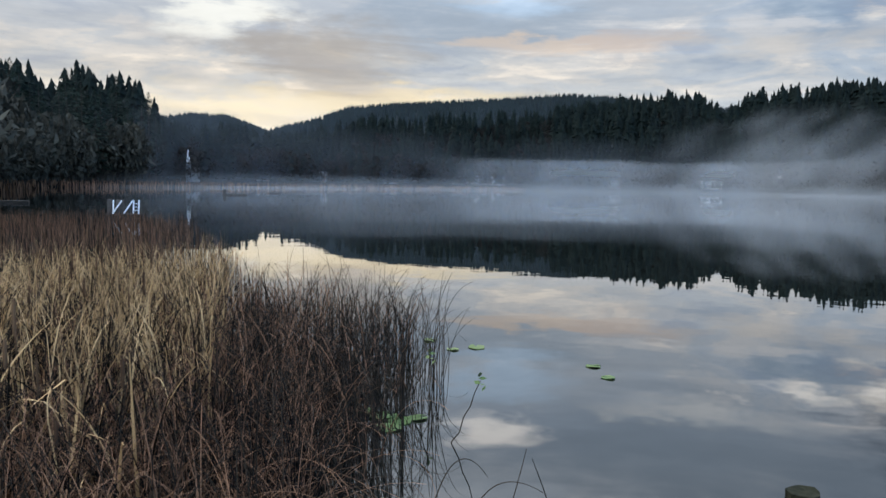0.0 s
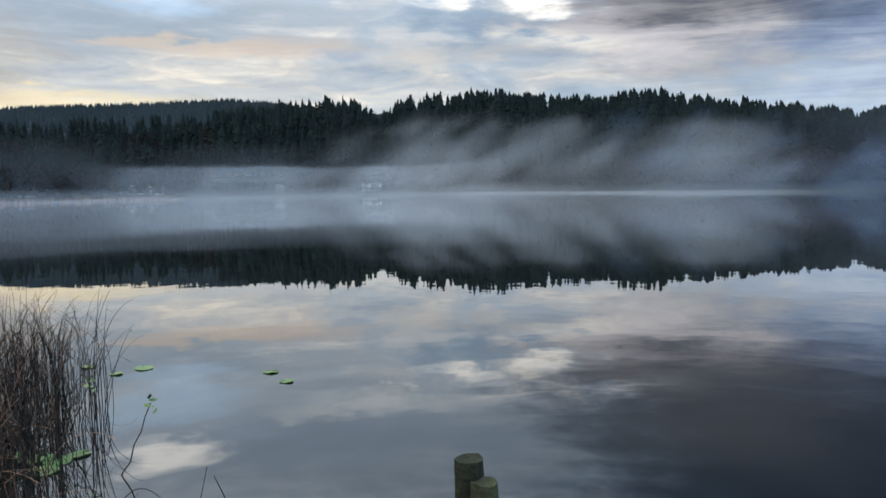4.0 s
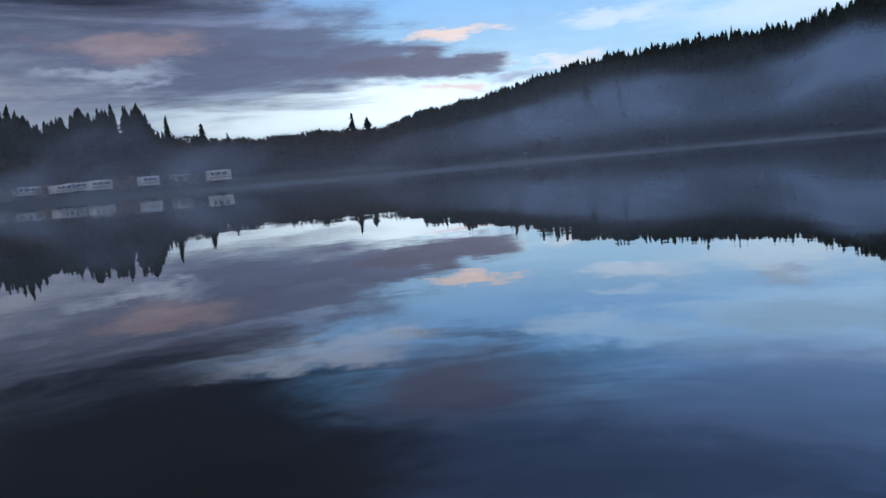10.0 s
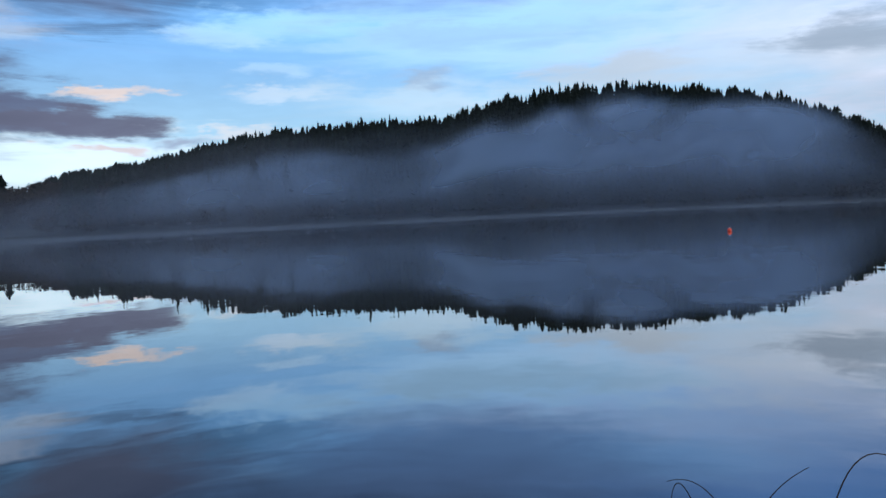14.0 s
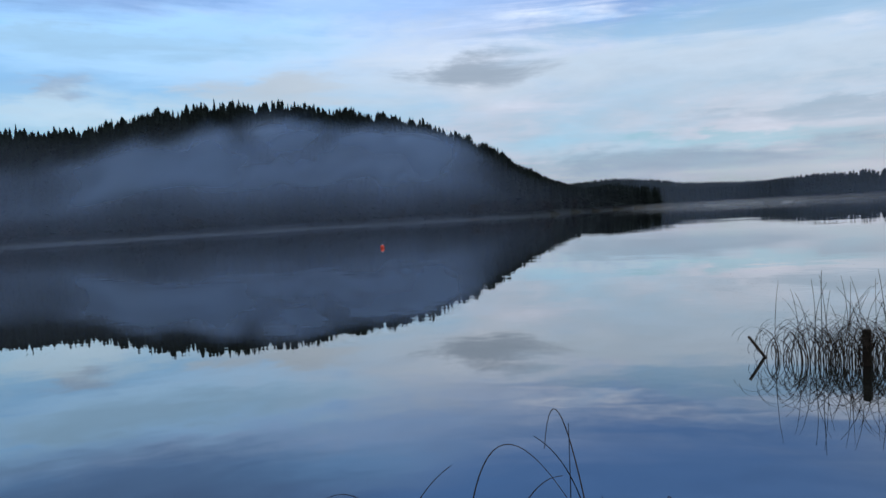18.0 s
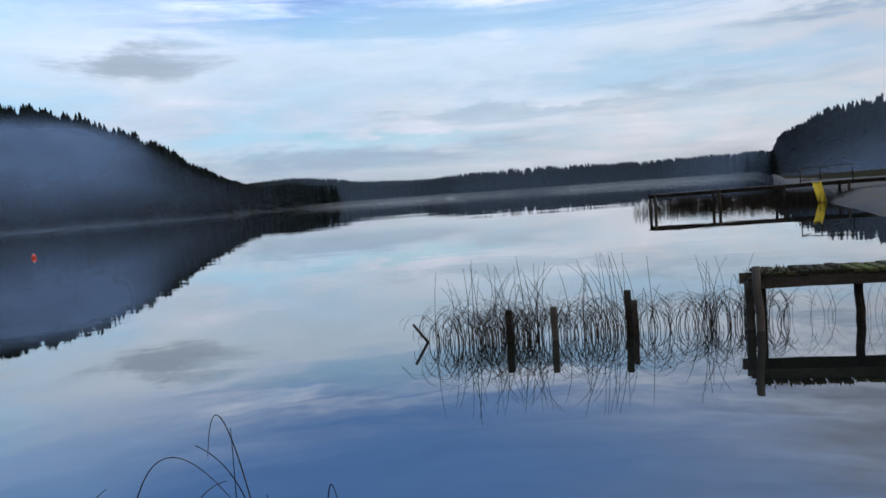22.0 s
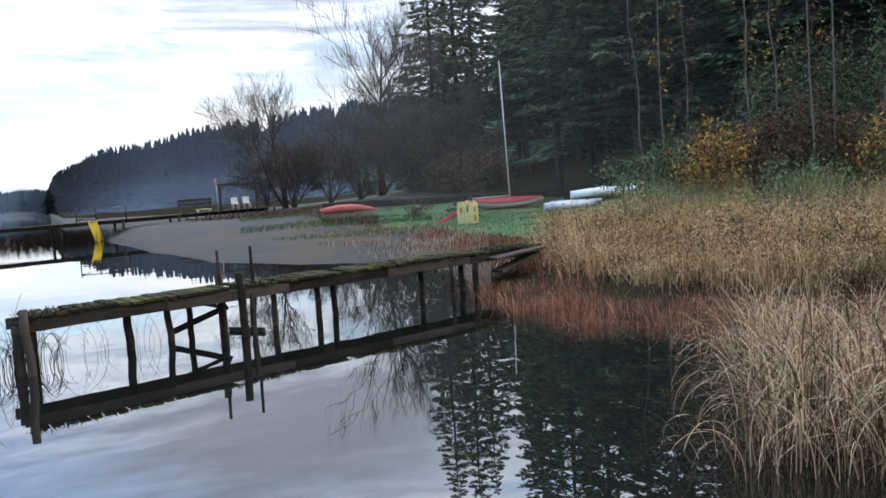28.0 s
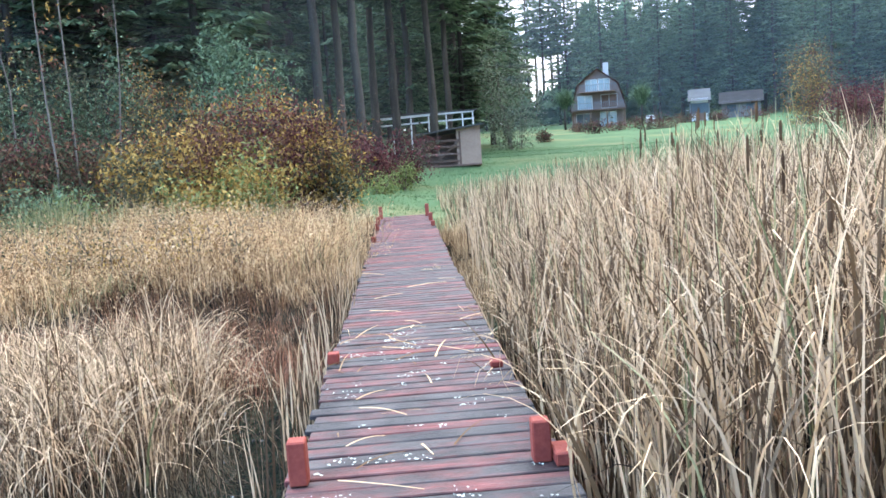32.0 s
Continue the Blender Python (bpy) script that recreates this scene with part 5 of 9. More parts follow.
def conifer_near(r, height, bare=0.2, spread=0.17, n_branch=120, per=26, size=0.34):
    """A near conifer: a tapered stem, dead lower stubs and drooping boughs with needle sprays."""
    stem, needles, limbs = None, Tris(), Tris()
    for i in range(n_branch):
        k = (i + r.uniform(0, 1)) / n_branch
        z = height * (bare + (0.985 - bare) * k)
        a = i * 2.4 + r.normal(0, 0.4)
        ln = height * spread * ((1 - k) ** 0.75 * r.uniform(0.65, 1.2) + 0.03)
        if k < 0.12:
            ln *= r.uniform(0.4, 1.0)
        s = np.linspace(0, 1, 5)
        drop = r.uniform(0.15, 0.42) * (1.1 - 0.6 * k)
        hz = z + ln * (0.12 * s - drop * s ** 1.6 + 0.10 * s ** 4)
        c = np.stack([np.cos(a) * ln * s, np.sin(a) * ln * s, hz], -1)
        rad = 0.011 * height ** 0.5 * (1 - k * 0.6)
        tri = np.array([(0, 0, 1), (-np.sin(a), np.cos(a), -0.5), (np.sin(a), -np.cos(a), -0.5)])
        v = (c[:, None] + tri[None] * (rad * (1 - 0.85 * s))[:, None, None]).reshape(-1, 3)
        limbs.add(v, np.array([(3 * j + m, 3 * j + (m + 1) % 3, 3 * j + 3 + (m + 1) % 3, 3 * j + 3 + m) for j in range(4) for m in range(3)]))
        m = max(6, int(per * (0.35 + ln / (height * spread))))
        u = r.uniform(0.12, 1.0, m) ** 0.7
        cc = np.stack([np.interp(u, s, c[:, q]) for q in range(3)], -1)
        wide = ln * 0.30 * (1.05 - u * 0.7)
        sd = r.uniform(-1, 1, m)
        cc[:, 0] += -np.sin(a) * sd * wide
        cc[:, 1] += np.cos(a) * sd * wide
        cc[:, 2] -= np.abs(sd) * wide * 0.35 + r.uniform(0, 0.10, m)
        out = np.stack([np.cos(a) + -np.sin(a) * sd * 0.9, np.sin(a) + np.cos(a) * sd * 0.9, r.uniform(-0.75, 0.0, m)], -1)
        out /= np.linalg.norm(out, axis=1, keepdims=True)
        lat = np.cross(out, r.normal(0, 0.35, (m, 3)) + (0, 0, 1))
        lat /= np.linalg.norm(lat, axis=1, keepdims=True)
        sz = (size * r.uniform(0.6, 1.35, m) * (0.6 + 0.6 * (1 - k)))[:, None]
        v = np.stack([cc - out * sz * 0.4, cc + lat * sz * 0.32, cc + out * sz, cc - lat * sz * 0.32], 1).reshape(-1, 3)
        needles.add(v, np.arange(m)[:, None] * 4 + np.arange(4)[None])
    for i in range(int(60 * bare)):                      # dead stubs below the crown
        z, a, ln = height * bare * r.uniform(0.15, 1.0), r.uniform(0, 6.28), r.uniform(0.5, 2.2)
        s = np.linspace(0, 1, 4)
        c = np.stack([np.cos(a) * ln * s, np.sin(a) * ln * s, z + ln * (0.1 * s - r.uniform(0.2, 0.7) * s ** 2)], -1)
        tri = np.array([(0, 0, 1), (-np.sin(a), np.cos(a), -0.5), (np.sin(a), -np.cos(a), -0.5)])
        limbs.add((c[:, None] + tri[None] * (0.022 * (1 - 0.7 * s))[:, None, None]).reshape(-1, 3), np.array([(3 * j + m, 3 * j + (m + 1) % 3, 3 * j + 3 + (m + 1) % 3, 3 * j + 3 + m) for j in range(3) for m in range(3)]))
    bm = bmesh.new()
    rings = []
    for i in range(9):
        k = i / 8
        rad = 0.0092 * height * (1 - k) ** 0.85 + 0.012
        off = (r.normal(0, 0.002) * height, r.normal(0, 0.002) * height)
        rings.append([bm.verts.new((off[0] + math.cos(j * 0.6283) * rad, off[1] + math.sin(j * 0.6283) * rad, height * k * 0.97)) for j in range(10)])
    for p, s2 in zip(rings, rings[1:]):
        for j in range(10):
            bm.faces.new((p[j], p[(j + 1) % 10], s2[(j + 1) % 10], s2[j]))
    return bm_mesh(bm, "trunk", M_BARK, 0, True), limbs.mesh("branchwork", M_BARK), needles.mesh("crown", M_CONIFER)


def place(az, d, dz=0.0, turn=0.0):
    x, y, _ = polar(az, d)
    return pose(x, y, float(ground_z(az, d)) + dz, 0, 0, turn)


# ---- the red boardwalk ----
DOCK_YAW = 100.4                                  # its run, to the left from +y
DOCK = Matrix.Translation((0.0, -0.10, 0.0)) @ Matrix.Rotation(radians(DOCK_YAW + 90), 4, "Z") @ Matrix.Translation((0, -0.075, 0))     # +x runs ashore, +y to the lake's south


def deck_z(s):
    return 0.5 if s < 13 else 0.5 + (s - 13) * 0.028


def boardwalk():
    dock = thing("boardwalk", "weathered red-painted plank boardwalk over the marsh", "boardwalk", DOCK)
    r = random.Random(5)
    for sd in (-0.52, 0.52):
        part("stringer", beam("stringer", (-1.0, sd, 0.395), (13, sd, 0.395), 0.05, 0.14, M_OLDWOOD), dock)
        part("stringer", beam("stringer", (13.0, sd, 0.395), (21.4, sd, 0.395 + 8.4 * 0.028), 0.05, 0.14, M_OLDWOOD), dock)
    for s in (0.6, 3.9, 6.4, 9.4, 12.5, 15.6, 18.5, 21.2):
        for sd in (-0.62, 0.62):
            part("pile", box("pile", (s - 0.05, sd - 0.05 - 0.02, -1.2), (s + 0.05, sd + 0.05 - 0.02, deck_z(s) - 0.035), M_OLDWOOD, 0.006), dock)
    for s, sd, h in ((4.06, 0.655, 0.235), (4.1, -0.60, 0.225), (6.5, 0.69, 0.09), (6.0, -0.60, 0.05), (15.9, 0.66, 0.11), (18.1, 0.66, 0.16), (18.3, -0.66, 0.12), (20.9, 0.62, 0.33), (20.9, -0.62, 0.33), (19.4, 0.66, 0.2),
                    (19.6, -0.66, 0.2)):
        part("post", box("post", (s - 0.048, sd - 0.048, deck_z(s) + 0.002), (s + 0.048, sd + 0.048, deck_z(s) + h), M_REDPOST, 0.008), dock, "short red-painted post")
    part("block", box("block", (3.98, -0.745, 0.502), (4.16, -0.655, 0.575), M_REDPOST, 0.008), dock, "red-painted timber block")
    return dock


def planks(dock):
    r = random.Random(9)
    kinds = []
    for i in range(6):
        for mat in (M_GREYPLANK, M_REDPLANK):
            bm = bmesh.new()
            box_bm(bm, (-0.067, -0.72 + r.uniform(-0.018, 0.018), -0.035), (0.067, 0.72 + r.uniform(-0.018, 0.018), 0.0))
            for v in bm.verts:
                v.co.x += r.uniform(-0.004, 0.004)
                v.co.z += r.uniform(-0.003, 0.002)
            kinds.append((mat, bm_mesh(bm, "plank", mat, 0.006)))
    s = -0.95
    while s < 21.35:
        red = r.random() < (0.9 if s > 14.5 else 0.26 if s < 5.2 else 0.14)
        me = r.choice([k for mt, k in kinds if (mt is M_REDPLANK) == red])
        part("plank", me, dock, at=pose(s, r.uniform(-0.015, 0.015), deck_z(s), r.uniform(-0.35, 0.35), 0 if s < 13 else -1.6, r.uniform(-0.5, 0.5)))
        s += 0.150 + r.uniform(-0.002, 0.003)


boardwalk_ob = boardwalk()


def litter():
    """Dry leaf blades fallen across the planks, and flakes of lichen."""
    r = np.random.default_rng(31)
    t = Tris()
    n = 90
    for i in range(n):
        s, y = r.uniform(1.5, 13) if i % 3 else r.normal(7.2, 0.7), r.normal(0.2, 0.4)
        if i > 55:
            y = np.sign(r.normal()) * r.uniform(0.42, 0.72)
        a, ln, w = r.uniform(0, 6.28), r.uniform(0.08, 0.60) * (1 if i < 55 else 0.7), r.uniform(0.003, 0.008)
        k = np.linspace(0, 1, 5)
        bow = r.normal(0, 0.02) * ln
        cx, cy = s + np.cos(a) * ln * k - np.sin(a) * bow * k * (1 - k) * 4, y + np.sin(a) * ln * k + np.cos(a) * bow * k * (1 - k) * 4
        cz = deck_z(s) + 0.006 + r.uniform(0, 0.02) * k * (1 - k) * 4
        wv = w * (1 - k * 0.7)
        v = np.stack([np.stack([cx + np.sin(a) * wv, cy - np.cos(a) * wv, cz], -1), np.stack([cx - np.sin(a) * wv, cy + np.cos(a) * wv, cz + 0.003], -1)], 1).reshape(-1, 3)
        t.add(v, np.array([(2 * j, 2 * j + 1, 2 * j + 3, 2 * j + 2) for j in range(4)]))
    solid("fallen_leaves", t.mesh("fallen_leaves", M_STRAW), "dry tan cattail leaves lying across the boardwalk", "leaf litter", DOCK, kind="stuff")
    t = Tris()
    for _ in range(70):                                   # flakes gather in patches along the joints
        s0, y0, wide = r.uniform(2.2, 7.5), r.uniform(-0.66, 0.66), r.uniform(0.02, 0.09)
        for _ in range(r.integers(3, 13)):
            s, y = s0 + r.normal(0, wide * 0.5), np.clip(y0 + r.normal(0, wide), -0.70, 0.70)
            a = np.arange(7) * 2 * np.pi / 7
            rr = r.uniform(0.0015, 0.0075) * r.uniform(0.35, 1.6, 7)
            v = np.c_[s + np.cos(a) * rr, y + np.sin(a) * rr * 1.3, np.full(7, 0.505)]
            t.add(np.r_[v, [(s, y, 0.509)]], np.array([(j, (j + 1) % 7, 7) for j in range(7)]))
    solid("lichen", t.mesh("lichen", M_LICHEN), "pale flakes of lichen on the boardwalk planks", "lichen", DOCK, kind="stuff")


litter()


# ---- reeds and grasses ----
def pick(n, test, box4, r):
    out = []
    m = 0
    while m < n:
        p = np.c_[r.uniform(box4[0], box4[1], n * 2), r.uniform(box4[2], box4[3], n * 2)]
        p = p[test(p[:, 0], p[:, 1])]
        out.append(p)
        m += len(p)
    return np.concatenate(out)[:n]


def az_d(x, y):
    return wrap(np.degrees(np.arctan2(-x, y))), np.hypot(x, y)


def dock_side(x, y):
    """Distance from the boardwalk's middle line, positive to its north."""
    c, s = math.cos(radians(DOCK_YAW + 90)), math.sin(radians(DOCK_YAW + 90))
    return -(-(x) * s + (y + 0.10) * c) - 0.075


edge_x = table([(-2, -0.6), (4, -0.5), (5.4, -0.42), (7.9, -0.15), (9.4, -0.1), (10.5, -0.6), (13, -2.6), (22.3, -6.1), (35.5, -11.7), (44, -19)])


def reedbed(name, label, mat, n, test, box4, height, width, bend, r, rows=6, power=1.7, lean=0.07, sides=2, base_z=-0.12, taper=0.85, az_bias=None, tufts=0, tuft_r=0.12, kink=0.0):
    p = pick(tufts or n, test, box4, r)
    own = None
    if tufts:
        own = r.normal(0, tuft_r, (n, 2))
        p = p[r.integers(0, tufts, n)] + own
    h = height(p[:, 0], p[:, 1]) * r.uniform(0.72, 1.08, n)
    b = r.uniform(*bend, n) if isinstance(bend, tuple) else np.abs(r.normal(0, bend, n)) + (r.uniform(0, 1, n) < 0.10) * r.uniform(0.6, 2.0, n)
    la = r.uniform(0, 2 * np.pi, n) if az_bias is None else r.normal(az_bias, 1.2, n)
    if tufts:
        la = np.arctan2(own[:, 1], own[:, 0]) + r.normal(0, 0.6, n)
    g = base_z if not callable(base_z) else base_z(p[:, 0], p[:, 1])
    base = np.c_[p, np.broadcast_to(g, n)]
    v, f, c = stems(base, h, b, r.uniform(*width, n), la, r, rows, power, lean, sides, taper, kink)
    clear = np.hypot(c[:, :, 0], c[:, :, 1]).min(1) > 1.9        # none reaches over the end of the boardwalk
    v, f, c = v.reshape(n, -1, 3)[clear].reshape(-1, 3), f[: int(clear.sum()) * (len(f) // n)], c[clear]
    t = Tris()
    t.add(v, f)
    return solid(name, t.mesh(name, mat), label, "reeds", kind="stuff"), c


cat_h = table([(0, 1.4), (20, 1.45), (30, 1.55), (40, 1.8), (60, 2.25), (80, 2.2), (90, 1.85), (96, 1.55)])


def bed(lo, hi, a0=-10, a1=99):
    def test(x, y):
        az, d = az_d(x, y)
        az = np.where(az < -250, az + 360, az)
        return (x < edge_x(y)) & (d > lo) & (d < hi) & (az > a0) & (az < a1) & (dock_side(x, y) > np.where(d > 8, 1.25, 0.85))
    return test


def cat_height(x, y):
    az, d = az_d(x, y)
    az = np.where(az < -250, az + 360, az)
    k = np.clip((dock_side(x, y) - 0.8) / 1.2, 0, 1)
    return np.where(az < 36, np.minimum(cat_h(az), 1.95 - d * 0.055), cat_h(az) * (0.72 + 0.28 * k)) + 0.12


gr = np.random.default_rng(41)
reedbed("cattail_leaves", "dense tan dry cattail leaves beside the boardwalk", M_CATTAIL, 12000, bed(3.0, 11, 52), (-11, 0, -2.2, 11), cat_height, (0.007, 0.020), (0.1, 2.3), gr, 15, 3.2, 0.13, kink=0.3)
reedbed("cattail_leaves", "broken bent cattail leaves among the reeds", M_CATTAN, 2600, bed(3.2, 10, 48), (-10, 0, -2.2, 10), lambda x, y: cat_height(x, y) * 0.95, (0.010, 0.030), 1.7, gr, 12, 2.4, 0.25, kink=0.3)
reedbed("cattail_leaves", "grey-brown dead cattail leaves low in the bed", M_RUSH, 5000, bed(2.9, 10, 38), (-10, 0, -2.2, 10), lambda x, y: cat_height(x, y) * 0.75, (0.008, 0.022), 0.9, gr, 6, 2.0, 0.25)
reedbed("cattail_leaves", "tan dry cattail leaves farther back in the bed", M_CATTAIL, 12000, bed(11, 30, 38), (-30, 0, -6, 28), cat_height, (0.014, 0.030), 0.5, gr, 8, 2.2, 0.14, kink=0.3)
reedbed("cattail_leaves", "fading green cattail leaves among dry ones", M_CATGREEN, 1500, bed(3.0, 14, 36), (-14, 0, -2.5, 14), cat_height, (0.010, 0.02), 0.3, gr, 6, 1.8, 0.08)
reedbed("cattail_leaves", "tan dry cattail leaves behind brown rushes", M_CATOLD, 10500, bed(5.6, 14, 15, 52), (-12, 0, 2.5, 14), cat_height, (0.005, 0.014), (0.6, 2.8), gr, 15, 2.8, 0.16, kink=0.25)
ob, tops = reedbed("cattail_stalks", "brown cattail stalks in the dry bed", M_RUSH, 420, bed(3.0, 12, 18), (-12, 0, -2.5, 12), lambda x, y: cat_height(x, y) * 0.96, (0.006, 0.009), 0.08, gr, 4, 2.0, 0.05, 3)
t = Tris()
for c in tops[:, -1]:
    a = np.arange(6) * 2 * np.pi / 6
    rr = 0.0085 * gr.uniform(0.7, 1.3)
    hh = gr.uniform(0.11, 0.18)
    v = np.concatenate([np.c_[c[0] + np.cos(a) * rr * k, c[1] + np.sin(a) * rr * k, np.full(6, c[2] + z * hh)] for k, z in ((0.4, 0), (1, 0.12), (1, 0.85), (0.3, 1.0))])
    t.add(v, np.array([(i * 6 + j, i * 6 + (j + 1) % 6, i * 6 + 6 + (j + 1) % 6, i * 6 + 6 + j) for i in range(3) for j in range(6)]))
ga = np.random.default_rng(43)
reedbed("cattail_leaves", "broad pale cattail leaves arching over their neighbours", M_CATTAIL, 300, bed(3.2, 8, 48), (-8, 0, -2.0, 8), lambda x, y: cat_height(x, y) * 1.08, (0.010, 0.022), 2.0, ga, 20, 3.2, 0.2, kink=0.1)
reedbed("cattail_leaves", "tan cattail leaves snapped and hanging", M_CATTAN, 900, bed(2.7, 8, 48), (-8, 0, -2.0, 8), lambda x, y: cat_height(x, y) * 0.9, (0.012, 0.026), 0.5, ga, 18, 2.4, 0.3, kink=0.9)
solid("cattail_heads", t.mesh("cattail_heads", M_HEAD), "brown furry cattail seed heads", "seed heads", kind="stuff")
def rush_zone(x, y):
    """Thins out towards the open water."""
    thin = np.clip((edge_x(y) - x) / 1.6, 0, 1) * 0.9 + 0.1
    return bed(3.4, 10.5, -6, 46)(x, y) & ((np.sin(x * 91.7 + y * 57.3) * 0.5 + 0.5) < thin)


rush_h = lambda x, y: np.where(az_d(x, y)[0] > 8, 1.32, 1.22) + 0 * x
reedbed("rushes", "dense red-brown rush stems standing in the water", M_RUSH, 4000, rush_zone, (-7, 0, 2, 10.5), rush_h, (0.007, 0.0115), (0.5, 3.2), gr, 15, 2.0, 0.16, 3, taper=0.5, kink=0.30)
reedbed("rushes", "arching brown rush stems low in the bed", M_RUSH, 6000, bed(3.3, 7.0, 8, 60), (-6.5, 0, 1.5, 7.5), lambda x, y: rush_h(x, y) * 1.0, (0.005, 0.009), (1.2, 3.4), gr, 16, 1.6, 0.30, 3, taper=0.5, kink=0.3)
# near-black stems low down also stand in for the bed's shade
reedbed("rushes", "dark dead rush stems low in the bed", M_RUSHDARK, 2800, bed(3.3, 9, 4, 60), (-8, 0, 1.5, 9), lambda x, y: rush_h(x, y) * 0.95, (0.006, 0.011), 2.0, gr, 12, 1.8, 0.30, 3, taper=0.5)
reedbed("rushes", "dark thin rush stems at the reed bed's edge", M_RUSHDARK, 380, lambda x, y: (x < edge_x(y) + 0.30) & (x > edge_x(y) - 0.9) & (np.hypot(x, y) > 4.6), (-3, 0.4, 3, 12), lambda x, y: 1.25 + 0 * x,
        (0.007, 0.011), (0.3, 2.8), gr, 14, 2.2, 0.10, 3, taper=0.5)
reedbed("cattail_leaves", "broad pale leaves arching through the brown reeds", M_CATOLD, 900, bed(4.6, 9, 18, 52), (-9, 0, 2.0, 9), lambda x, y: cat_height(x, y) * 0.9, (0.010, 0.022), 1.9, gr, 16, 1.8, 0.3, kink=0.3)
reedbed("rushes", "single tall rush stems drooping at their tips", M_RUSHDARK, 420, bed(4.5, 10, -4, 30), (-6, 0.2, 3, 10), lambda x, y: rush_h(x, y) * 1.2, (0.006, 0.010), (1.6, 3.0), gr, 16, 2.2, 0.12, 3, taper=0.5)
reedbed("rushes", "brown rushes at the far edge of the reed bed", M_RUSH, 7000, bed(10, 44, 10, 40), (-22, 0, 8, 44), lambda x, y: 0.75 + 0 * x, (0.008, 0.016), 0.35, gr, 5, 2.0, 0.07, 3)


def shore_reeds():
    """A low brown belt of reeds in front of the far grove and the valley."""
    r = np.random.default_rng(47)
    n = 5200
    az = r.uniform(-6, 32, n)
    d = shore(az) + r.uniform(-9, 1, n)
    base = np.c_[-np.sin(np.radians(az)) * d, np.cos(np.radians(az)) * d, np.full(n, -0.1)]
    v, f, _ = stems(base, r.uniform(0.9, 2.0, n), np.abs(r.normal(0, 0.4, n)), r.uniform(0.10, 0.22, n), r.uniform(0, 6.28, n), r, 3, 1.5, 0.12)
    t = Tris()
    t.add(v, f)
    solid("rushes", t.mesh("rushes", M_RUSH), "low belt of brown reeds along the far shore", "reeds", kind="stuff")


shore_reeds()


# ---- marsh south of the boardwalk ----
def marsh(lo, hi, a0, a1, gap=0.85):
    def test(x, y):
        az, d = az_d(x, y)
        return (d - shore(az) > lo) & (d - shore(az) < hi) & (az < a0) & (az > a1) & (dock_side(x, y) < -gap)
    return test


def on_ground(x, y):
    az, d = az_d(x, y)
    return np.maximum(ground_z(az, d), -0.15)


gs = np.random.default_rng(51)
def clump(x, y):
    """A long tussock island south of the boardwalk."""
    u, v = -(x + 4.1) * 0.81 - (y + 3.4) * 0.58, (x + 4.1) * 0.58 - (y + 3.4) * 0.81
    return (u > 0.45) & (u < 4.9) & (v < -0.15 + 0.12 * np.sin(u * 3)) & (v > -1.75) & (dock_side(x, y) < -1.85)


reedbed("marsh_grass", "pale drooping marsh grass clump in the water", M_TUSSOCK, 3000, clump, (-8, -3.4, -7, -2.4), lambda x, y: 1.16 + 0.34 * np.sin(x * 3.1) * np.sin(y * 2.7), (0.004, 0.010), (1.6, 3.6), gs, 18, 1.5, 0.30, base_z=-0.1, tufts=75, tuft_r=0.22, kink=0.12)
reedbed("marsh_grass", "broad arching pale leaves in the marsh clump", M_CATTAIL, 560, clump, (-8, -3.4, -7, -2.4), lambda x, y: 1.3 + 0.3 * np.sin(x * 3.1) * np.sin(y * 2.7), (0.006, 0.014), (1.8, 3.6), gs, 18, 1.7, 0.28, base_z=-0.1)
reedbed("marsh_grass", "single pale stems arching out over the dark water", M_TUSSOCK, 90, lambda x, y: clump(x - 0.25, y - 0.1) & ~clump(x, y) & (dock_side(x, y) < -1.4), (-8, -3.0, -7.4, -2.4), lambda x, y: 1.1 + 0 * x, (0.005, 0.010), (2.2, 3.6), gs, 18, 1.8, 0.25, base_z=-0.1)
reedbed("marsh_grass", "dark dead stems low in the marsh clump", M_RUSH, 1300, clump, (-8, -3.4, -7, -2.4), lambda x, y: 0.75 + 0 * x, (0.003, 0.008), 1.8, gs, 9, 1.5, 0.35, base_z=-0.1)
reedbed("marsh_grass", "upright broad pale blades in the marsh clump", M_TUSSOCK, 130, clump, (-8, -3.4, -7, -2.4), lambda x, y: 1.15 + 0 * x, (0.010, 0.022), 0.4, gs, 12, 2.6, 0.16, base_z=-0.1, kink=0.3)
reedbed("marsh_grass", "few green blades in the marsh clump", M_CATGREEN, 50, clump, (-8, -3.4, -7, -2.4), lambda x, y: 0.8 + 0 * x, (0.010, 0.02), 0.3, gs, 8, 2.0, 0.14, base_z=-0.1)
reedbed("marsh_grass", "pale grass blades along the boardwalk's edge", M_TUSSOCK, 190, lambda x, y: (dock_side(x, y) < -0.78) & (dock_side(x, y) > -1.02) & (x < -3.8) & (np.sin(x * 4.1) > -0.1), (-14, -3.6, -4.5, -1.2), lambda x, y: 0.95 + 0 * x,
        (0.008, 0.018), 0.35, gs, 6, 1.8, 0.16, base_z=-0.05)
def red_belt(x, y):
    """Uneven belt of low plants between the dark water and the bank."""
    wob = 0.35 * np.sin(x * 1.7 + y * 0.6) + 0.22 * np.sin(y * 3.3 - x)
    az, d = az_d(x, y)
    k = d - shore(az)
    return (k > -1.1 + wob) & (k < np.where(az > -240, 3.3, 2.6)) & (az < -213) & (az > -253) & (dock_side(x, y) < -0.85)


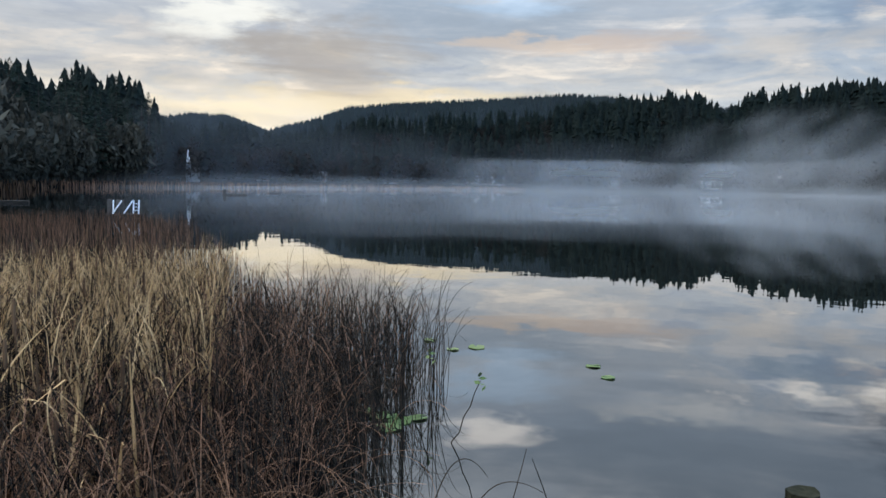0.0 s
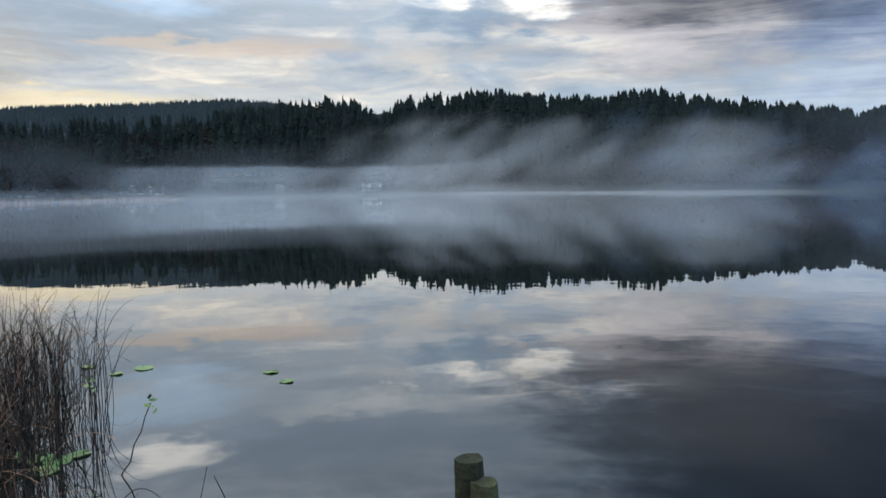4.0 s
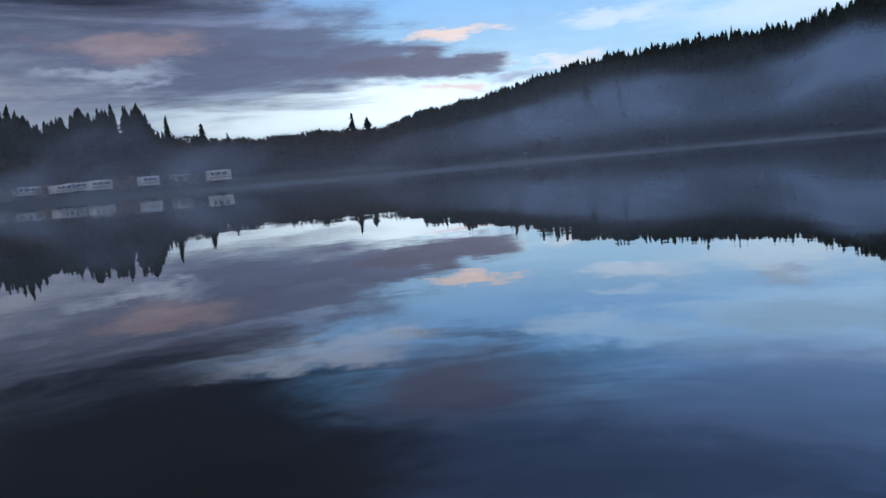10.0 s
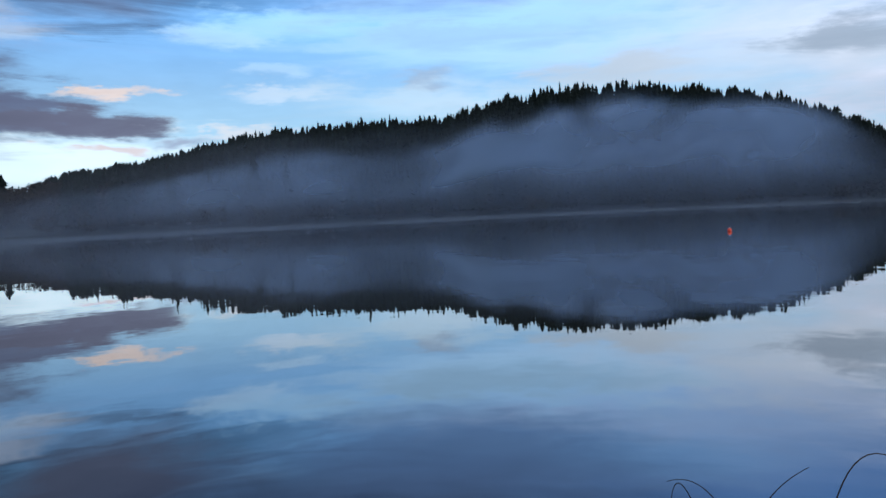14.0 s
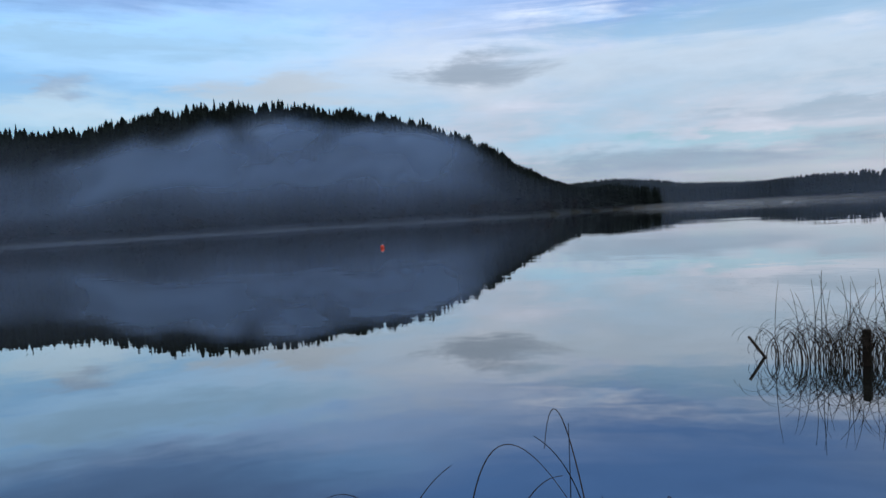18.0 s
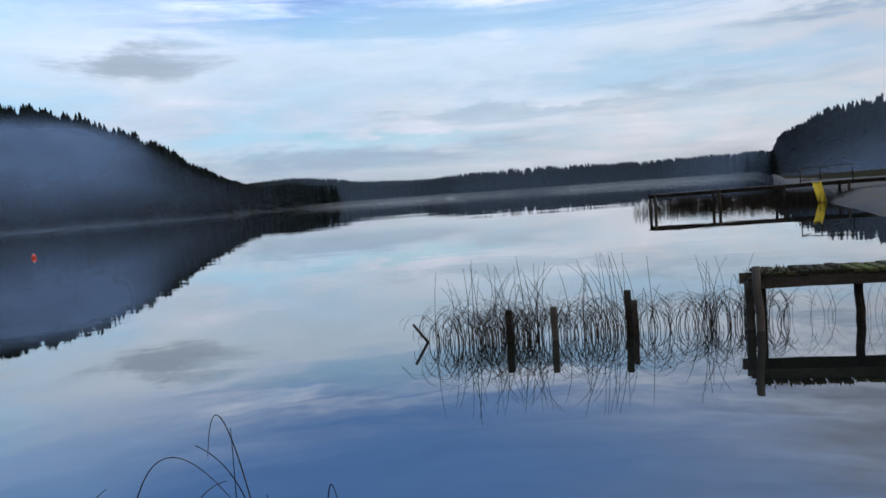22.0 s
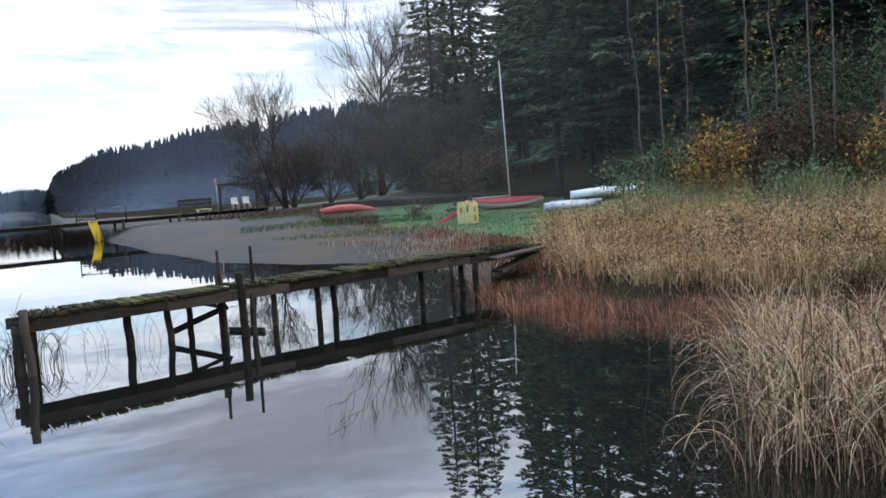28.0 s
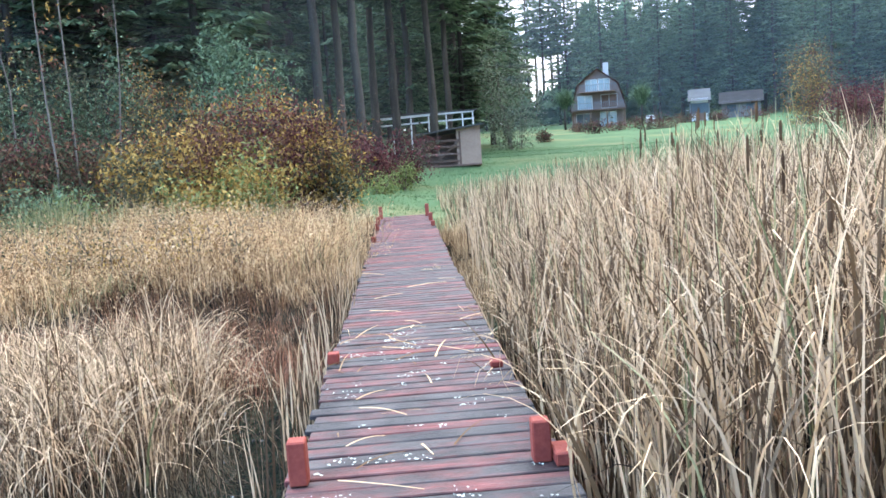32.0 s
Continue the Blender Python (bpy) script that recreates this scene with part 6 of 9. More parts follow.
reedbed("marsh_plants", "red-brown marsh plants along the water's edge", M_REDGRASS, 15000, red_belt, (-16, -5, -18, -1.5), lambda x, y: 0.40 + 0.12 * np.sin(x * 2.3) * np.sin(y * 1.9), (0.003, 0.008), (0.2, 2.4), gs, 7, 1.5, 0.32, base_z=-0.1, tufts=900, tuft_r=0.16)
reedbed("marsh_grass", "pale dry blades among the red marsh plants", M_TUSSOCK, 1100, red_belt, (-16, -5, -18, -1.5), lambda x, y: 0.42 + 0 * x, (0.004, 0.009), (0.4, 2.8), gs, 9, 1.6, 0.32, base_z=-0.1, tufts=160, tuft_r=0.2)
reedbed("marsh_grass", "dead brown marsh grass beside the dark water", M_RUSH, 4600, lambda x, y: marsh(-1.4, 3.4, -238, -262, 1.0)(x, y), (-14, -4, -9, -1.5), lambda x, y: 0.36 + 0 * x, (0.005, 0.010), (0.8, 2.8), gs, 6, 1.5, 0.3, base_z=on_ground, tufts=160)
def straw_bank(x, y):
    wob = 0.5 * np.sin(x * 1.3 - y * 0.7) + 0.3 * np.sin(y * 2.9)
    return (marsh(3.0, 12, -240, -263)(x + wob * 0.4, y + wob) | marsh(2.7, 12, -219, -240)(x + wob * 0.4, y + wob)) & (dock_side(x, y) < -1.35)


straw_h = lambda x, y: np.where(az_d(x, y)[0] < -240, 1.02, 0.80) + 0.26 * np.sin(x * 1.1) * np.cos(y * 0.9) + 0.14 * np.sin(x * 2.9 + y * 2.3)
straw_tips = reedbed("straw_grass", "thick straw-coloured grass on the bank", M_STRAW, 26000, straw_bank, (-24, -8, -24, -2.5), straw_h, (0.004, 0.012), (1.0, 3.4), gs, 9, 1.5, 0.36, base_z=on_ground, tufts=380, tuft_r=0.34, kink=0.15)[1]
reedbed("straw_grass", "brown dead herbs low in the straw grass", M_RUSH, 5000, straw_bank, (-24, -8, -24, -2.5), lambda x, y: straw_h(x, y) * 0.7, (0.006, 0.014), (0.6, 3.0), gs, 7, 1.4, 0.4, base_z=on_ground, tufts=150, tuft_r=0.3)
reedbed("green_grass", "faded green blades in the straw grass", M_CATGREEN, 2600, straw_bank, (-24, -8, -24, -2.5), lambda x, y: straw_h(x, y) * 0.75, (0.006, 0.016), (0.6, 2.6), gs, 7, 1.5, 0.35, base_z=on_ground, tufts=40, tuft_r=0.35)
reedbed("marsh_plants", "low brown marsh plants on the mud flat", M_RUSH, 3000, lambda x, y: (lambda a, d: (a < -185.5) & (a > -206) & (d > 30 + 1.6 * (a + 206)) & (d < 52) & (np.sin(x * 0.7) + np.sin(y * 0.5 + x) > -0.4))(*az_d(x, y)), (-24, -2, -54, -26),
        lambda x, y: 0.22 + 0 * x, (0.012, 0.03), 0.6, gs, 3, 1.4, 0.3, base_z=on_ground)
reedbed("marsh_grass", "brown tufts of dead grass on the mud", M_TUSSOCK, 2600, lambda x, y: marsh(0.3, 9, -197, -214)(x, y) & (az_d(x, y)[0] < -203.5 + 2.6 * np.sin(y * 0.9) + 1.5 * np.sin(x * 2.1)) & (np.sin(x * 1.1 + y * 0.8) > -0.5), (-22, -4, -40, -12), lambda x, y: 0.17 + 0 * x, (0.006, 0.014), 1.2, gs, 5, 1.5, 0.4, base_z=on_ground, tufts=300, tuft_r=0.35)
reedbed("green_grass", "low green grass strips on the mud flat", M_LAWN, 5000, lambda x, y: marsh(6, 20, -196, -210)(x, y) & (np.sin(x * 0.5 + y * 0.9) > 0.25), (-24, -3, -50, -14), lambda x, y: 0.16 + 0 * x, (0.008, 0.02), 0.8, gs, 4, 1.5, 0.4, base_z=on_ground)
reedbed("straw_grass", "low red-brown grass along the boat landing", M_REDGRASS, 2600, lambda x, y: marsh(2.5, 8, -204, -222)(x, y) & (az_d(x, y)[0] < -210 + 2.4 * np.sin(y * 1.3)), (-22, -8, -34, -10), lambda x, y: 0.2 + 0 * x, (0.008, 0.016), 0.5, gs, 4, 1.6, 0.2, base_z=on_ground)
tips = straw_tips[gs.permutation(len(straw_tips))[:15000], -1 - gs.integers(0, 3)]
plume = np.repeat(tips, 5, 0) + gs.normal(0, 1, (len(tips) * 5, 3)) * (0.045, 0.045, 0.055)
v, f = leaves(plume, 0.021, gs, 0.6)
t = Tris()
t.add(v, f)
solid("straw_plumes", t.mesh("straw_plumes", M_STRAW), "feathery straw-coloured seed plumes on the bank", "seed heads", kind="stuff")
reedbed("green_grass", "tall grey-green grass at the foot of the bushes", M_CATGREEN, 2200, marsh(9, 14, -224, -250), (-28, -8, -26, -6), lambda x, y: 1.15 + 0.3 * np.sin(x * 2.0), (0.010, 0.024), 1.2, gs, 7, 1.6, 0.22, base_z=on_ground, tufts=42, tuft_r=0.30)
reedbed("rushes", "thin brown reeds around the far pier", M_RUSHDARK, 7000, lambda x, y: (y < -50) & (y > -66) & (x > -8 - (y + 50) * -0.4) & (x < 5.0 - (y + 50) * -0.15), (-12, 6, -66, -49), lambda x, y: 0.85 + 0 * x, (0.012, 0.024), 0.4, gs, 4, 1.8, 0.10, 3)
lawn_zone = lambda x, y: (lambda a, d: ((a < -254) & (a > -282) & (d > 21.5) & (d < 60)) | ((a < -200) & (a > -226) & (d - shore(a) > 8) & (d < 46)))(*az_d(x, y))
reedbed("lawn_grass", "short frosty green lawn", M_LAWN, 60000, lawn_zone, (-60, -10, -46, 14), lambda x, y: 0.07 + 0 * x, (0.008, 0.02), 0.5, gs, 3, 1.5, 0.3, base_z=lambda x, y: ground_z(*az_d(x, y)))


reedbed("straw_grass", "low golden grass beside the boardwalk's landward end", M_STRAW, 5200, lambda x, y: (np.abs(dock_side(x, y)) > 0.82) & (np.abs(dock_side(x, y)) < 1.9) & (np.hypot(x, y) > 11.0) & (np.hypot(x, y) < 21.5), (-22, -9, -7, 2.5), lambda x, y: 0.45 + 0 * x,
        (0.005, 0.012), (0.4, 2.2), gs, 6, 1.5, 0.3, base_z=on_ground, tufts=220, tuft_r=0.12)


# ---- rushes and posts in the water ----
def line_rushes():
    r = np.random.default_rng(61)
    t = Tris()
    a, b = np.array((3.95, -10.35)), np.array((-0.7, -11.9))
    # clumps along the line of posts: place, spread, stems, height
    for k0, wide, n, hh in ((0.06, 0.05, 22, 1.0), (0.16, 0.075, 95, 1.16), (0.27, 0.06, 85, 1.18), (0.37, 0.05, 30, 1.1), (0.47, 0.06, 50, 1.22), (0.57, 0.06, 46, 1.22), (0.68, 0.04, 20, 1.05), (0.80, 0.022, 44, 1.08), (0.90, 0.02, 36, 1.08),
                            (0.97, 0.02, 26, 1.05)):
        k = r.normal(k0, wide * 0.6, n)
        p = a + (b - a) * k[:, None] + r.normal(0, 0.12, (n, 2))
        h = hh * r.uniform(0.68, 1.10, n)
        bend = np.where(r.uniform(0, 1, n) < 0.82, r.uniform(2.6, 4.3, n), r.uniform(0.0, 1.0, n))
        v, f, _ = stems(np.c_[p, np.full(n, -0.1)], h, bend, r.uniform(0.009, 0.0135, n), r.choice([0.25, 3.4], n) + r.normal(0, 0.5, n), r, 18, 1.7, 0.05, 3, 0.5)
        t.add(v, f)
    n = 16
    p = np.c_[r.uniform(-2.4, -0.6, n), r.uniform(-12.6, -11.9, n)]
    v, f, _ = stems(np.c_[p, np.full(n, -0.1)], r.uniform(0.9, 1.5, n), r.uniform(1.6, 3.4, n), r.uniform(0.004, 0.007, n), r.choice([0.2, 3.3], n) + r.normal(0, 0.4, n), r, 16, 1.6, 0.1, 3, 0.6)
    t.add(v, f)
    solid("rushes", t.mesh("rushes", M_RUSHDARK), "thin dark arching rush stems around old posts", "reeds", kind="stuff")


def bowed_rushes(name_label, origin, along, stems_uz, rad):
    """Single rush stems, each a smooth bow through (sideways, height) of its foot, two pulls and its tip."""
    t = Tris()
    r = np.random.default_rng(7)
    ring = np.stack([np.cos(np.arange(5) * 1.2566), np.sin(np.arange(5) * 1.2566)], -1)
    ax = np.array((along[0], along[1], 0.0))
    ax /= np.linalg.norm(ax)
    out = np.array((-ax[1], ax[0], 0.0))
    for q in stems_uz:
        pts = np.array(q).reshape(4, 2)
        k = np.linspace(0, 1, 22)[:, None]
        c2 = (1 - k) ** 3 * pts[0] + 3 * (1 - k) ** 2 * k * pts[1] + 3 * (1 - k) * k ** 2 * pts[2] + k ** 3 * pts[3]
        c = np.array((*origin, 0.0)) + c2[:, :1] * ax + np.c_[np.zeros((22, 2)), c2[:, 1]] + out * (r.normal(0, 0.12) + r.normal(0, 0.10) * k)
        tan = np.gradient(c, axis=0)
        tan /= np.linalg.norm(tan, axis=1, keepdims=True)
        e2 = np.cross(tan, out)
        e2 /= np.linalg.norm(e2, axis=1, keepdims=True)
        w = rad * (1 - 0.6 * k)
        v = c[:, None] + (ring[None, :, :1] * out[None, None] + ring[None, :, 1:] * e2[:, None]) * w[:, None]
        f = np.array([(5 * i + j, 5 * i + (j + 1) % 5, 5 * i + 5 + (j + 1) % 5, 5 * i + 5 + j) for i in range(21) for j in range(5)])
        t.add(v.reshape(-1, 3), f)
    solid("rushes", t.mesh("rushes", M_RUSHDARK), name_label, "reeds", kind="stuff")


OPEN_STEMS = [
    (0.26, -0.1, 0.16, 0.75, 0.03, 1.45, -0.03, 0.88), (0.085, -0.1, 0.08, 0.3, 0.09, 0.7, 0.09, 1.05), (0.27, -0.1, 0.20, 0.55, 0.12, 0.86, -0.08, 1.0),
    (-0.50, -0.1, -0.44, 0.95, -0.25, 1.15, 0.09, 0.56), (-0.36, -0.1, -0.25, 0.55, -0.10, 0.78, 0.05, 0.79), (-0.92, -0.1, -0.84, 0.45, -0.70, 0.66, -0.52, 0.78),
    (-0.95, -0.1, -0.95, 0.45, -1.12, 0.85, -1.14, 0.58), (-0.75, -0.1, -0.82, 0.55, -1.0, 0.72, -1.2, 0.62), (0.33, -0.1, 0.30, 0.3, 0.26, 0.5, 0.23, 0.72),
    (0.40, -0.1, 0.40, 0.7, 0.42, 0.85, 0.47, 0.55), (0.47, -0.1, 0.52, 0.95, 0.54, 0.78, 0.58, 0.55),
]
NEAR_BED_STEMS = [
    (0.22, -0.1, 0.30, 0.25, 0.36, 0.45, 0.40, 0.62), (0.62, -0.1, 0.55, 0.30, 0.44, 0.52, 0.40, 0.62), (0.0, -0.1, 0.05, 0.42, 0.20, 0.60, 0.46, 0.44), (-0.20, -0.1, -0.12, 0.5, 0.02, 0.7, 0.20, 0.42),
]
bowed_rushes("few dark arching rush stems in open water", (2.49, -3.48), (-0.798, -0.601), OPEN_STEMS, 0.0047)
bowed_rushes("few dark bent rush stems beside the reed bed", (0.2, 4.55), (1.0, 0.1), NEAR_BED_STEMS, 0.0048)
line_rushes()


def mooring_posts():
    r = random.Random(3)
    for x, y, h, lean, w in ((2.82, -10.6, 0.44, -0.02, 0.095), (2.2, -10.7, 0.46, -0.03, 0.09), (1.25, -11.3, 0.58, -0.04, 0.10), (1.17, -11.22, 0.45, -0.02, 0.08)):
        solid("wooden_post", beam("wooden_post", (x, y, -0.8), (x + lean * -1.0, y, h), w, w * 0.9, M_OLDWOOD, r, 0.10), "short dark rotten wooden post standing in water", "post", group="old posts in the water")
    solid("wooden_stake", rod("wooden_stake", (4.02, -10.6, -0.07), (4.19, -10.38, 0.29), 0.022, 0.020, M_OLDWOOD), "dark stick slanting out of the water", "stake")
    for x, y, h, rad, sd in ((2.03, 4.33, 0.52, 0.088, 4), (2.06, 4.20, 0.42, 0.084, 5)):
        rr = np.random.default_rng(sd)
        bm = bmesh.new()
        rings = []
        for k in range(8):
            z = -0.8 + (h + 0.8) * k / 7
            rings.append([bm.verts.new((x + math.cos(a * 0.4488) * rad * (1 + rr.normal(0, 0.05)) * (0.94 if k == 7 else 1), y + math.sin(a * 0.4488) * rad * (1 + rr.normal(0, 0.05)), z + rr.normal(0, 0.006))) for a in range(14)])
        for q0, q1 in zip(rings, rings[1:]):
            for a in range(14):
                bm.faces.new((q0[a], q0[(a + 1) % 14], q1[(a + 1) % 14], q1[a]))
        bm.faces.new(rings[-1])
        solid("mooring_post", bm_mesh(bm, "mooring_post", M_MOSS, 0, False), "mossy round timber post standing in the water", "post", group="old posts in the water")


mooring_posts()


def lily_pads():
    r = random.Random(8)
    spots = [(-0.41, 7.2, 0.17), (-0.25, 7.05, 0.15), (-0.6, 7.35, 0.14), (-0.35, 6.85, 0.16), (-0.1, 7.15, 0.12), (0.56, 10.2, 0.15), (0.25, 10.05, 0.10), (1.89, 9.25, 0.11), (1.95, 8.72, 0.10), (-1.2, 7.5, 0.10), (-0.05, 10.6, 0.11)]
    for x, y, rad in spots:
        bm = bmesh.new()
        c = bm.verts.new((0, 0, 0))
        c2 = bm.verts.new((0, 0, -0.006))
        top, low = [], []
        for j in range(19):
            a = radians(14 + 332 * j / 18)
            q = rad * (1 + 0.03 * math.sin(5 * a))
            top.append(bm.verts.new((math.cos(a) * q * 0.8, math.sin(a) * q * 0.7, 0.004 * math.sin(3 * a))))
            low.append(bm.verts.new((math.cos(a) * q * 0.8, math.sin(a) * q * 0.7, -0.006 + 0.004 * math.sin(3 * a))))
        for j in range(18):
            bm.faces.new((c, top[j], top[j + 1]))
            bm.faces.new((c2, low[j + 1], low[j]))
            bm.faces.new((top[j], low[j], low[j + 1], top[j + 1]))
        solid("lily_pad", bm_mesh(bm, "lily_pad", M_PAD), "green lily pad floating on dark water", "lily pad", pose(x, y, 0.014, r.uniform(-2, 2), r.uniform(-2, 2), r.uniform(0, 360)), "lily pads")
    for x, y, z in ((0.42, 6.4, 0.55), (0.0, 7.5, 0.5)):
        fl = thing("water_plant", "small bent water plant with a leafy tip", "plant", pose(x, y, 0))
        part("stem", rod("stem", (-0.25, 0.1, -0.1), (0, 0, z), 0.006, 0.004, M_RUSHDARK, 5, 0.02, 2), fl)
        rr = np.random.default_rng(6)
        v, f = leaves(rr.normal(0, 0.03, (5, 3)) + (0, 0, z), 0.04, rr)
        t = Tris()
        t.add(v, f)
        part("leaf_tuft", t.mesh("leaf_tuft", M_PAD), fl)


lily_pads()


# ---- the old mossy jetty ----
def old_jetty():
    r = random.Random(17)
    jetty = thing("old_jetty", "collapsing mossy timber jetty on thin posts over still water", "jetty", pose(-0.08, 0.26, 0))
    A, B = Vector((-0.22, -11.65, 0.725)), Vector((-9.9, -13.2, 0.735))
    run = (B - A).normalized()
    side = Vector((0, 0, 1)).cross(run).normalized()        # towards the far side
    if side.y > 0:
        side = -side
    W = 0.58
    for k in (0.0, 1.0):
        p = side * W * k
        n = 5
        for i in range(n):
            a, b = A + (B - A) * (i / n) + p, A + (B - A) * ((i + 1) / n) + p
            part("stringer", beam("stringer", a - Vector((0, 0, 0.10 + r.uniform(0, 0.012))), b - Vector((0, 0, 0.10)), 0.06, 0.15, M_OLDWOOD, r, 0.08), jetty)
    ln = (B - A).length
    s = 0.05
    while s < ln:
        if r.random() > 0.06:
            c = A + run * s
            w = r.uniform(0.11, 0.16)
            a, b = c - side * r.uniform(0.03, 0.10), c + side * (W + r.uniform(0.0, 0.12))
            up = Vector((0, 0, r.uniform(0.0, 0.02)))
            part("deck_board", beam("deck_board", a + up, b + up * r.uniform(0.3, 1.6), w, 0.045, M_MOSS, r, 0.14), jetty)
        s += 0.165
    posts = [(-0.25, -11.62, 0.74, 0.07), (-0.36, -11.50, 0.90, 0.065), (-0.4, -12.4, 0.74, 0.06), (-1.64, -12.45, 0.70, 0.07), (-2.27, -12.70, 0.70, 0.06), (-2.52, -12.62, 0.72, 0.055), (-3.06, -12.72, 1.05, 0.075),
             (-3.06, -12.58, 1.36, 0.03), (-3.26, -11.93, 1.02, 0.075), (-3.52, -12.6, 1.38, 0.03), (-3.38, -11.98, 0.75, 0.05), (-3.9, -12.75, 0.74, 0.06), (-4.7, -12.88, 0.78, 0.065), (-5.08, -12.95, 0.78, 0.065), (-6.9, -13.0, 0.8, 0.06),
             (-7.35, -12.6, 0.8, 0.05), (-7.95, -13.2, 0.84, 0.07), (-7.75, -12.35, 0.84, 0.07)]
    for i, (x, y, h, w) in enumerate(posts):
        h = 0.64 if h < 0.86 else h - 0.04
        y += 0.24 if y < -12.0 + (x + 0.22) * 0.16 else 0.0
        part("jetty_post", rod("jetty_post", (x - 0.03, y, -0.9), (x + r.uniform(-0.03, 0.05), y, h), w * 0.95, w * 0.8, M_OLDWOOD, 8, 0.016, i), jetty)
    part("brace", beam("brace", (-2.30, -12.6, 0.12), (-3.16, -12.5, 0.42), 0.05, 0.09, M_OLDWOOD, r, 0.1), jetty)
    part("brace", beam("brace", (-2.34, -12.66, 0.64), (-3.12, -12.60, 0.40), 0.05, 0.06, M_OLDWOOD, r, 0.1), jetty)
    part("brace", beam("brace", (-3.0, -12.1, 0.55), (-3.3, -12.6, 0.66), 0.05, 0.06, M_OLDWOOD, r, 0.1), jetty)
    part("brace", beam("brace", (-3.2, -12.65, 0.03), (-3.6, -12.1, 0.03), 0.05, 0.07, M_OLDWOOD, r, 0.1), jetty)
    for a, b in (((-8.4, -12.75, 0.62), (-9.8, -13.0, 0.70)), ((-8.5, -12.75, 0.36), (-9.6, -13.0, 0.60))):
        part("broken_board", beam("broken_board", a, b, 0.30, 0.04, M_OLDWOOD, r, 0.1), jetty, "dark broken side board")
    # moss cushions along the edges
    rr = np.random.default_rng(19)
    t = Tris()
    n = 2600
    s = rr.uniform(0, ln, n)
    k = np.where(rr.uniform(0, 1, n) < 0.6, rr.normal(0, 0.05, n), rr.uniform(0, W, n))
    base = np.array(A)[None] + np.array(run)[None] * s[:, None] + np.array(side)[None] * k[:, None] + np.c_[np.zeros((n, 2)), np.full(n, 0.015)]
    v, f, _ = stems(base, rr.uniform(0.02, 0.06, n) * (0.6 + 0.7 * (np.sin(s * 2.3) > 0.2)), np.abs(rr.normal(0, 0.8, n)), rr.uniform(0.008, 0.02, n), rr.uniform(0, 6.28, n), rr, 3, 1.3, 0.4)
    t.add(v, f)
    tagged(part("moss", t.mesh("moss", M_MOSS), jetty, "green and brown moss cushions"), kind="stuff")


old_jetty()


# ---- trees near by ----
tr = np.random.default_rng(71)
CONIFERS = []
for h, bare, spread, nb in ((27, 0.12, 0.16, 150), (29, 0.20, 0.15, 140), (26, 0.10, 0.18, 150), (31, 0.34, 0.14, 110), (30, 0.42, 0.13, 90), (27, 0.08, 0.16, 105)):
    CONIFERS.append((h, conifer_near(tr, h, bare, spread, int(nb * 1.15), 62, 0.36)))


# copies of the crowns with the far grove's shade put into their colour
SHADED_CROWNS = []
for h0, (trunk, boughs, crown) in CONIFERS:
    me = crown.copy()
    me.materials[0] = M_CONIFER_SHADED
    SHADED_CROWNS.append(me)


def conifer(kind, az, d, h, label, turn=0.0, dark=False):
    h0, (trunk, boughs, crown) = CONIFERS[kind]
    crown = SHADED_CROWNS[kind] if dark else crown
    ob = thing("conifer", label, "tree", place(az, d, -0.15, turn) @ Matrix.Diagonal((h / h0 * 1.05, h / h0 * 1.05, h / h0, 1)), "conifers behind the shore")
    part("trunk", trunk, ob)
    tagged(part("branchwork", boughs, ob), kind="stuff")
    part("crown", crown, ob)


FULL_TREE, BARE_STEM, BACK_TREE = "tall dark green conifer with drooping boughs", "tall conifer with a long bare grey trunk", "tall conifer standing back in the dark wood"
for kind, az, d, h in ((1, -210.6, 66, 25), (2, -212.3, 70, 27), (0, -213.6, 76, 27), (1, -217.2, 62, 27), (1, -219.5, 50, 26), (2, -222, 46, 25), (0, -225, 44, 26), (2, -228, 46, 27), (0, -231.5, 44, 27), (2, -234.5, 41, 26), (0, -237.5, 43, 27),
                       (1, -240, 40, 26), (2, -243, 42, 26), (0, -246, 41, 27), (1, -249, 45, 28), (2, -264.5, 66, 25), (0, -266.6, 72, 27)):
    conifer(kind, az, d, h, FULL_TREE, az * 37)
for kind, az, d, h in ((4, -251, 44, 29), (3, -252.4, 50, 28), (4, -254, 42, 30), (3, -255.6, 48, 29), (4, -257.0, 44, 28), (4, -258.2, 53, 30), (3, -259.6, 50, 30), (4, -260.6, 60, 31), (4, -262.2, 52, 29), (3, -263.4, 58, 28)):
    conifer(kind, az, d, h, BARE_STEM, az * 53)
for i in range(46):
    az = -216 - 49 * (i + tr.uniform(0, 1)) / 46
    conifer(int(tr.integers(0, 5)), az, tr.uniform(62, 105), tr.uniform(22, 32), BACK_TREE, tr.uniform(0, 360))
for i in range(52):
    az = -262.5 - 47 * (i + tr.uniform(0, 1)) / 52
    if -271.9 < az < -269.0:
        continue
    conifer(int(tr.integers(0, 3)) if az > -285 or tr.uniform(0, 1) < 0.7 else 3, az, tr.uniform(132, 178), tr.uniform(27, 36), BACK_TREE, tr.uniform(0, 360))
for az, d, h in ((-278.6, 131, 24), (-281.0, 135, 28), (-283.4, 129, 22), (-286.0, 133, 27), (-289.5, 128, 24), (-293.0, 132, 28)):
    conifer(0 if d % 2 else 2, az, d, h, FULL_TREE, az * 23)
for az, d in ((-269.4, 150), (-270.0, 162), (-270.5, 148), (-271.1, 158), (-271.6, 150)):
    conifer(4, az, d, 33, BARE_STEM, az * 11)
tb = Tris()
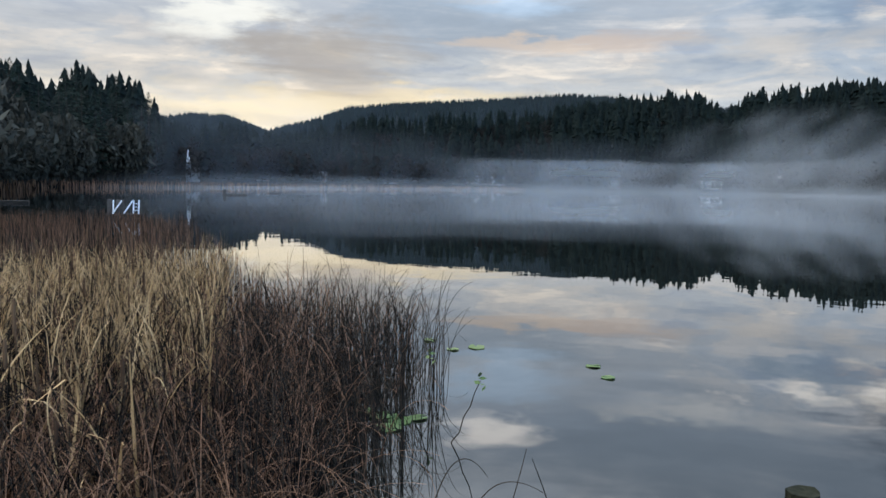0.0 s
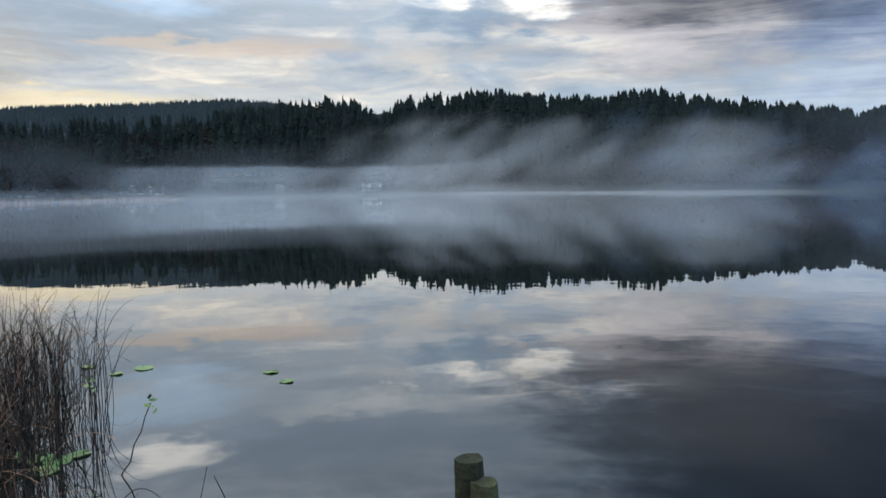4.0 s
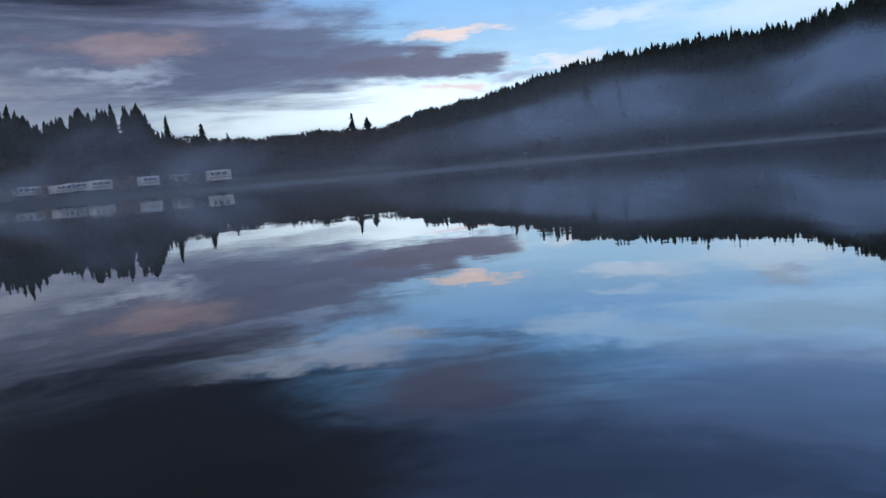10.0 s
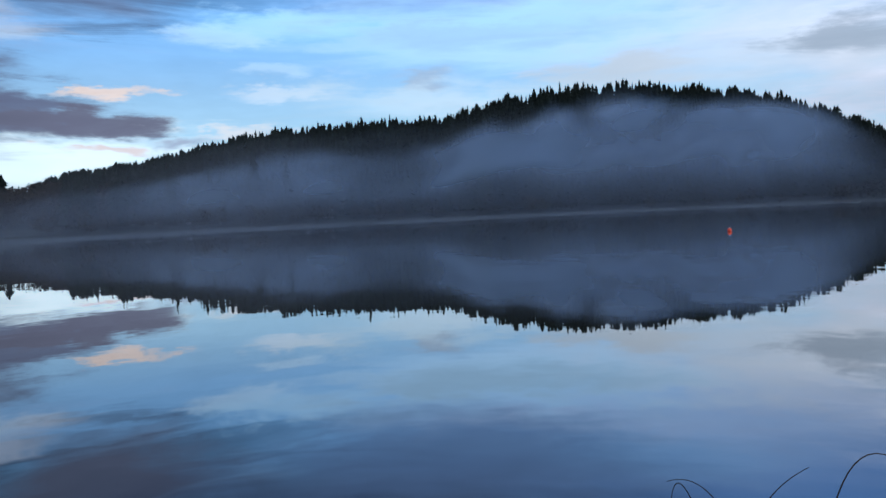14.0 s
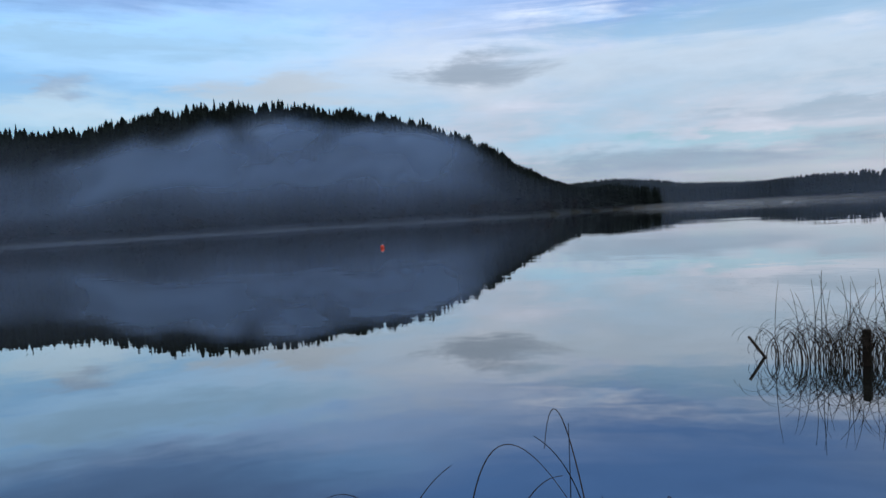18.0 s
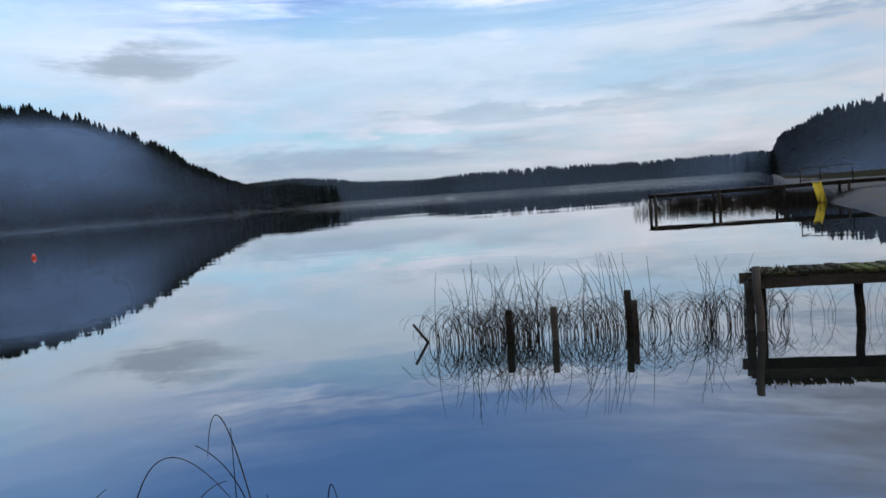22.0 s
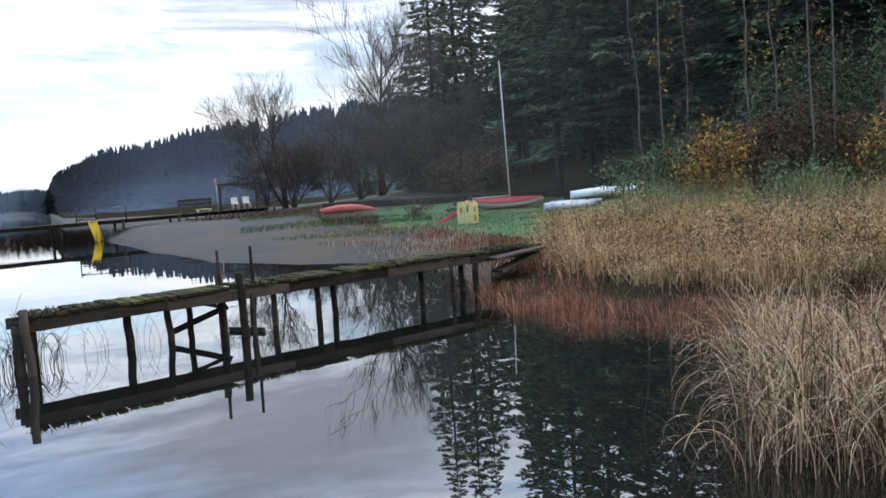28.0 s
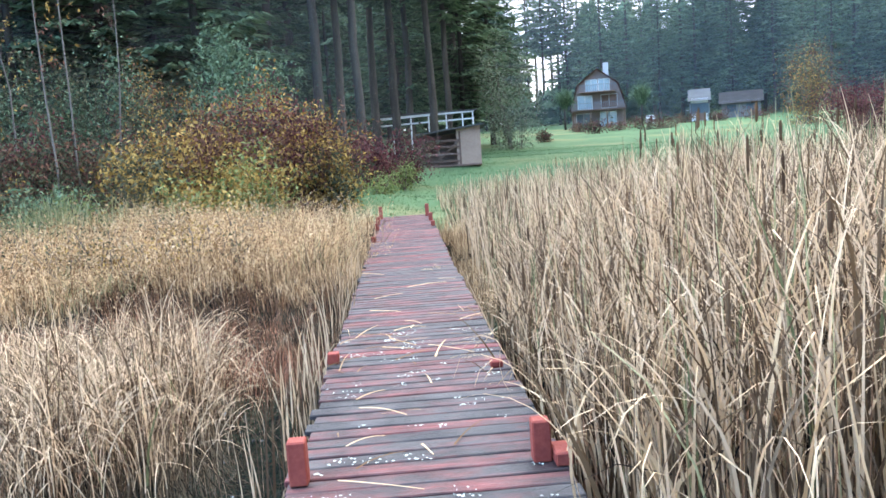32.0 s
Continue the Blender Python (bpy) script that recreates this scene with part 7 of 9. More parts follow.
for _ in range(420):
    az = tr.uniform(-312, -217)
    d = tr.uniform(112, 160) if az > -262 else tr.uniform(185, 240)
    if -272.4 < az < -268.6:
        continue
    v, f = FAR_KINDS[tr.integers(8)]
    h = tr.uniform(20, 32)
    tb.add(v * (h * 1.3, h * 1.3, h) + (*polar(az, d)[:2], float(ground_z(az, d)) - 0.5), f)
for _ in range(500):
    az = tr.uniform(-312, -205)
    d = tr.uniform(80, 115) if az > -262 else tr.uniform(140, 180)
    v, f = (FAR_ROUND if tr.uniform(0, 1) < 0.5 else FAR_KINDS)[tr.integers(5)]
    h = tr.uniform(4, 9)
    if az > -217:
        h *= 0.5
    tb.add(v * (h * 1.6, h * 1.6, h) + (*polar(az, d)[:2], float(ground_z(az, d)) - 0.4), f)
solid("far_conifers", tb.mesh("far_conifers", M_CONIFER), "dense dark conifer wood behind the shore trees", "forest", kind="stuff")


def bare_tree(seed, az, d, h, trunk, label, spread=0.6, kids=(4, 6), up=0.22, start=0.12, wild=0.45, rise=0.6, forks=1):
    """A leafless tree: tapered limbs ending in sprays of fine long twigs."""
    r = np.random.default_rng(seed)
    t, ends = twig_tree(r, h * 0.9, trunk, 4 if forks == 1 else 3, spread, kids, up, start)
    for k in range(forks - 1):                             # further stems that fan out from the foot
        t2, e2 = twig_tree(r, h * r.uniform(0.65, 0.95), trunk * 0.7, 3, spread, kids, up, start)
        tilt = np.array((Matrix.Rotation(k * 2.4 + r.uniform(0, 1), 3, "Z") @ Matrix.Rotation(r.uniform(0.3, 0.75), 3, "X")).transposed())
        for vv, ff in zip(t2.v, t2.f):
            t.add(vv @ tilt, ff - ff.min())
        ends = np.concatenate([ends, e2 @ tilt])
    m = 5
    base = np.repeat(ends, m, 0) + r.normal(0, 0.02 * h, (len(ends) * m, 3))
    out = base - np.array((0, 0, h * 0.3))
    out /= np.linalg.norm(out, axis=1, keepdims=True)
    way = out * 0.6 + np.array((0, 0, rise)) + r.normal(0, wild, base.shape)
    way /= np.linalg.norm(way, axis=1, keepdims=True)
    ln = (h * r.uniform(0.035, 0.12, len(base)))[:, None]
    base = base - way * ln * 0.5
    k = np.array((0.0, 0.5, 1.0))
    bow = r.normal(0, 0.12, base.shape)
    c = base[:, None] + (way * ln)[:, None] * k[None, :, None] + (bow * ln)[:, None] * (k ** 2)[None, :, None]
    a = np.arange(3) * 2.0944
    ring = np.stack([np.cos(a), np.sin(a), np.zeros(3)], -1)
    v = (c[:, :, None] + ring[None, None] * np.array((0.0085, 0.006, 0.004))[None, :, None, None]).reshape(-1, 3)
    one = np.array([(3 * i + q, 3 * i + (q + 1) % 3, 3 * i + 3 + (q + 1) % 3, 3 * i + 3 + q) for i in range(2) for q in range(3)])
    t.add(v, (one[None] + (np.arange(len(base)) * 9)[:, None, None]).reshape(-1, 4))
    ob = thing("bare_tree", label, "tree", place(az, d, -0.1, seed * 77), "leafless trees on the shore")
    tagged(part("branchwork", t.mesh("branchwork", M_TWIG), ob), kind="stuff")
    part("trunk", rod("trunk", (0, 0, -0.3), (0, 0, h * 0.16), trunk * 1.5, trunk * 1.02, M_BARK, 10), ob)


bare_tree(1, -199.3, 68, 14.6, 0.19, "leafless dark willow with a spreading twiggy crown", 0.62, start=0.2, forks=2)
bare_tree(2, -206.4, 63, 18.0, 0.22, "tall leafless grey tree with upright branches", 0.55, rise=0.9, wild=0.3, forks=2)
bare_tree(3, -204.8, 60, 9.0, 0.12, "leafless brown tree on the lawn's edge", 0.65, start=0.05, forks=7)
bare_tree(4, -208.6, 57, 8.0, 0.12, "leafless brown tree before the conifers", 0.65, start=0.05, forks=6)
bare_tree(5, -202.6, 66, 7.0, 0.11, "leafless brown tree before the hill", 0.7, start=0.05, forks=6)
bare_tree(6, -198.0, 72, 6.2, 0.10, "leafless dark willow beside the water", 0.75, start=0.05, forks=4)
bare_tree(7, -208.6, 66, 14, 0.16, "tall leafless grey tree beside another", 0.5, rise=0.9, wild=0.3)
bare_tree(8, -199.9, 67, 6.4, 0.11, "leafless dark willow with low branches", 0.75, start=0.03, forks=7)
bare_tree(9, -211.6, 56, 8.5, 0.12, "leafless brown tree before the conifers", 0.65, start=0.05, forks=4)


def shrub(name, label, az, d, h, w, mats, n, seed, leaf=0.07, stems_n=9, lift=0.0):
    """A bush: crooked stems with twigs, and leaves gathered in clumps round their ends."""
    r = np.random.default_rng(seed)
    ob = thing(name, label, "bush", place(az, d, -0.05 + lift, 0))
    t = Tris()
    cl = []
    for i in range(stems_n):
        a = r.uniform(0, 6.28)
        k = r.uniform(0.15, 0.9) ** 0.7
        top = np.array([np.cos(a) * w * k, np.sin(a) * w * k, h * (0.55 + 0.42 * (1 - k ** 2)) * r.uniform(0.8, 1.05)])
        base = np.array([np.cos(a) * w * 0.15, np.sin(a) * w * 0.15, 0])
        m = 5
        s = np.linspace(0, 1, m)[:, None]
        c = base + (top - base) * s + r.normal(0, 0.04 * h, (m, 3)) * s
        ring = np.stack([np.cos(np.arange(3) * 2.094), np.sin(np.arange(3) * 2.094), np.zeros(3)], -1)
        v = (c[:, None] + ring[None] * (0.022 * (1 - 0.7 * s))[:, :, None]).reshape(-1, 3)
        t.add(v, np.array([(3 * j + q, 3 * j + (q + 1) % 3, 3 * j + 3 + (q + 1) % 3, 3 * j + 3 + q) for j in range(m - 1) for q in range(3)]))
        for _ in range(7):
            q = c[r.integers(1, m)] + r.normal(0, 1, 3) * (0.17 * w, 0.17 * w, 0.11 * h)
            cl.append(q)
    tagged(part("branchwork", t.mesh("branchwork", M_TWIG), ob), kind="stuff")
    cl = np.array(cl)
    share = np.array_split(np.arange(n), len(mats))
    for j, mt in enumerate(mats):
        m = len(share[j])
        own = cl[r.permutation(len(cl))[: max(3, int(len(cl) * 0.7))]]
        c = own[r.integers(0, len(own), m)] + r.normal(0, 1, (m, 3)) * (0.13 * w + 0.05, 0.13 * w + 0.05, 0.085 * h + 0.04)
        c[:, 2] = np.abs(c[:, 2])
        v, f = leaves(c, leaf, r)
        tt = Tris()
        tt.add(v, f)
        tagged(part("foliage", tt.mesh("foliage", mt), ob), kind="stuff")
    return ob


RUST = (M_LEAF_RUST, M_LEAF_RUST, M_LEAF_GOLD)
hr = np.random.default_rng(207)
for i in range(26):                                       # mounds of dried herbs in the straw bank
    az = -221.5 - 38.5 * (i + hr.uniform(0, 1)) / 26
    off = hr.uniform(3.6, 9.5)
    tone = (M_HERB, M_HERB, M_LEAF_DULL) if i % 3 else (M_HERB, M_HERB, M_LEAF_GOLD)
    w = polar(az, float(shore(az)) + off)
    if dock_side(w[0], w[1]) > -2.3:
        continue
    shrub("dry_herb", "mound of dried straw-coloured herbs on the bank", az, float(shore(az)) + off, hr.uniform(0.75, 1.25), hr.uniform(0.55, 1.0), tone, 1100, 300 + i, 0.036, 14)
sd = 100
for az, d, h, w, mats, label in (
        (-241.5, 23.0, 2.2, 1.5, (M_LEAF_GOLD, M_LEAF_DULL), "yellow and olive autumn bush on the bank"), (-244.5, 24.0, 2.7, 1.7, (M_LEAF_GOLD, M_LEAF_RUST), "golden and rusty autumn bush on the bank"),
        (-247.5, 24.5, 3.0, 1.8, RUST, "rusty brown autumn bush on the bank"), (-250.3, 25.5, 3.6, 1.9, (M_LEAF_RUST, M_LEAF_RED, M_LEAF_GOLD), "dense rusty and purple autumn bush"), (-253.0, 26, 3.2, 1.7, RUST, "rusty brown autumn bush beside the lawn"),
        (-254.6, 25.0, 2.0, 1.1, (M_LEAF_GOLD, M_LEAF_DULL), "golden autumn bush at the lawn's edge"), (-249.0, 22.3, 1.9, 1.2, (M_LEAF_GOLD, M_LEAF_LIME), "yellow-green low bush in the straw grass"), (-245.8, 21.6, 1.6, 1.2, (M_LEAF_GOLD, M_LEAF_LIME), "yellow-green low bush in the straw grass"),
        (-230.6, 24.2, 2.6, 1.25, (M_LEAF_GOLD, M_LEAF_GOLD, M_LEAF_RUST), "round golden-yellow autumn bush"), (-257.3, 31, 2.1, 1.5, (M_LEAF_RED,), "dark red leafy bush beside the lawn"), (-259.4, 34, 2.0, 1.6, (M_LEAF_RED, M_LEAF_RED, M_LEAF_DULL), "dark red leafy bush before the shed"),
        (-257.9, 28.5, 0.9, 1.0, (M_LEAF_LIME,), "low bright yellow-green bush on the lawn's edge"), (-259.6, 31.5, 1.1, 0.8, (M_LEAF_LIME,), "low bright yellow-green bush on the lawn's edge"),
        (-226.0, 27, 2.0, 1.7, (M_LEAF_DULL, M_LEAF_GREEN), "dull olive undergrowth at the wood's edge"), (-228.5, 29, 2.4, 1.7, (M_LEAF_DULL,), "dull olive undergrowth at the wood's edge"), (-233.5, 28, 2.6, 1.9, (M_LEAF_DULL, M_LEAF_RUST), "dull brown undergrowth at the wood's edge"),
        (-236.2, 29, 2.8, 1.9, (M_LEAF_DULL, M_LEAF_RED), "dull brown undergrowth at the wood's edge"), (-239.2, 28, 3.0, 1.9, (M_LEAF_DULL, M_LEAF_RUST), "dull brown undergrowth at the wood's edge"),
        (-234.8, 23.5, 1.5, 1.2, (M_LEAF_GREEN, M_LEAF_DULL), "grey-green low bush in the straw grass"), (-237.6, 22.6, 1.3, 1.1, (M_LEAF_GREEN, M_LEAF_LIME), "grey-green low bush in the straw grass"), (-226.8, 23.0, 1.1, 1.0, (M_LEAF_DULL, M_LEAF_GREEN), "grey-green low bush beside the canoe")):
    sd += 1
    shrub("bush", label, az, d, h, w, mats, int(1400 * h * w ** 0.5), sd, 0.072 if h > 1.4 else 0.048, int(7 + 4 * w))
shrub("tall_shrub", "tall grey-green leafy shrub before the dark wood", -248.2, 32, 6.6, 2.0, (M_LEAF_GREEN,), 9500, 141, 0.085, 18)
shrub("tall_shrub", "orange-brown thinning willow shrub", -243.8, 30, 4.6, 1.5, (M_LEAF_RUST, M_LEAF_GOLD, M_LEAF_DULL), 6000, 142, 0.055, 16)
shrub("tall_shrub", "dark green leafy shrub under the conifers", -240.6, 33, 5.5, 2.4, (M_LEAF_GREEN, M_LEAF_DULL), 8000, 143, 0.08, 16)
shrub("tall_shrub", "dull green leafy shrub under the conifers", -235.2, 34, 5.0, 2.4, (M_LEAF_DULL, M_LEAF_GREEN), 7000, 144, 0.08, 16)
shrub("tall_shrub", "pale grey-green half-bare tree by the lawn", -268.2, 60, 8.0, 2.7, (M_LEAF_PALE, M_LEAF_PALE, M_LEAF_DULL), 7000, 145, 0.085, 26)
shrub("tall_shrub", "brown half-bare shrub below the tall bare tree", -209.6, 55, 3.4, 2.6, (M_LEAF_RUST, M_LEAF_DULL), 1500, 146, 0.14, 16)
shrub("tall_shrub", "brown half-bare shrub on the shore", -212.5, 52, 3.0, 2.4, (M_LEAF_RUST, M_LEAF_DULL), 1500, 147, 0.14, 16)
shrub("tall_shrub", "brown leafless shrub before the conifers", -215.0, 54, 3.2, 2.6, (M_LEAF_RUST, M_LEAF_DULL), 1400, 148, 0.14, 16)
shrub("tall_shrub", "orange-brown willow shrub beyond the cattails", -287.8, 75, 6.4, 3.0, (M_LEAF_GOLD, M_LEAF_DULL, M_LEAF_RUST), 6000, 149, 0.09, 26)
shrub("tall_shrub", "purple-brown shrub beyond the cattails", -291.0, 66, 3.6, 3.4, (M_LEAF_RED, M_LEAF_RED, M_LEAF_RUST), 6000, 150, 0.09, 26)
shrub("bush", "brown flower shrubs before the house", -274.0, 84, 1.6, 1.8, (M_LEAF_RED, M_LEAF_DULL), 900, 151, 0.12, 10)
shrub("bush", "dark brown flower shrub before the house", -277.5, 88, 1.6, 2.2, (M_LEAF_RED, M_LEAF_DULL), 900, 152, 0.12, 10)
shrub("bush", "low dull bush among dry grass on the landing", -212.6, 33, 0.8, 1.0, (M_LEAF_DULL, M_LEAF_RUST), 500, 153, 0.06, 8)
shrub("bush", "low straw-brown bush beside the kayak", -208.6, 38, 0.9, 0.9, (M_LEAF_RUST, M_LEAF_DULL), 500, 154, 0.06, 8)


for i, (az, d, h, w) in enumerate(((-280.2, 106, 1.3, 1.6), (-282.4, 104, 1.5, 2.0), (-284.6, 103, 1.6, 2.2), (-272.9, 96, 1.0, 1.6), (-275.6, 92, 1.2, 2.0), (-278.8, 90, 1.3, 2.0), (-270.3, 70, 0.9, 0.8))):
    shrub("bush", "brown garden bush at the end of the lawn", az, d, h, w, (M_LEAF_RED, M_LEAF_DULL, M_LEAF_RUST), 900, 400 + i, 0.10, 12)


def alder(az, d, h, seed, label):
    r = np.random.default_rng(seed)
    ob = thing("alder", label, "tree", place(az, d, -0.1), "thin pale alders")
    x, y = r.normal(0, 0.3, 2)
    part("trunk", rod("trunk", (0, 0, -0.2), (x, y, h), 0.036, 0.012, M_PALE_BARK, 8, 0.09, seed), ob)
    t = Tris()
    ends = []
    for i in range(26):
        k = r.uniform(0.2, 1)
        p = np.array((x * k, y * k, h * k))
        n = 1
        ln = np.array([r.uniform(0.5, 1.7)])
        v, f, c = stems(p[None], ln, np.array([r.uniform(-0.5, 0.3)]), np.array([0.018]), np.array([r.uniform(0, 6.28)]), r, 5, 1.2, 0.0, 3)
        v = v + 0
        tilt = r.uniform(0.5, 1.1)
        a = r.uniform(0, 6.28)
        q = v - p
        q = np.c_[q[:, 0] + q[:, 2] * math.sin(tilt) * math.cos(a), q[:, 1] + q[:, 2] * math.sin(tilt) * math.sin(a), q[:, 2] * math.cos(tilt)]
        t.add(q + p, f)
        ends.append((q + p)[6:])
    tagged(part("branchwork", t.mesh("branchwork", M_TWIG), ob), kind="stuff")
    e = np.concatenate(ends)
    c = e[r.integers(0, len(e), 150)] + r.normal(0, 0.08, (150, 3))
    v, f = leaves(c, 0.075, r)
    tt = Tris()
    tt.add(v, f)
    part("foliage", tt.mesh("foliage", M_LEAF_RUST if seed % 2 else M_LEAF_GOLD), ob, "few withered leaves")


for i, (az, d, h) in enumerate(((-227.0, 29, 11), (-229.0, 31, 9), (-232.8, 28, 12), (-236.3, 27, 12.5), (-237.8, 27.5, 13), (-240.2, 28.5, 10), (-234.2, 30, 9), (-225.6, 31, 8))):
    alder(az, d, h, 200 + i, "thin pale alder trunk with few withered leaves")


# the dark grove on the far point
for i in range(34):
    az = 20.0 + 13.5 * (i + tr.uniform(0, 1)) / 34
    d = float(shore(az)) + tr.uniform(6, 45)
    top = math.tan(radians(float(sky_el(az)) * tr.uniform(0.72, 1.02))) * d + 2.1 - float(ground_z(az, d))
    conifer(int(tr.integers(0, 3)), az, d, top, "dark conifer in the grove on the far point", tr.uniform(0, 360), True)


# ---- boats and toys on the landing ----
def hull(name, length, width, depth, mat, sheer=0.12, closed=True, keel=0.0, fine=2.4):
    """A boat's body lofted from pointed end to pointed end; its bottom at z 0."""
    bm = bmesh.new()
    rings = []
    n, m = 15, 10
    for i in range(n):
        u = -1 + 2 * i / (n - 1)
        w = width / 2 * max(1 - abs(u) ** fine, 0.02)
        rise = sheer * u * u
        ring = []
        for j in range(m + 1):
            a = math.pi * j / m
            ring.append(bm.verts.new((u * length / 2, -math.cos(a) * w, rise + depth * (1 - math.sin(a) ** 0.6 * (1 - 0.55 * abs(u) ** (fine + 0.6) * (fine < 2))) + keel)))
        if closed:
            for j in range(1, 4):
                k = j / 4
                ring.append(bm.verts.new((u * length / 2, w * (1 - 2 * k), rise + depth + keel + 0.06 * math.sin(math.pi * k) * (1 - u * u))))
        rings.append(ring)
    for p, q in zip(rings, rings[1:]):
        k = len(p)
        for j in range(k if closed else k - 1):
            bm.faces.new((p[j], p[(j + 1) % k], q[(j + 1) % k], q[j]))
    bmesh.ops.recalc_face_normals(bm, faces=bm.faces[:])
    if not closed:
        bmesh.ops.solidify(bm, geom=bm.faces[:], thickness=0.02)
    return bm_mesh(bm, name, mat, 0, True)


def kayaks():
    k = thing("kayak", "faded red kayak lying upside down on the grass", "kayak", place(-203.6, 45, 0.0, -203.6 + 6) @ pose(0, 0, 0.44, 180, 0, 0))
    part("hull", hull("hull", 3.8, 0.80, 0.40, M_KAYAK, 0.16, fine=1.5), k)
    for x in (-1.6, 1.6):
        part("toggle", rod("toggle", (x, -0.06, 0.50), (x, 0.06, 0.50), 0.015, 0.015, M_RUBBER), k)
    b = thing("sailboat", "small red and grey sailing dinghy beached under bare mast", "sailboat", place(-215.3, 42, 0.1, -215.3 + 12) @ pose(0, 0, 0, 13, 0, 0))
    part("hull", hull("hull", 4.4, 1.35, 0.34, M_BOATGREY, 0.10, True), b)
    part("deck", hull("deck", 4.3, 1.25, 0.05, M_BOATRED, 0.10, True, 0.345), b, "red painted deck")
    part("mast", rod("mast", (0.35, 0, 0.35), (0.15, 1.65, 7.6), 0.045, 0.028, M_WHITE, 8), b, "white mast")
    part("spreader", rod("spreader", (0.22, 0.56, 3.0), (0.82, 0.56, 2.95), 0.014, 0.014, M_ALU, 6), b)
    part("boom", rod("boom", (0.35, 0, 0.62), (-1.7, 0.1, 0.55), 0.03, 0.03, M_ALU, 6), b)
    c = thing("canoe", "silver aluminium canoe lying upside down on grass", "canoe", place(-220.9, 33, 0.0, -221.2 + 8) @ pose(0, 0, 0.46, 180, 0, 0))
    part("hull", hull("hull", 3.1, 0.8, 0.34, M_ALU, 0.08, False), c)
    part("keel", beam("keel", (-1.3, 0, 0.012), (1.3, 0, 0.012), 0.03, 0.03, M_ALU), c)
    c = thing("canoe", "white fibreglass canoe lying upside down on grass", "canoe", place(-222.8, 31.2, 0.0, -223 + 10) @ pose(0, 0, 0.42, 168, 0, 0))
    part("hull", hull("hull", 2.9, 0.8, 0.34, M_WHITE, 0.08, False), c)
    part("gunwale", rod("gunwale", (-1.2, 0.34, 0.36), (1.2, 0.34, 0.36), 0.02, 0.02, M_ALU, 6), c)
    r = np.random.default_rng(3)
    g = Geo()
    n = 14
    v = [(-1.3 + 2.6 * i / n, -0.5 + 1.0 * j / 8, 0.30 * math.sin(math.pi * j / 8) * (0.7 + 0.3 * math.sin(i)) + r.normal(0, 0.02)) for i in range(n + 1) for j in range(9)]
    g.add(v, [(i * 9 + j, (i + 1) * 9 + j, (i + 1) * 9 + j + 1, i * 9 + j + 1) for i in range(n) for j in range(8)])
    ob = solid("tarpaulin", g.mesh("tarpaulin", M_TARP, True), "crumpled pale blue tarpaulin over stacked gear", "tarpaulin", place(-224.2, 32.5, 0.08, -223.6))
    md = ob.modifiers.new("thick", "SOLIDIFY")
    md.thickness = 0.02


kayaks()


def playset():
    m = place(-212.6, 29.0, 0.0, -212.6 + 155) @ Matrix.Diagonal((0.72, 0.72, 0.8, 1))
    p = thing("toy_castle", "pale yellow plastic toy castle with a pink slide", "playset", m)
    def arched(name, w, top, hole, thick, at, parent):
        """An upright plastic panel with a round top and a round-topped opening through it."""
        bm = bmesh.new()
        outer = [(-w, 0.0), (w, 0.0)] + [(w * math.cos(a * math.pi / 8), top - w + w * math.sin(a * math.pi / 8)) for a in range(9)]
        hw, h0, h1 = hole
        inner = [(-hw, h0), (hw, h0)] + [(hw * math.cos(a * math.pi / 8), h1 - hw + hw * math.sin(a * math.pi / 8)) for a in range(9)]
        rings = [[bm.verts.new((x, y, z)) for x, z in line] for y in (-thick / 2, thick / 2) for line in (outer, inner)]
        for q0, q1 in ((rings[0], rings[1]), (rings[3], rings[2]), (rings[2], rings[0]), (rings[1], rings[3])):
            for k in range(11):
                bm.faces.new((q0[k], q0[(k + 1) % 11], q1[(k + 1) % 11], q1[k]))
        bmesh.ops.recalc_face_normals(bm, faces=bm.faces[:])
        return part(name, bm_mesh(bm, name, M_PALEYELLOW, 0.012), parent, at=at)

    for y in (-0.36, 0.36):
        for x in (-0.22, 0.22):
            arched("wall_panel", 0.215, 1.06, (0.11, 0.52, 0.92), 0.07, pose(x, y, 0), p)
    for x in (-0.40, 0.40):
        arched("end_panel", 0.27, 0.96, (0.16, 0.08, 0.80), 0.07, pose(x, 0, 0, 0, 0, 90), p)
    part("platform", box("platform", (-0.33, -0.31, 0.40), (0.33, 0.31, 0.46), M_PALEYELLOW, 0.015), p)
    part("window_panel", box("window_panel", (-0.16, -0.425, 0.12), (0.16, -0.405, 0.36), M_PURPLE, 0.01), p, "purple plastic panel")
    bm = bmesh.new()
    prof = [(0.42, 0.56), (0.66, 0.50), (1.15, 0.24), (1.55, 0.08), (1.85, 0.05)]
    rows = [[bm.verts.new((x, y, z + dz)) for y, dz in ((-0.24, 0.10), (-0.20, 0.0), (0.20, 0.0), (0.24, 0.10))] for x, z in prof]
    for a, b in zip(rows, rows[1:]):
        for j in range(3):
            bm.faces.new((a[j], b[j], b[j + 1], a[j + 1]))
    bmesh.ops.solidify(bm, geom=bm.faces[:], thickness=0.035)
    part("slide", bm_mesh(bm, "slide", M_PINK, 0, True), p, "pink plastic slide")


playset()


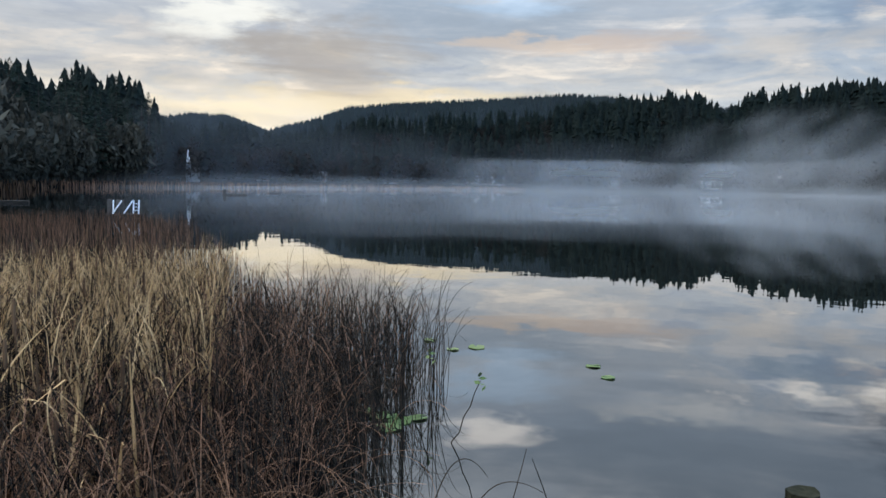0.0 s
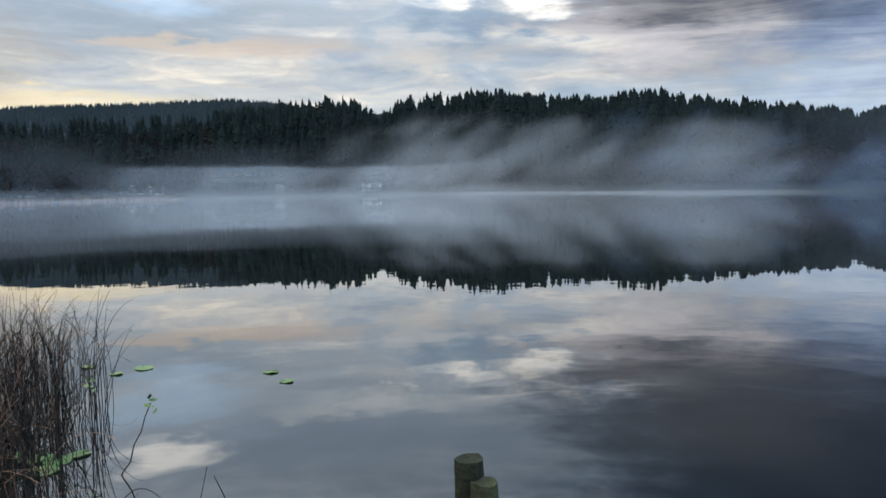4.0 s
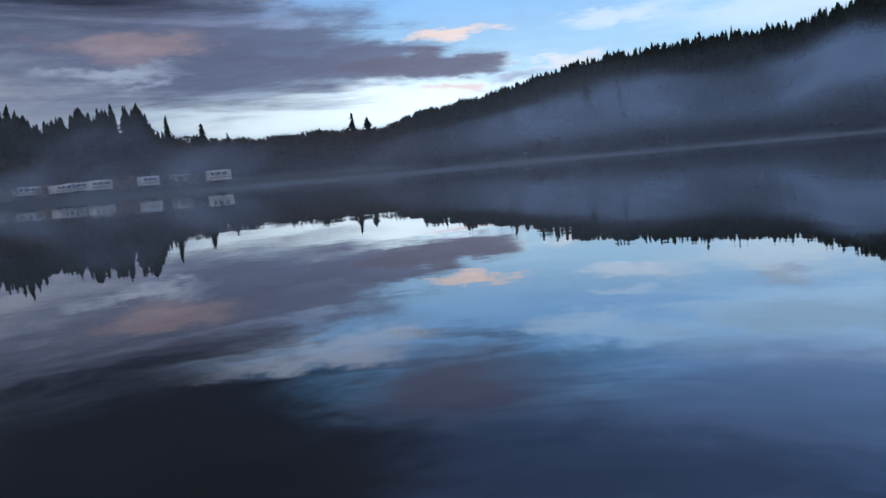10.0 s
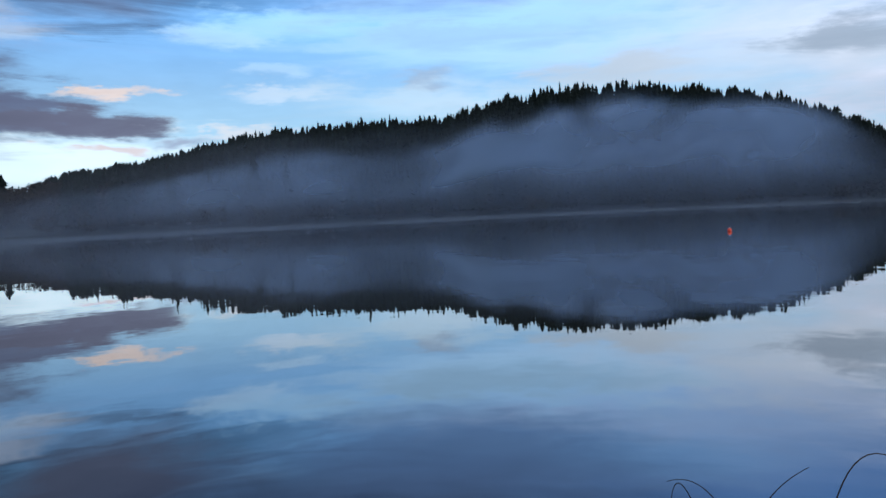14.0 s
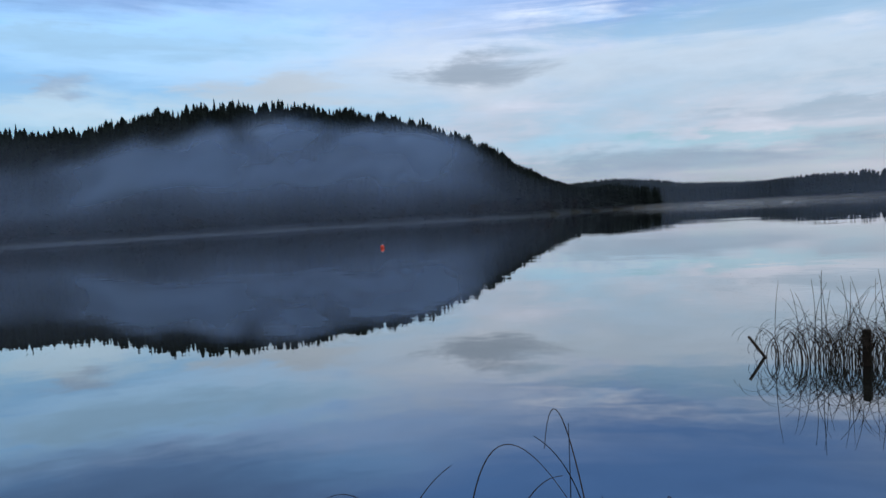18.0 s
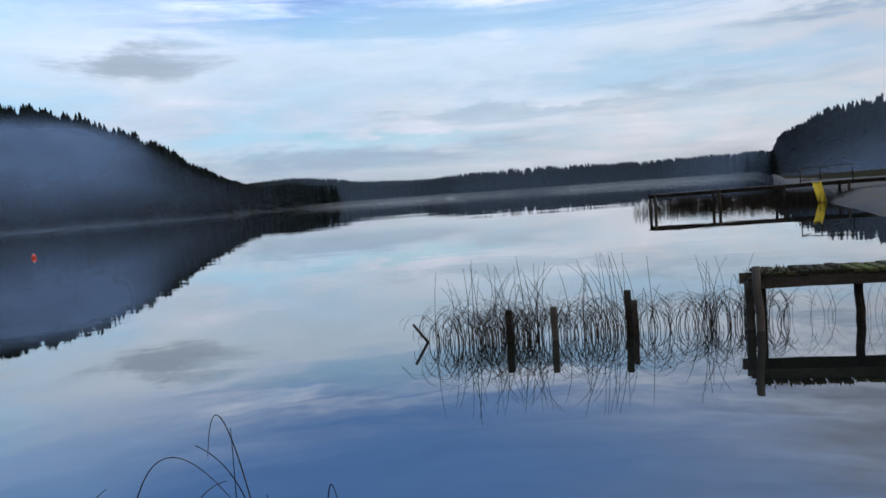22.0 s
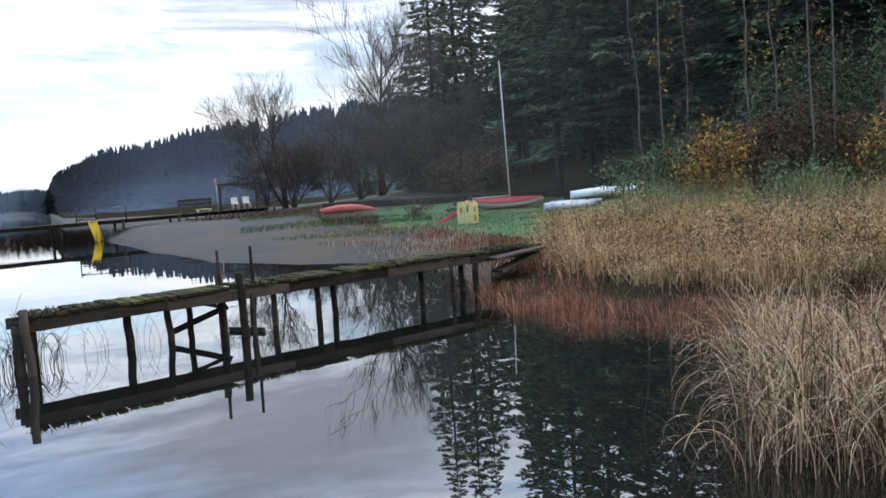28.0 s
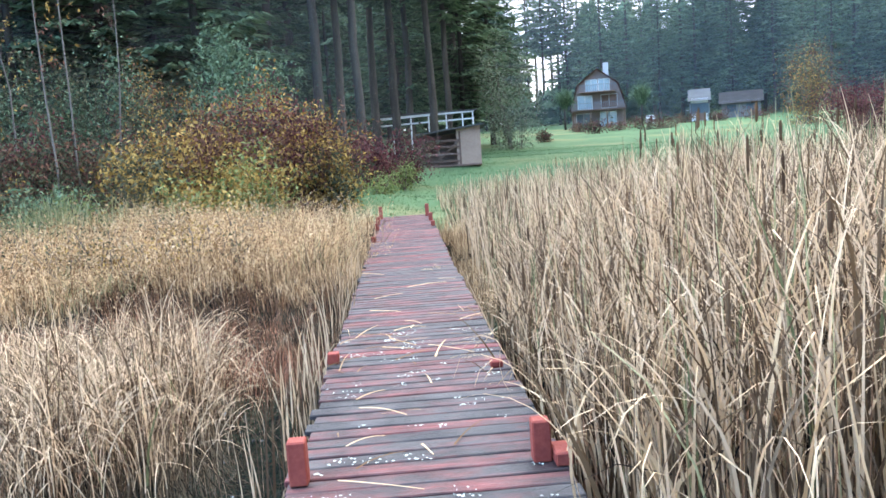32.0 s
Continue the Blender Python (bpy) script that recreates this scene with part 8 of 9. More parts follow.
# ---- the far pier, with its seat, frame and slide ----
def far_pier():
    r = random.Random(23)
    pier = thing("pier", "long low timber pier on posts at the marshy point", "pier")
    A, B = Vector((3.85, -50.6, 1.12)), Vector((-18.5, -58.0, 1.25))
    run = (B - A).normalized()
    side = Vector((-run.y, run.x, 0))
    ln = (B - A).length
    for k in (-0.55, 0.55):
        part("stringer", beam("stringer", A + side * k - Vector((0, 0, 0.12)), B + side * k - Vector((0, 0, 0.12)), 0.07, 0.20, M_OLDWOOD), pier)
    s = 0.0
    while s < ln:
        c = A + run * s
        part("deck_board", beam("deck_board", c - side * 0.7, c + side * 0.7, 0.19, 0.045, M_OLDWOOD), pier)
        s += 0.21
    s = 0.1
    while s < ln:
        c = A + run * s
        for k in (-0.6, 0.6):
            part("pier_post", rod("pier_post", (c.x + side.x * k, c.y + side.y * k, -1.0), (c.x + side.x * k, c.y + side.y * k, c.z - 0.02), 0.10, 0.09, M_OLDWOOD), pier)
        s += 4.0
    # widening landing with legs and steps
    land = thing("landing_stage", "dark timber landing stage with steps on short legs", "platform")
    C = Vector((-16.2, -57.6, 1.27))
    ex, ey = run, side if side.y < 0 else -side
    for i in range(22):
        a = C + ex * (-3.2 + i * 0.31)
        part("deck_board", beam("deck_board", a - ey * 1.6, a + ey * 1.7, 0.28, 0.05, M_OLDWOOD), land)
    for i in range(9):
        for k in (-1.5, 1.5):
            a = C + ex * (-3.1 + i * 0.8) + ey * k
            part("leg", rod("leg", (a.x, a.y, 0.1), (a.x, a.y, a.z - 0.03), 0.06, 0.06, M_OLDWOOD), land)
    for i in range(4):
        a = C - ex * (3.5 + i * 0.34) - Vector((0, 0, 0.22 * (i + 1)))
        part("step", beam("step", a - ey * 0.9, a + ey * 0.3, 0.32, 0.06, M_OLDWOOD), land)
    # arch
    ax = thing("timber_arch", "dark timber post-and-beam swing frame", "arch")
    p0, p1 = Vector((*polar(-194.8, 57.5)[:2], 1.3)), Vector((*polar(-197.3, 58.5)[:2], 1.3))
    for p in (p0, p1):
        part("post", beam("post", p, p + Vector((0, 0, 1.75)), 0.14, 0.14, M_OLDWOOD), ax)
    dvec = (p1 - p0).normalized()
    part("crossbeam", beam("crossbeam", p0 - dvec * 0.25 + Vector((0, 0, 1.83)), p1 + dvec * 0.25 + Vector((0, 0, 1.83)), 0.14, 0.16, M_OLDWOOD), ax)
    for p, sgn in ((p0, 1), (p1, -1)):
        part("brace", beam("brace", p + Vector((0, 0, 1.3)), p + dvec * 0.45 * sgn + Vector((0, 0, 1.76)), 0.08, 0.08, M_OLDWOOD), ax)
    # bench
    q = Vector((*polar(-193.0, 57.2)[:2], 1.3))
    be = thing("bench", "long dark slatted timber bench on the landing", "bench")
    for i in range(3):
        part("slat", beam("slat", q - ex * 1.35 + ey * (0.12 * i) + Vector((0, 0, 0.45)), q + ex * 1.35 + ey * (0.12 * i) + Vector((0, 0, 0.45)), 0.10, 0.04, M_OLDWOOD), be)
    for i in range(3):
        part("back_slat", beam("back_slat", q - ex * 1.35 - ey * 0.1 + Vector((0, 0, 0.58 + 0.15 * i)), q + ex * 1.35 - ey * 0.1 + Vector((0, 0, 0.58 + 0.15 * i)), 0.03, 0.11, M_OLDWOOD), be)
    for k in (-1.2, 0, 1.2):
        part("leg", beam("leg", q + ex * k - ey * 0.06, q + ex * k - ey * 0.06 + Vector((0, 0, 0.95)), 0.07, 0.07, M_OLDWOOD), be)
    # white garden chairs and a small table
    for i, k in enumerate((-195.8, -196.6)):
        w = Vector((*polar(k, 58.0)[:2], 1.3))
        ch = thing("garden_chair", "white plastic garden chair on the landing", "chair", group="garden chairs")
        part("seat", box("seat", (w.x - 0.24, w.y - 0.24, w.z + 0.40), (w.x + 0.24, w.y + 0.24, w.z + 0.44), M_WHITE), ch)
        part("backrest", box("backrest", (w.x - 0.24, w.y - 0.27, w.z + 0.44), (w.x + 0.24, w.y - 0.22, w.z + 0.88), M_WHITE), ch)
        for dx in (-0.2, 0.2):
            for dy in (-0.2, 0.2):
                part("leg", rod("leg", (w.x + dx, w.y + dy, w.z), (w.x + dx, w.y + dy, w.z + 0.41), 0.02, 0.02, M_WHITE, 6), ch)
    w = Vector((*polar(-193.6, 55.8)[:2], 1.3))
    tb2 = thing("low_table", "small pale yellow and white low table", "table")
    part("tabletop", box("tabletop", (w.x - 0.5, w.y - 0.3, w.z + 0.16), (w.x + 0.5, w.y + 0.3, w.z + 0.22), M_PALEYELLOW), tb2)
    for dx in (-0.4, 0.4):
        part("leg", box("leg", (w.x + dx - 0.03, w.y - 0.25, w.z), (w.x + dx + 0.03, w.y + 0.25, w.z + 0.16), M_WHITE), tb2)
    # railing on the pier
    f0, f1 = Vector((*polar(-185.4, 53.0)[:2], 1.2)), Vector((*polar(-188.5, 54.3)[:2], 1.2))
    fe = thing("railing", "thin dark metal cross-braced railing on the pier", "railing")
    up = Vector((0, 0, 1.0))
    for p in (f0, f0.lerp(f1, 0.38), f1):
        part("post", rod("post", p, p + up, 0.035, 0.035, M_OLDWOOD, 6), fe)
    part("top_rail", rod("top_rail", f0 + up * 0.92, f1 + up, 0.03, 0.03, M_OLDWOOD, 6), fe)
    part("bottom_rail", rod("bottom_rail", f0 + up * 0.15, f1 + up * 0.2, 0.03, 0.03, M_OLDWOOD, 6), fe)
    part("brace", rod("brace", f0 + up * 0.15, f1 + up * 0.95, 0.022, 0.022, M_OLDWOOD, 6), fe)
    part("brace", rod("brace", f0 + up * 0.9, f1 + up * 0.2, 0.022, 0.022, M_OLDWOOD, 6), fe)
    # slide into the water
    sl = thing("water_slide", "bright yellow plastic slide hanging into the water", "slide")
    c = Vector((*polar(-186.35, 52.0)[:2], 0))
    bm = bmesh.new()
    rows = []
    for i in range(9):
        k = i / 8
        x, z = 0.7 * k, 1.28 * (1 - k) - 0.05
        rows.append([bm.verts.new(c + run * yy + ey * -x + Vector((0, 0, z + dz))) for yy, dz in ((-0.26, 0.14), (-0.22, 0), (0.22, 0), (0.26, 0.14))])
    for a, b in zip(rows, rows[1:]):
        for j in range(3):
            bm.faces.new((a[j], b[j], b[j + 1], a[j + 1]))
    bmesh.ops.solidify(bm, geom=bm.faces[:], thickness=0.03)
    part("chute", bm_mesh(bm, "chute", M_YELLOW, 0, True), sl)
    for k in (-0.24, 0.24):
        part("side_rail", rod("side_rail", c + run * k + Vector((0, 0, 1.25)), c + run * k - ey * 0.7 + Vector((0, 0, 0.05)), 0.03, 0.03, M_YELLOW, 6), sl)


far_pier()
solid("retaining_log", beam("retaining_log", (*polar(-202.0, 47.5)[:2], 1.28), (*polar(-219.8, 46)[:2], 1.24), 0.35, 0.36, M_OLDWOOD, random.Random(2), 0.1), "long dark timber wall along the landing", "wall")
flag = thing("flag_pole", "small red flag on a thin pole at the landing", "flag", pose(*polar(-194.6, 57.0)[:2], 1.3))
part("pole", rod("pole", (0, 0, 0), (0, 0, 2.3), 0.02, 0.015, M_WHITE, 6), flag)
part("flag_cloth", box("flag_cloth", (0.0, -0.01, 1.95), (0.18, 0.01, 2.2), M_KAYAK, 0.004), flag)


# ---- shed, house and cars ----
def shed():
    m = place(-263.9, 44.5, 0.0, -263.5)
    s = thing("shed", "open-fronted lean-to shed with a tan plywood side", "shed", m)
    # local x runs right as seen from the lake, -y faces the lake
    part("side_panel", box("side_panel", (-0.05, -0.9, 0), (1.05, -0.86, 2.15), M_TAN, 0.005), s, "tan plywood panel")
    part("end_panel", box("end_panel", (1.05, -0.9, 0), (1.30, -0.85, 2.2), M_TAN, 0.005), s, "pale plywood end")
    part("end_wall", box("end_wall", (1.25, -0.85, 0), (1.30, 1.1, 2.2), M_BROWN, 0.005), s)
    part("back_wall", box("back_wall", (-2.3, 1.1, 0), (1.30, 1.15, 1.9), M_BROWN, 0.005), s)
    bm = bmesh.new()
    box_bm(bm, (-2.4, -1.15, 0), (1.6, 1.3, 0.07), Matrix.Translation((0, 0, 2.02)) @ Matrix.Rotation(radians(-6), 4, "Y") @ Matrix.Rotation(radians(-3), 4, "X"))
    part("roof", bm_mesh(bm, "roof", M_ROOF, 0.01), s)
    for x in (-2.3, -1.1, 0.13):
        part("post", box("post", (x - 0.05, -0.92, 0), (x + 0.05, -0.82, 1.95), M_BROWN, 0.006), s)
    for z in (0.35, 0.75, 1.15, 1.5):
        part("rail", beam("rail", (-2.3, -0.95, z), (0.1, -0.95, z - 0.05), 0.03, 0.10, M_BROWN), s)
    part("brace", beam("brace", (-1.1, -0.98, 0.4), (0.1, -0.98, 1.45), 0.03, 0.10, M_BROWN), s)
    part("sill", beam("sill", (-2.3, -0.9, 0.06), (1.3, -0.9, 0.06), 0.10, 0.10, M_BROWN), s)
    c = thing("carport", "white-railed low shelter behind the shed", "shelter", place(-261.6, 53, 0.0, -263.5))
    part("beam", beam("beam", (-3.4, 0, 2.75), (3.4, 0, 2.95), 0.10, 0.16, M_WHITE), c, "white beam")
    part("beam", beam("beam", (-3.4, 0, 2.3), (3.4, 0, 2.45), 0.08, 0.10, M_WHITE), c, "white beam")
    for x in (-3.2, -2.1, -0.9, 0.3, 1.5, 2.6, 3.3):
        part("post", box("post", (x - 0.05, -0.05, 0), (x + 0.05, 0.05, 2.75 + x * 0.03), M_WHITE if x > -2.5 else M_BROWN, 0.005), c)
    bm = bmesh.new()
    box_bm(bm, (-3.6, 0.0, 2.95), (3.6, 3.2, 3.05), Matrix.Rotation(radians(1.5), 4, "X"))
    part("roof", bm_mesh(bm, "roof", M_ROOF, 0.01), c)


shed()


M_DIMWALL = surface("grey_weatherboard", (0.13, 0.135, 0.14), (0.24, 0.245, 0.25), 0.6, 0.85)


def gambrel_house():
    m = place(-274.3, 118, -0.2, -274.3)
    h = thing("house", "three-storey gambrel-roofed house with balconies", "house", m)
    W, H = 3.9, 8.6
    prof = [(-W, 0), (W, 0), (W, 3.1), (W * 0.74, 6.4), (0, H), (-W * 0.74, 6.4), (-W, 3.1)]
    bm = bmesh.new()
    a = [bm.verts.new((x, 0, z)) for x, z in prof]
    b = [bm.verts.new((x, 9, z)) for x, z in prof]
    bm.faces.new(a)
    bm.faces.new(b[::-1])
    for i in range(7):
        bm.faces.new((a[i], b[i], b[(i + 1) % 7], a[(i + 1) % 7]))
    bmesh.ops.recalc_face_normals(bm, faces=bm.faces[:])
    part("wall", bm_mesh(bm, "wall", M_TIMBER, 0), h, "brown weathered boarded front")
    for (x0, z0), (x1, z1) in (((W + 0.25, 2.8), (W * 0.74 + 0.12, 6.5)), ((W * 0.74 + 0.15, 6.45), (0, H + 0.12)), ((-W - 0.25, 2.8), (-W * 0.74 - 0.12, 6.5)), ((-W * 0.74 - 0.15, 6.45), (0, H + 0.12))):
        bm = bmesh.new()
        v = [bm.verts.new(p) for p in ((x0, -0.6, z0), (x1, -0.6, z1), (x1, 9.4, z1), (x0, 9.4, z0))]
        bm.faces.new(v)
        bmesh.ops.solidify(bm, geom=bm.faces[:], thickness=-0.16)
        part("roof", bm_mesh(bm, "roof", M_BROWNROOF, 0), h, "red-brown shingled roof slope")
    part("chimney", box("chimney", (0.9, 2.0, 7.6), (1.7, 2.8, 9.7), M_SIDING, 0.02), h, "pale chimney")
    for z, half in ((2.75, 3.9), (5.35, 2.6)):
        bal = part("balcony", box("balcony", (-half, -1.25, z - 0.16), (half, 0, z), M_BROWN, 0.01), h)
        part("top_rail", box("top_rail", (-half, -1.27, z + 0.92), (half, -1.20, z + 1.0), M_DIMWALL, 0.004), bal)
        n = int(half * 2 / 0.28)
        for i in range(n + 1):
            x = -half + 2 * half * i / n
            part("baluster", box("baluster", (x - 0.025, -1.255, z), (x + 0.025, -1.215, z + 0.92), M_DIMWALL, 0), bal)
    for x0, x1, z0, z1, mt in ((-2.9, -0.9, 2.95, 4.8, M_BLUEGLASS), (0.5, 2.7, 2.95, 4.8, M_BROWN), (-1.7, -0.1, 5.5, 7.1, M_BLUEGLASS), (0.2, 1.7, 5.5, 7.1, M_BLUEGLASS), (-3.2, -1.2, 0.3, 2.2, M_GLASS), (0.3, 2.5, 0.2, 2.3, M_BLUEGLASS)):
        w = part("window", box("window", (x0 - 0.10, -0.06, z0 - 0.10), (x1 + 0.10, -0.005, z1 + 0.10), M_SIDING, 0.01), h, "pale-framed window")
        part("pane", box("pane", (x0, -0.085, z0), ((x0 + x1) / 2 - 0.04, -0.065, z1), mt, 0), w)
        part("pane", box("pane", ((x0 + x1) / 2 + 0.04, -0.085, z0), (x1, -0.065, z1), mt, 0), w)
    for x in (-3.7, -1.2, 1.2, 3.7):
        part("porch_post", box("porch_post", (x - 0.09, -1.2, 0), (x + 0.09, -1.02, 2.6), M_BROWN, 0.01), h)
    # palms
    r = np.random.default_rng(88)
    for az, d, hh in ((-271.9, 112, 6.2), (-277.3, 108, 5.8)):
        p = thing("palm", "shaggy green fan palm beside the house", "palm", place(az, d), "palms beside the house")
        part("trunk", rod("trunk", (0, 0, 0), (0, 0, hh * 0.6), 0.16, 0.13, M_BARK, 8), p)
        n = 520
        a = r.uniform(0, 6.28, n)
        v, f, _ = stems(np.tile((0, 0, hh * 0.55), (n, 1)) + r.normal(0, 0.2, (n, 3)), r.uniform(1.6, 2.7, n), r.uniform(0.2, 2.5, n), r.uniform(0.09, 0.17, n), a, r, 5, 1.0, 0.5)
        t = Tris()
        t.add(v, f)
        part("fronds", t.mesh("fronds", M_LEAF_GREEN), p)
    bin_ = thing("white_bin", "white box beside the house wall", "box", place(-277.9, 112, 0.0, -277))
    part("body", box("body", (-0.6, -0.4, 0), (0.6, 0.4, 1.2), M_WHITE, 0.03), bin_)


gambrel_house()


def camper_trailer(az, d, turn, length, height):
    c = thing("camper_trailer", "white camper trailer parked on the misty far shore", "trailer", place(az, d, 0.0, turn), "camper trailers on the far shore")
    L, w = length / 2, 1.2
    pr = [(-L, 0.55), (L * 0.96, 0.55), (L, height * 0.75), (L * 0.93, height), (-L * 0.97, height), (-L, height * 0.92)]
    bm = bmesh.new()
    a = [bm.verts.new((x, -w, z)) for x, z in pr]
    b = [bm.verts.new((x, w, z)) for x, z in pr]
    bm.faces.new(a[::-1])
    bm.faces.new(b)
    for i in range(len(pr)):
        bm.faces.new((a[i], a[(i + 1) % len(pr)], b[(i + 1) % len(pr)], b[i]))
    bmesh.ops.recalc_face_normals(bm, faces=bm.faces[:])
    part("body", bm_mesh(bm, "body", M_TRAILER, 0.06), c)
    for sgn in (-1, 1):
        y0, y1 = sorted((sgn * w, sgn * (w + 0.012)))
        for u0, u1 in ((-0.75, -0.45), (-0.3, 0.05), (0.25, 0.6)):
            part("window", box("window", (u0 * L, y0, height * 0.62), (u1 * L, y1, height * 0.84), M_GLASS, 0), c, "dark window")
        part("stripe", box("stripe", (-L * 0.95, y0, height * 0.40), (L * 0.95, y1, height * 0.46), M_BROWN, 0), c, "brown side stripe")
        for x in (-0.12, 0.18):
            bm = bmesh.new()
            bmesh.ops.create_cone(bm, cap_ends=True, segments=16, radius1=0.36, radius2=0.36, depth=0.22, matrix=Matrix.Translation((x * L, sgn * (w - 0.12), 0.36)) @ Matrix.Rotation(radians(90), 4, "X"))
            part("wheel", bm_mesh(bm, "wheel", M_RUBBER, 0.03), c)
    part("awning", box("awning", (-L * 0.6, -w - 0.9, height * 0.88), (L * 0.4, -w, height * 0.91), M_TARP, 0.01), c, "pale folded awning")


# ---- across the lake ----
M_GREYROOF = surface("pale_grey_roofing", (0.12, 0.125, 0.13), (0.20, 0.205, 0.21), 0.6, 0.8)
M_TRAILER = surface("dull_white_trailer_skin", (0.22, 0.23, 0.24), (0.44, 0.45, 0.46), 0.6, 0.6)
for az, off, ln, hh, turn in ((-57.0, 14, 6.5, 3.0, 28), (-59.3, 12, 6.5, 3.0, 20), (-61.3, 9, 5.5, 2.9, 40), (-62.3, 14, 6.0, 3.0, 26), (-63.7, 9, 6.0, 3.3, 22), (-66.8, 10, 5.2, 3.2, 30), (-68.9, 15, 5.0, 2.9, 14), (-71.5, 8, 6.2, 3.4, 12)):
    camper_trailer(az, float(shore(az)) + off, az + turn, ln * 0.85, hh * 0.82)
for i, (az, off, h, w) in enumerate(((-64.9, 7, 3.4, 2.2), (-65.6, 9, 3.0, 2.0), (-68.6, 7, 3.2, 2.2), (-69.6, 8, 3.0, 2.0), (-60.2, 7, 2.8, 2.2), (-58.0, 7, 3.0, 2.4))):
    shrub("bush", "round brown bush on the misty far shore", az, float(shore(az)) + off, h, w, (M_LEAF_RUST, M_LEAF_DULL), 900, 300 + i, 0.18, 12)


def cottage(az, d, w, h, turn, label, roof=None, z=None, wall=None):
    m = place(az, d, -0.2, turn)
    if z is not None:
        m.translation.z = z
    c = thing("house", label, "house", m)
    part("wall", box("wall", (-w / 2, -3.2, -2.5), (w / 2, 3.2, h), wall or M_SIDING, 0), c)
    for s in (-1, 1):
        bm = bmesh.new()
        v = [bm.verts.new(p) for p in ((-w / 2 - 0.4, s * 3.8, h - 0.35), (w / 2 + 0.4, s * 3.8, h - 0.35), (w / 2 + 0.4, 0, h + 1.5), (-w / 2 - 0.4, 0, h + 1.5))]
        bm.faces.new(v)
        bmesh.ops.solidify(bm, geom=bm.faces[:], thickness=0.2)
        part("roof", bm_mesh(bm, "roof", roof or M_ROOF, 0), c)
    n = max(2, int(w / 2.6))
    for i in range(n):
        x = -w / 2 + w * (i + 0.5) / n
        wn = part("window", box("window", (x - 0.75, -3.26, h * 0.30), (x + 0.75, -3.21, h * 0.80), M_DIMWALL, 0), c)
        part("pane", box("pane", (x - 0.62, -3.29, h * 0.34), (x + 0.62, -3.265, h * 0.76), M_GLASS, 0), wn)
    part("door", box("door", (w * 0.5 - 1.3, -3.27, 0), (w * 0.5 - 0.4, -3.21, 2.0), M_BROWN, 0), c)
    return c


def up_slope(az, el):
    """The distance at which the ground rises into the line of sight at that elevation."""
    for d in np.arange(float(shore(az)) + 15, float(ridge(az)), 3.0):
        if ground_z(az, d) > 2.1 + math.tan(radians(el)) * d:
            return d
    return float(shore(az)) + 30


cottage(-283.9, 122, 5.2, 2.3, -283.7, "low grey outbuilding with a dark roof among trees", M_ROOF, None, M_DIMWALL)
cottage(-281.2, 116, 2.2, 3.0, -281.2, "small white garden shed beside the drive", M_GREYROOF, None, M_WHITE)
for az, el, w, lab, rf in ((-19.1, 3.7, 8.5, "white house on the wooded hillside", M_WHITE), (-16.8, 3.5, 6.5, "white house among trees on the hillside", M_WHITE), (-17.6, 2.9, 5.0, "small pale house below the hillside", M_WHITE)):
    cottage(az, up_slope(az, el) - 8, w, 2.4, az + 8, lab, rf)
for az, off, w, lab in ((-91.2, 34, 9, "grey lakeside house in the mist"), (-94.4, 20, 4.5, "small pale boathouse on the misty shore"), (-96.9, 36, 9, "pale lakeside house in the mist"), (-101.9, 34, 9, "pale low lakeside house in the mist"), (-105.4, 38, 9, "pale lakeside house under the mist bank"), (-103.2, 24, 5, "small pale lakeside house")):
    d = float(shore(az)) + off
    cottage(az, d, w, 2.7, az + 6, lab, M_GREYROOF, None, M_DIMWALL)
for az, off, w in ((9.5, 40, 8), (4.0, 30, 5), (-1.2, 28, 6), (-2.8, 34, 9), (-4.0, 26, 5), (-12.5, 24, 4), (13.2, 36, 4)):
    cottage(az, float(shore(az)) + off, w, 2.4, az + 5, "small pale house on the far shore", M_GREYROOF, None, M_DIMWALL)


def church():
    d = 232.0
    c = thing("church", "white wooden church with a pointed steeple", "church", place(18.3, d, 0.0, 18.3) @ Matrix.Diagonal((0.62, 0.62, 0.72, 1)))
    part("nave", box("nave", (-0.5, -2.5, 0), (5.0, 2.5, 3.8), M_DIMWALL, 0), c)
    bm = bmesh.new()
    v = [bm.verts.new(p) for p in ((-0.5, -2.9, 3.5), (5.2, -2.9, 3.5), (5.2, 0, 6.0), (-0.5, 0, 6.0), (5.2, 2.9, 3.5), (-0.5, 2.9, 3.5))]
    bm.faces.new((v[0], v[1], v[2], v[3]))
    bm.faces.new((v[3], v[2], v[4], v[5]))
    bmesh.ops.solidify(bm, geom=bm.faces[:], thickness=0.2)
    part("roof", bm_mesh(bm, "roof", M_ROOF, 0), c)
    part("tower", box("tower", (-1.1, -1.1, 0), (1.1, 1.1, 7.6), M_DIMWALL, 0.03), c)
    part("belfry", box("belfry", (-0.8, -0.8, 7.6), (0.8, 0.8, 9.0), M_WHITE, 0.03), c)
    bm = bmesh.new()
    bmesh.ops.create_cone(bm, cap_ends=True, segments=8, radius1=0.85, radius2=0.03, depth=4.6, matrix=Matrix.Translation((0, 0, 11.3)))
    part("spire", bm_mesh(bm, "spire", M_WHITE, 0), c)
    for z in (2.2, 5.4):
        part("window", box("window", (-0.35, -1.13, z), (0.35, -1.105, z + 1.2), M_GLASS, 0), c)


church()


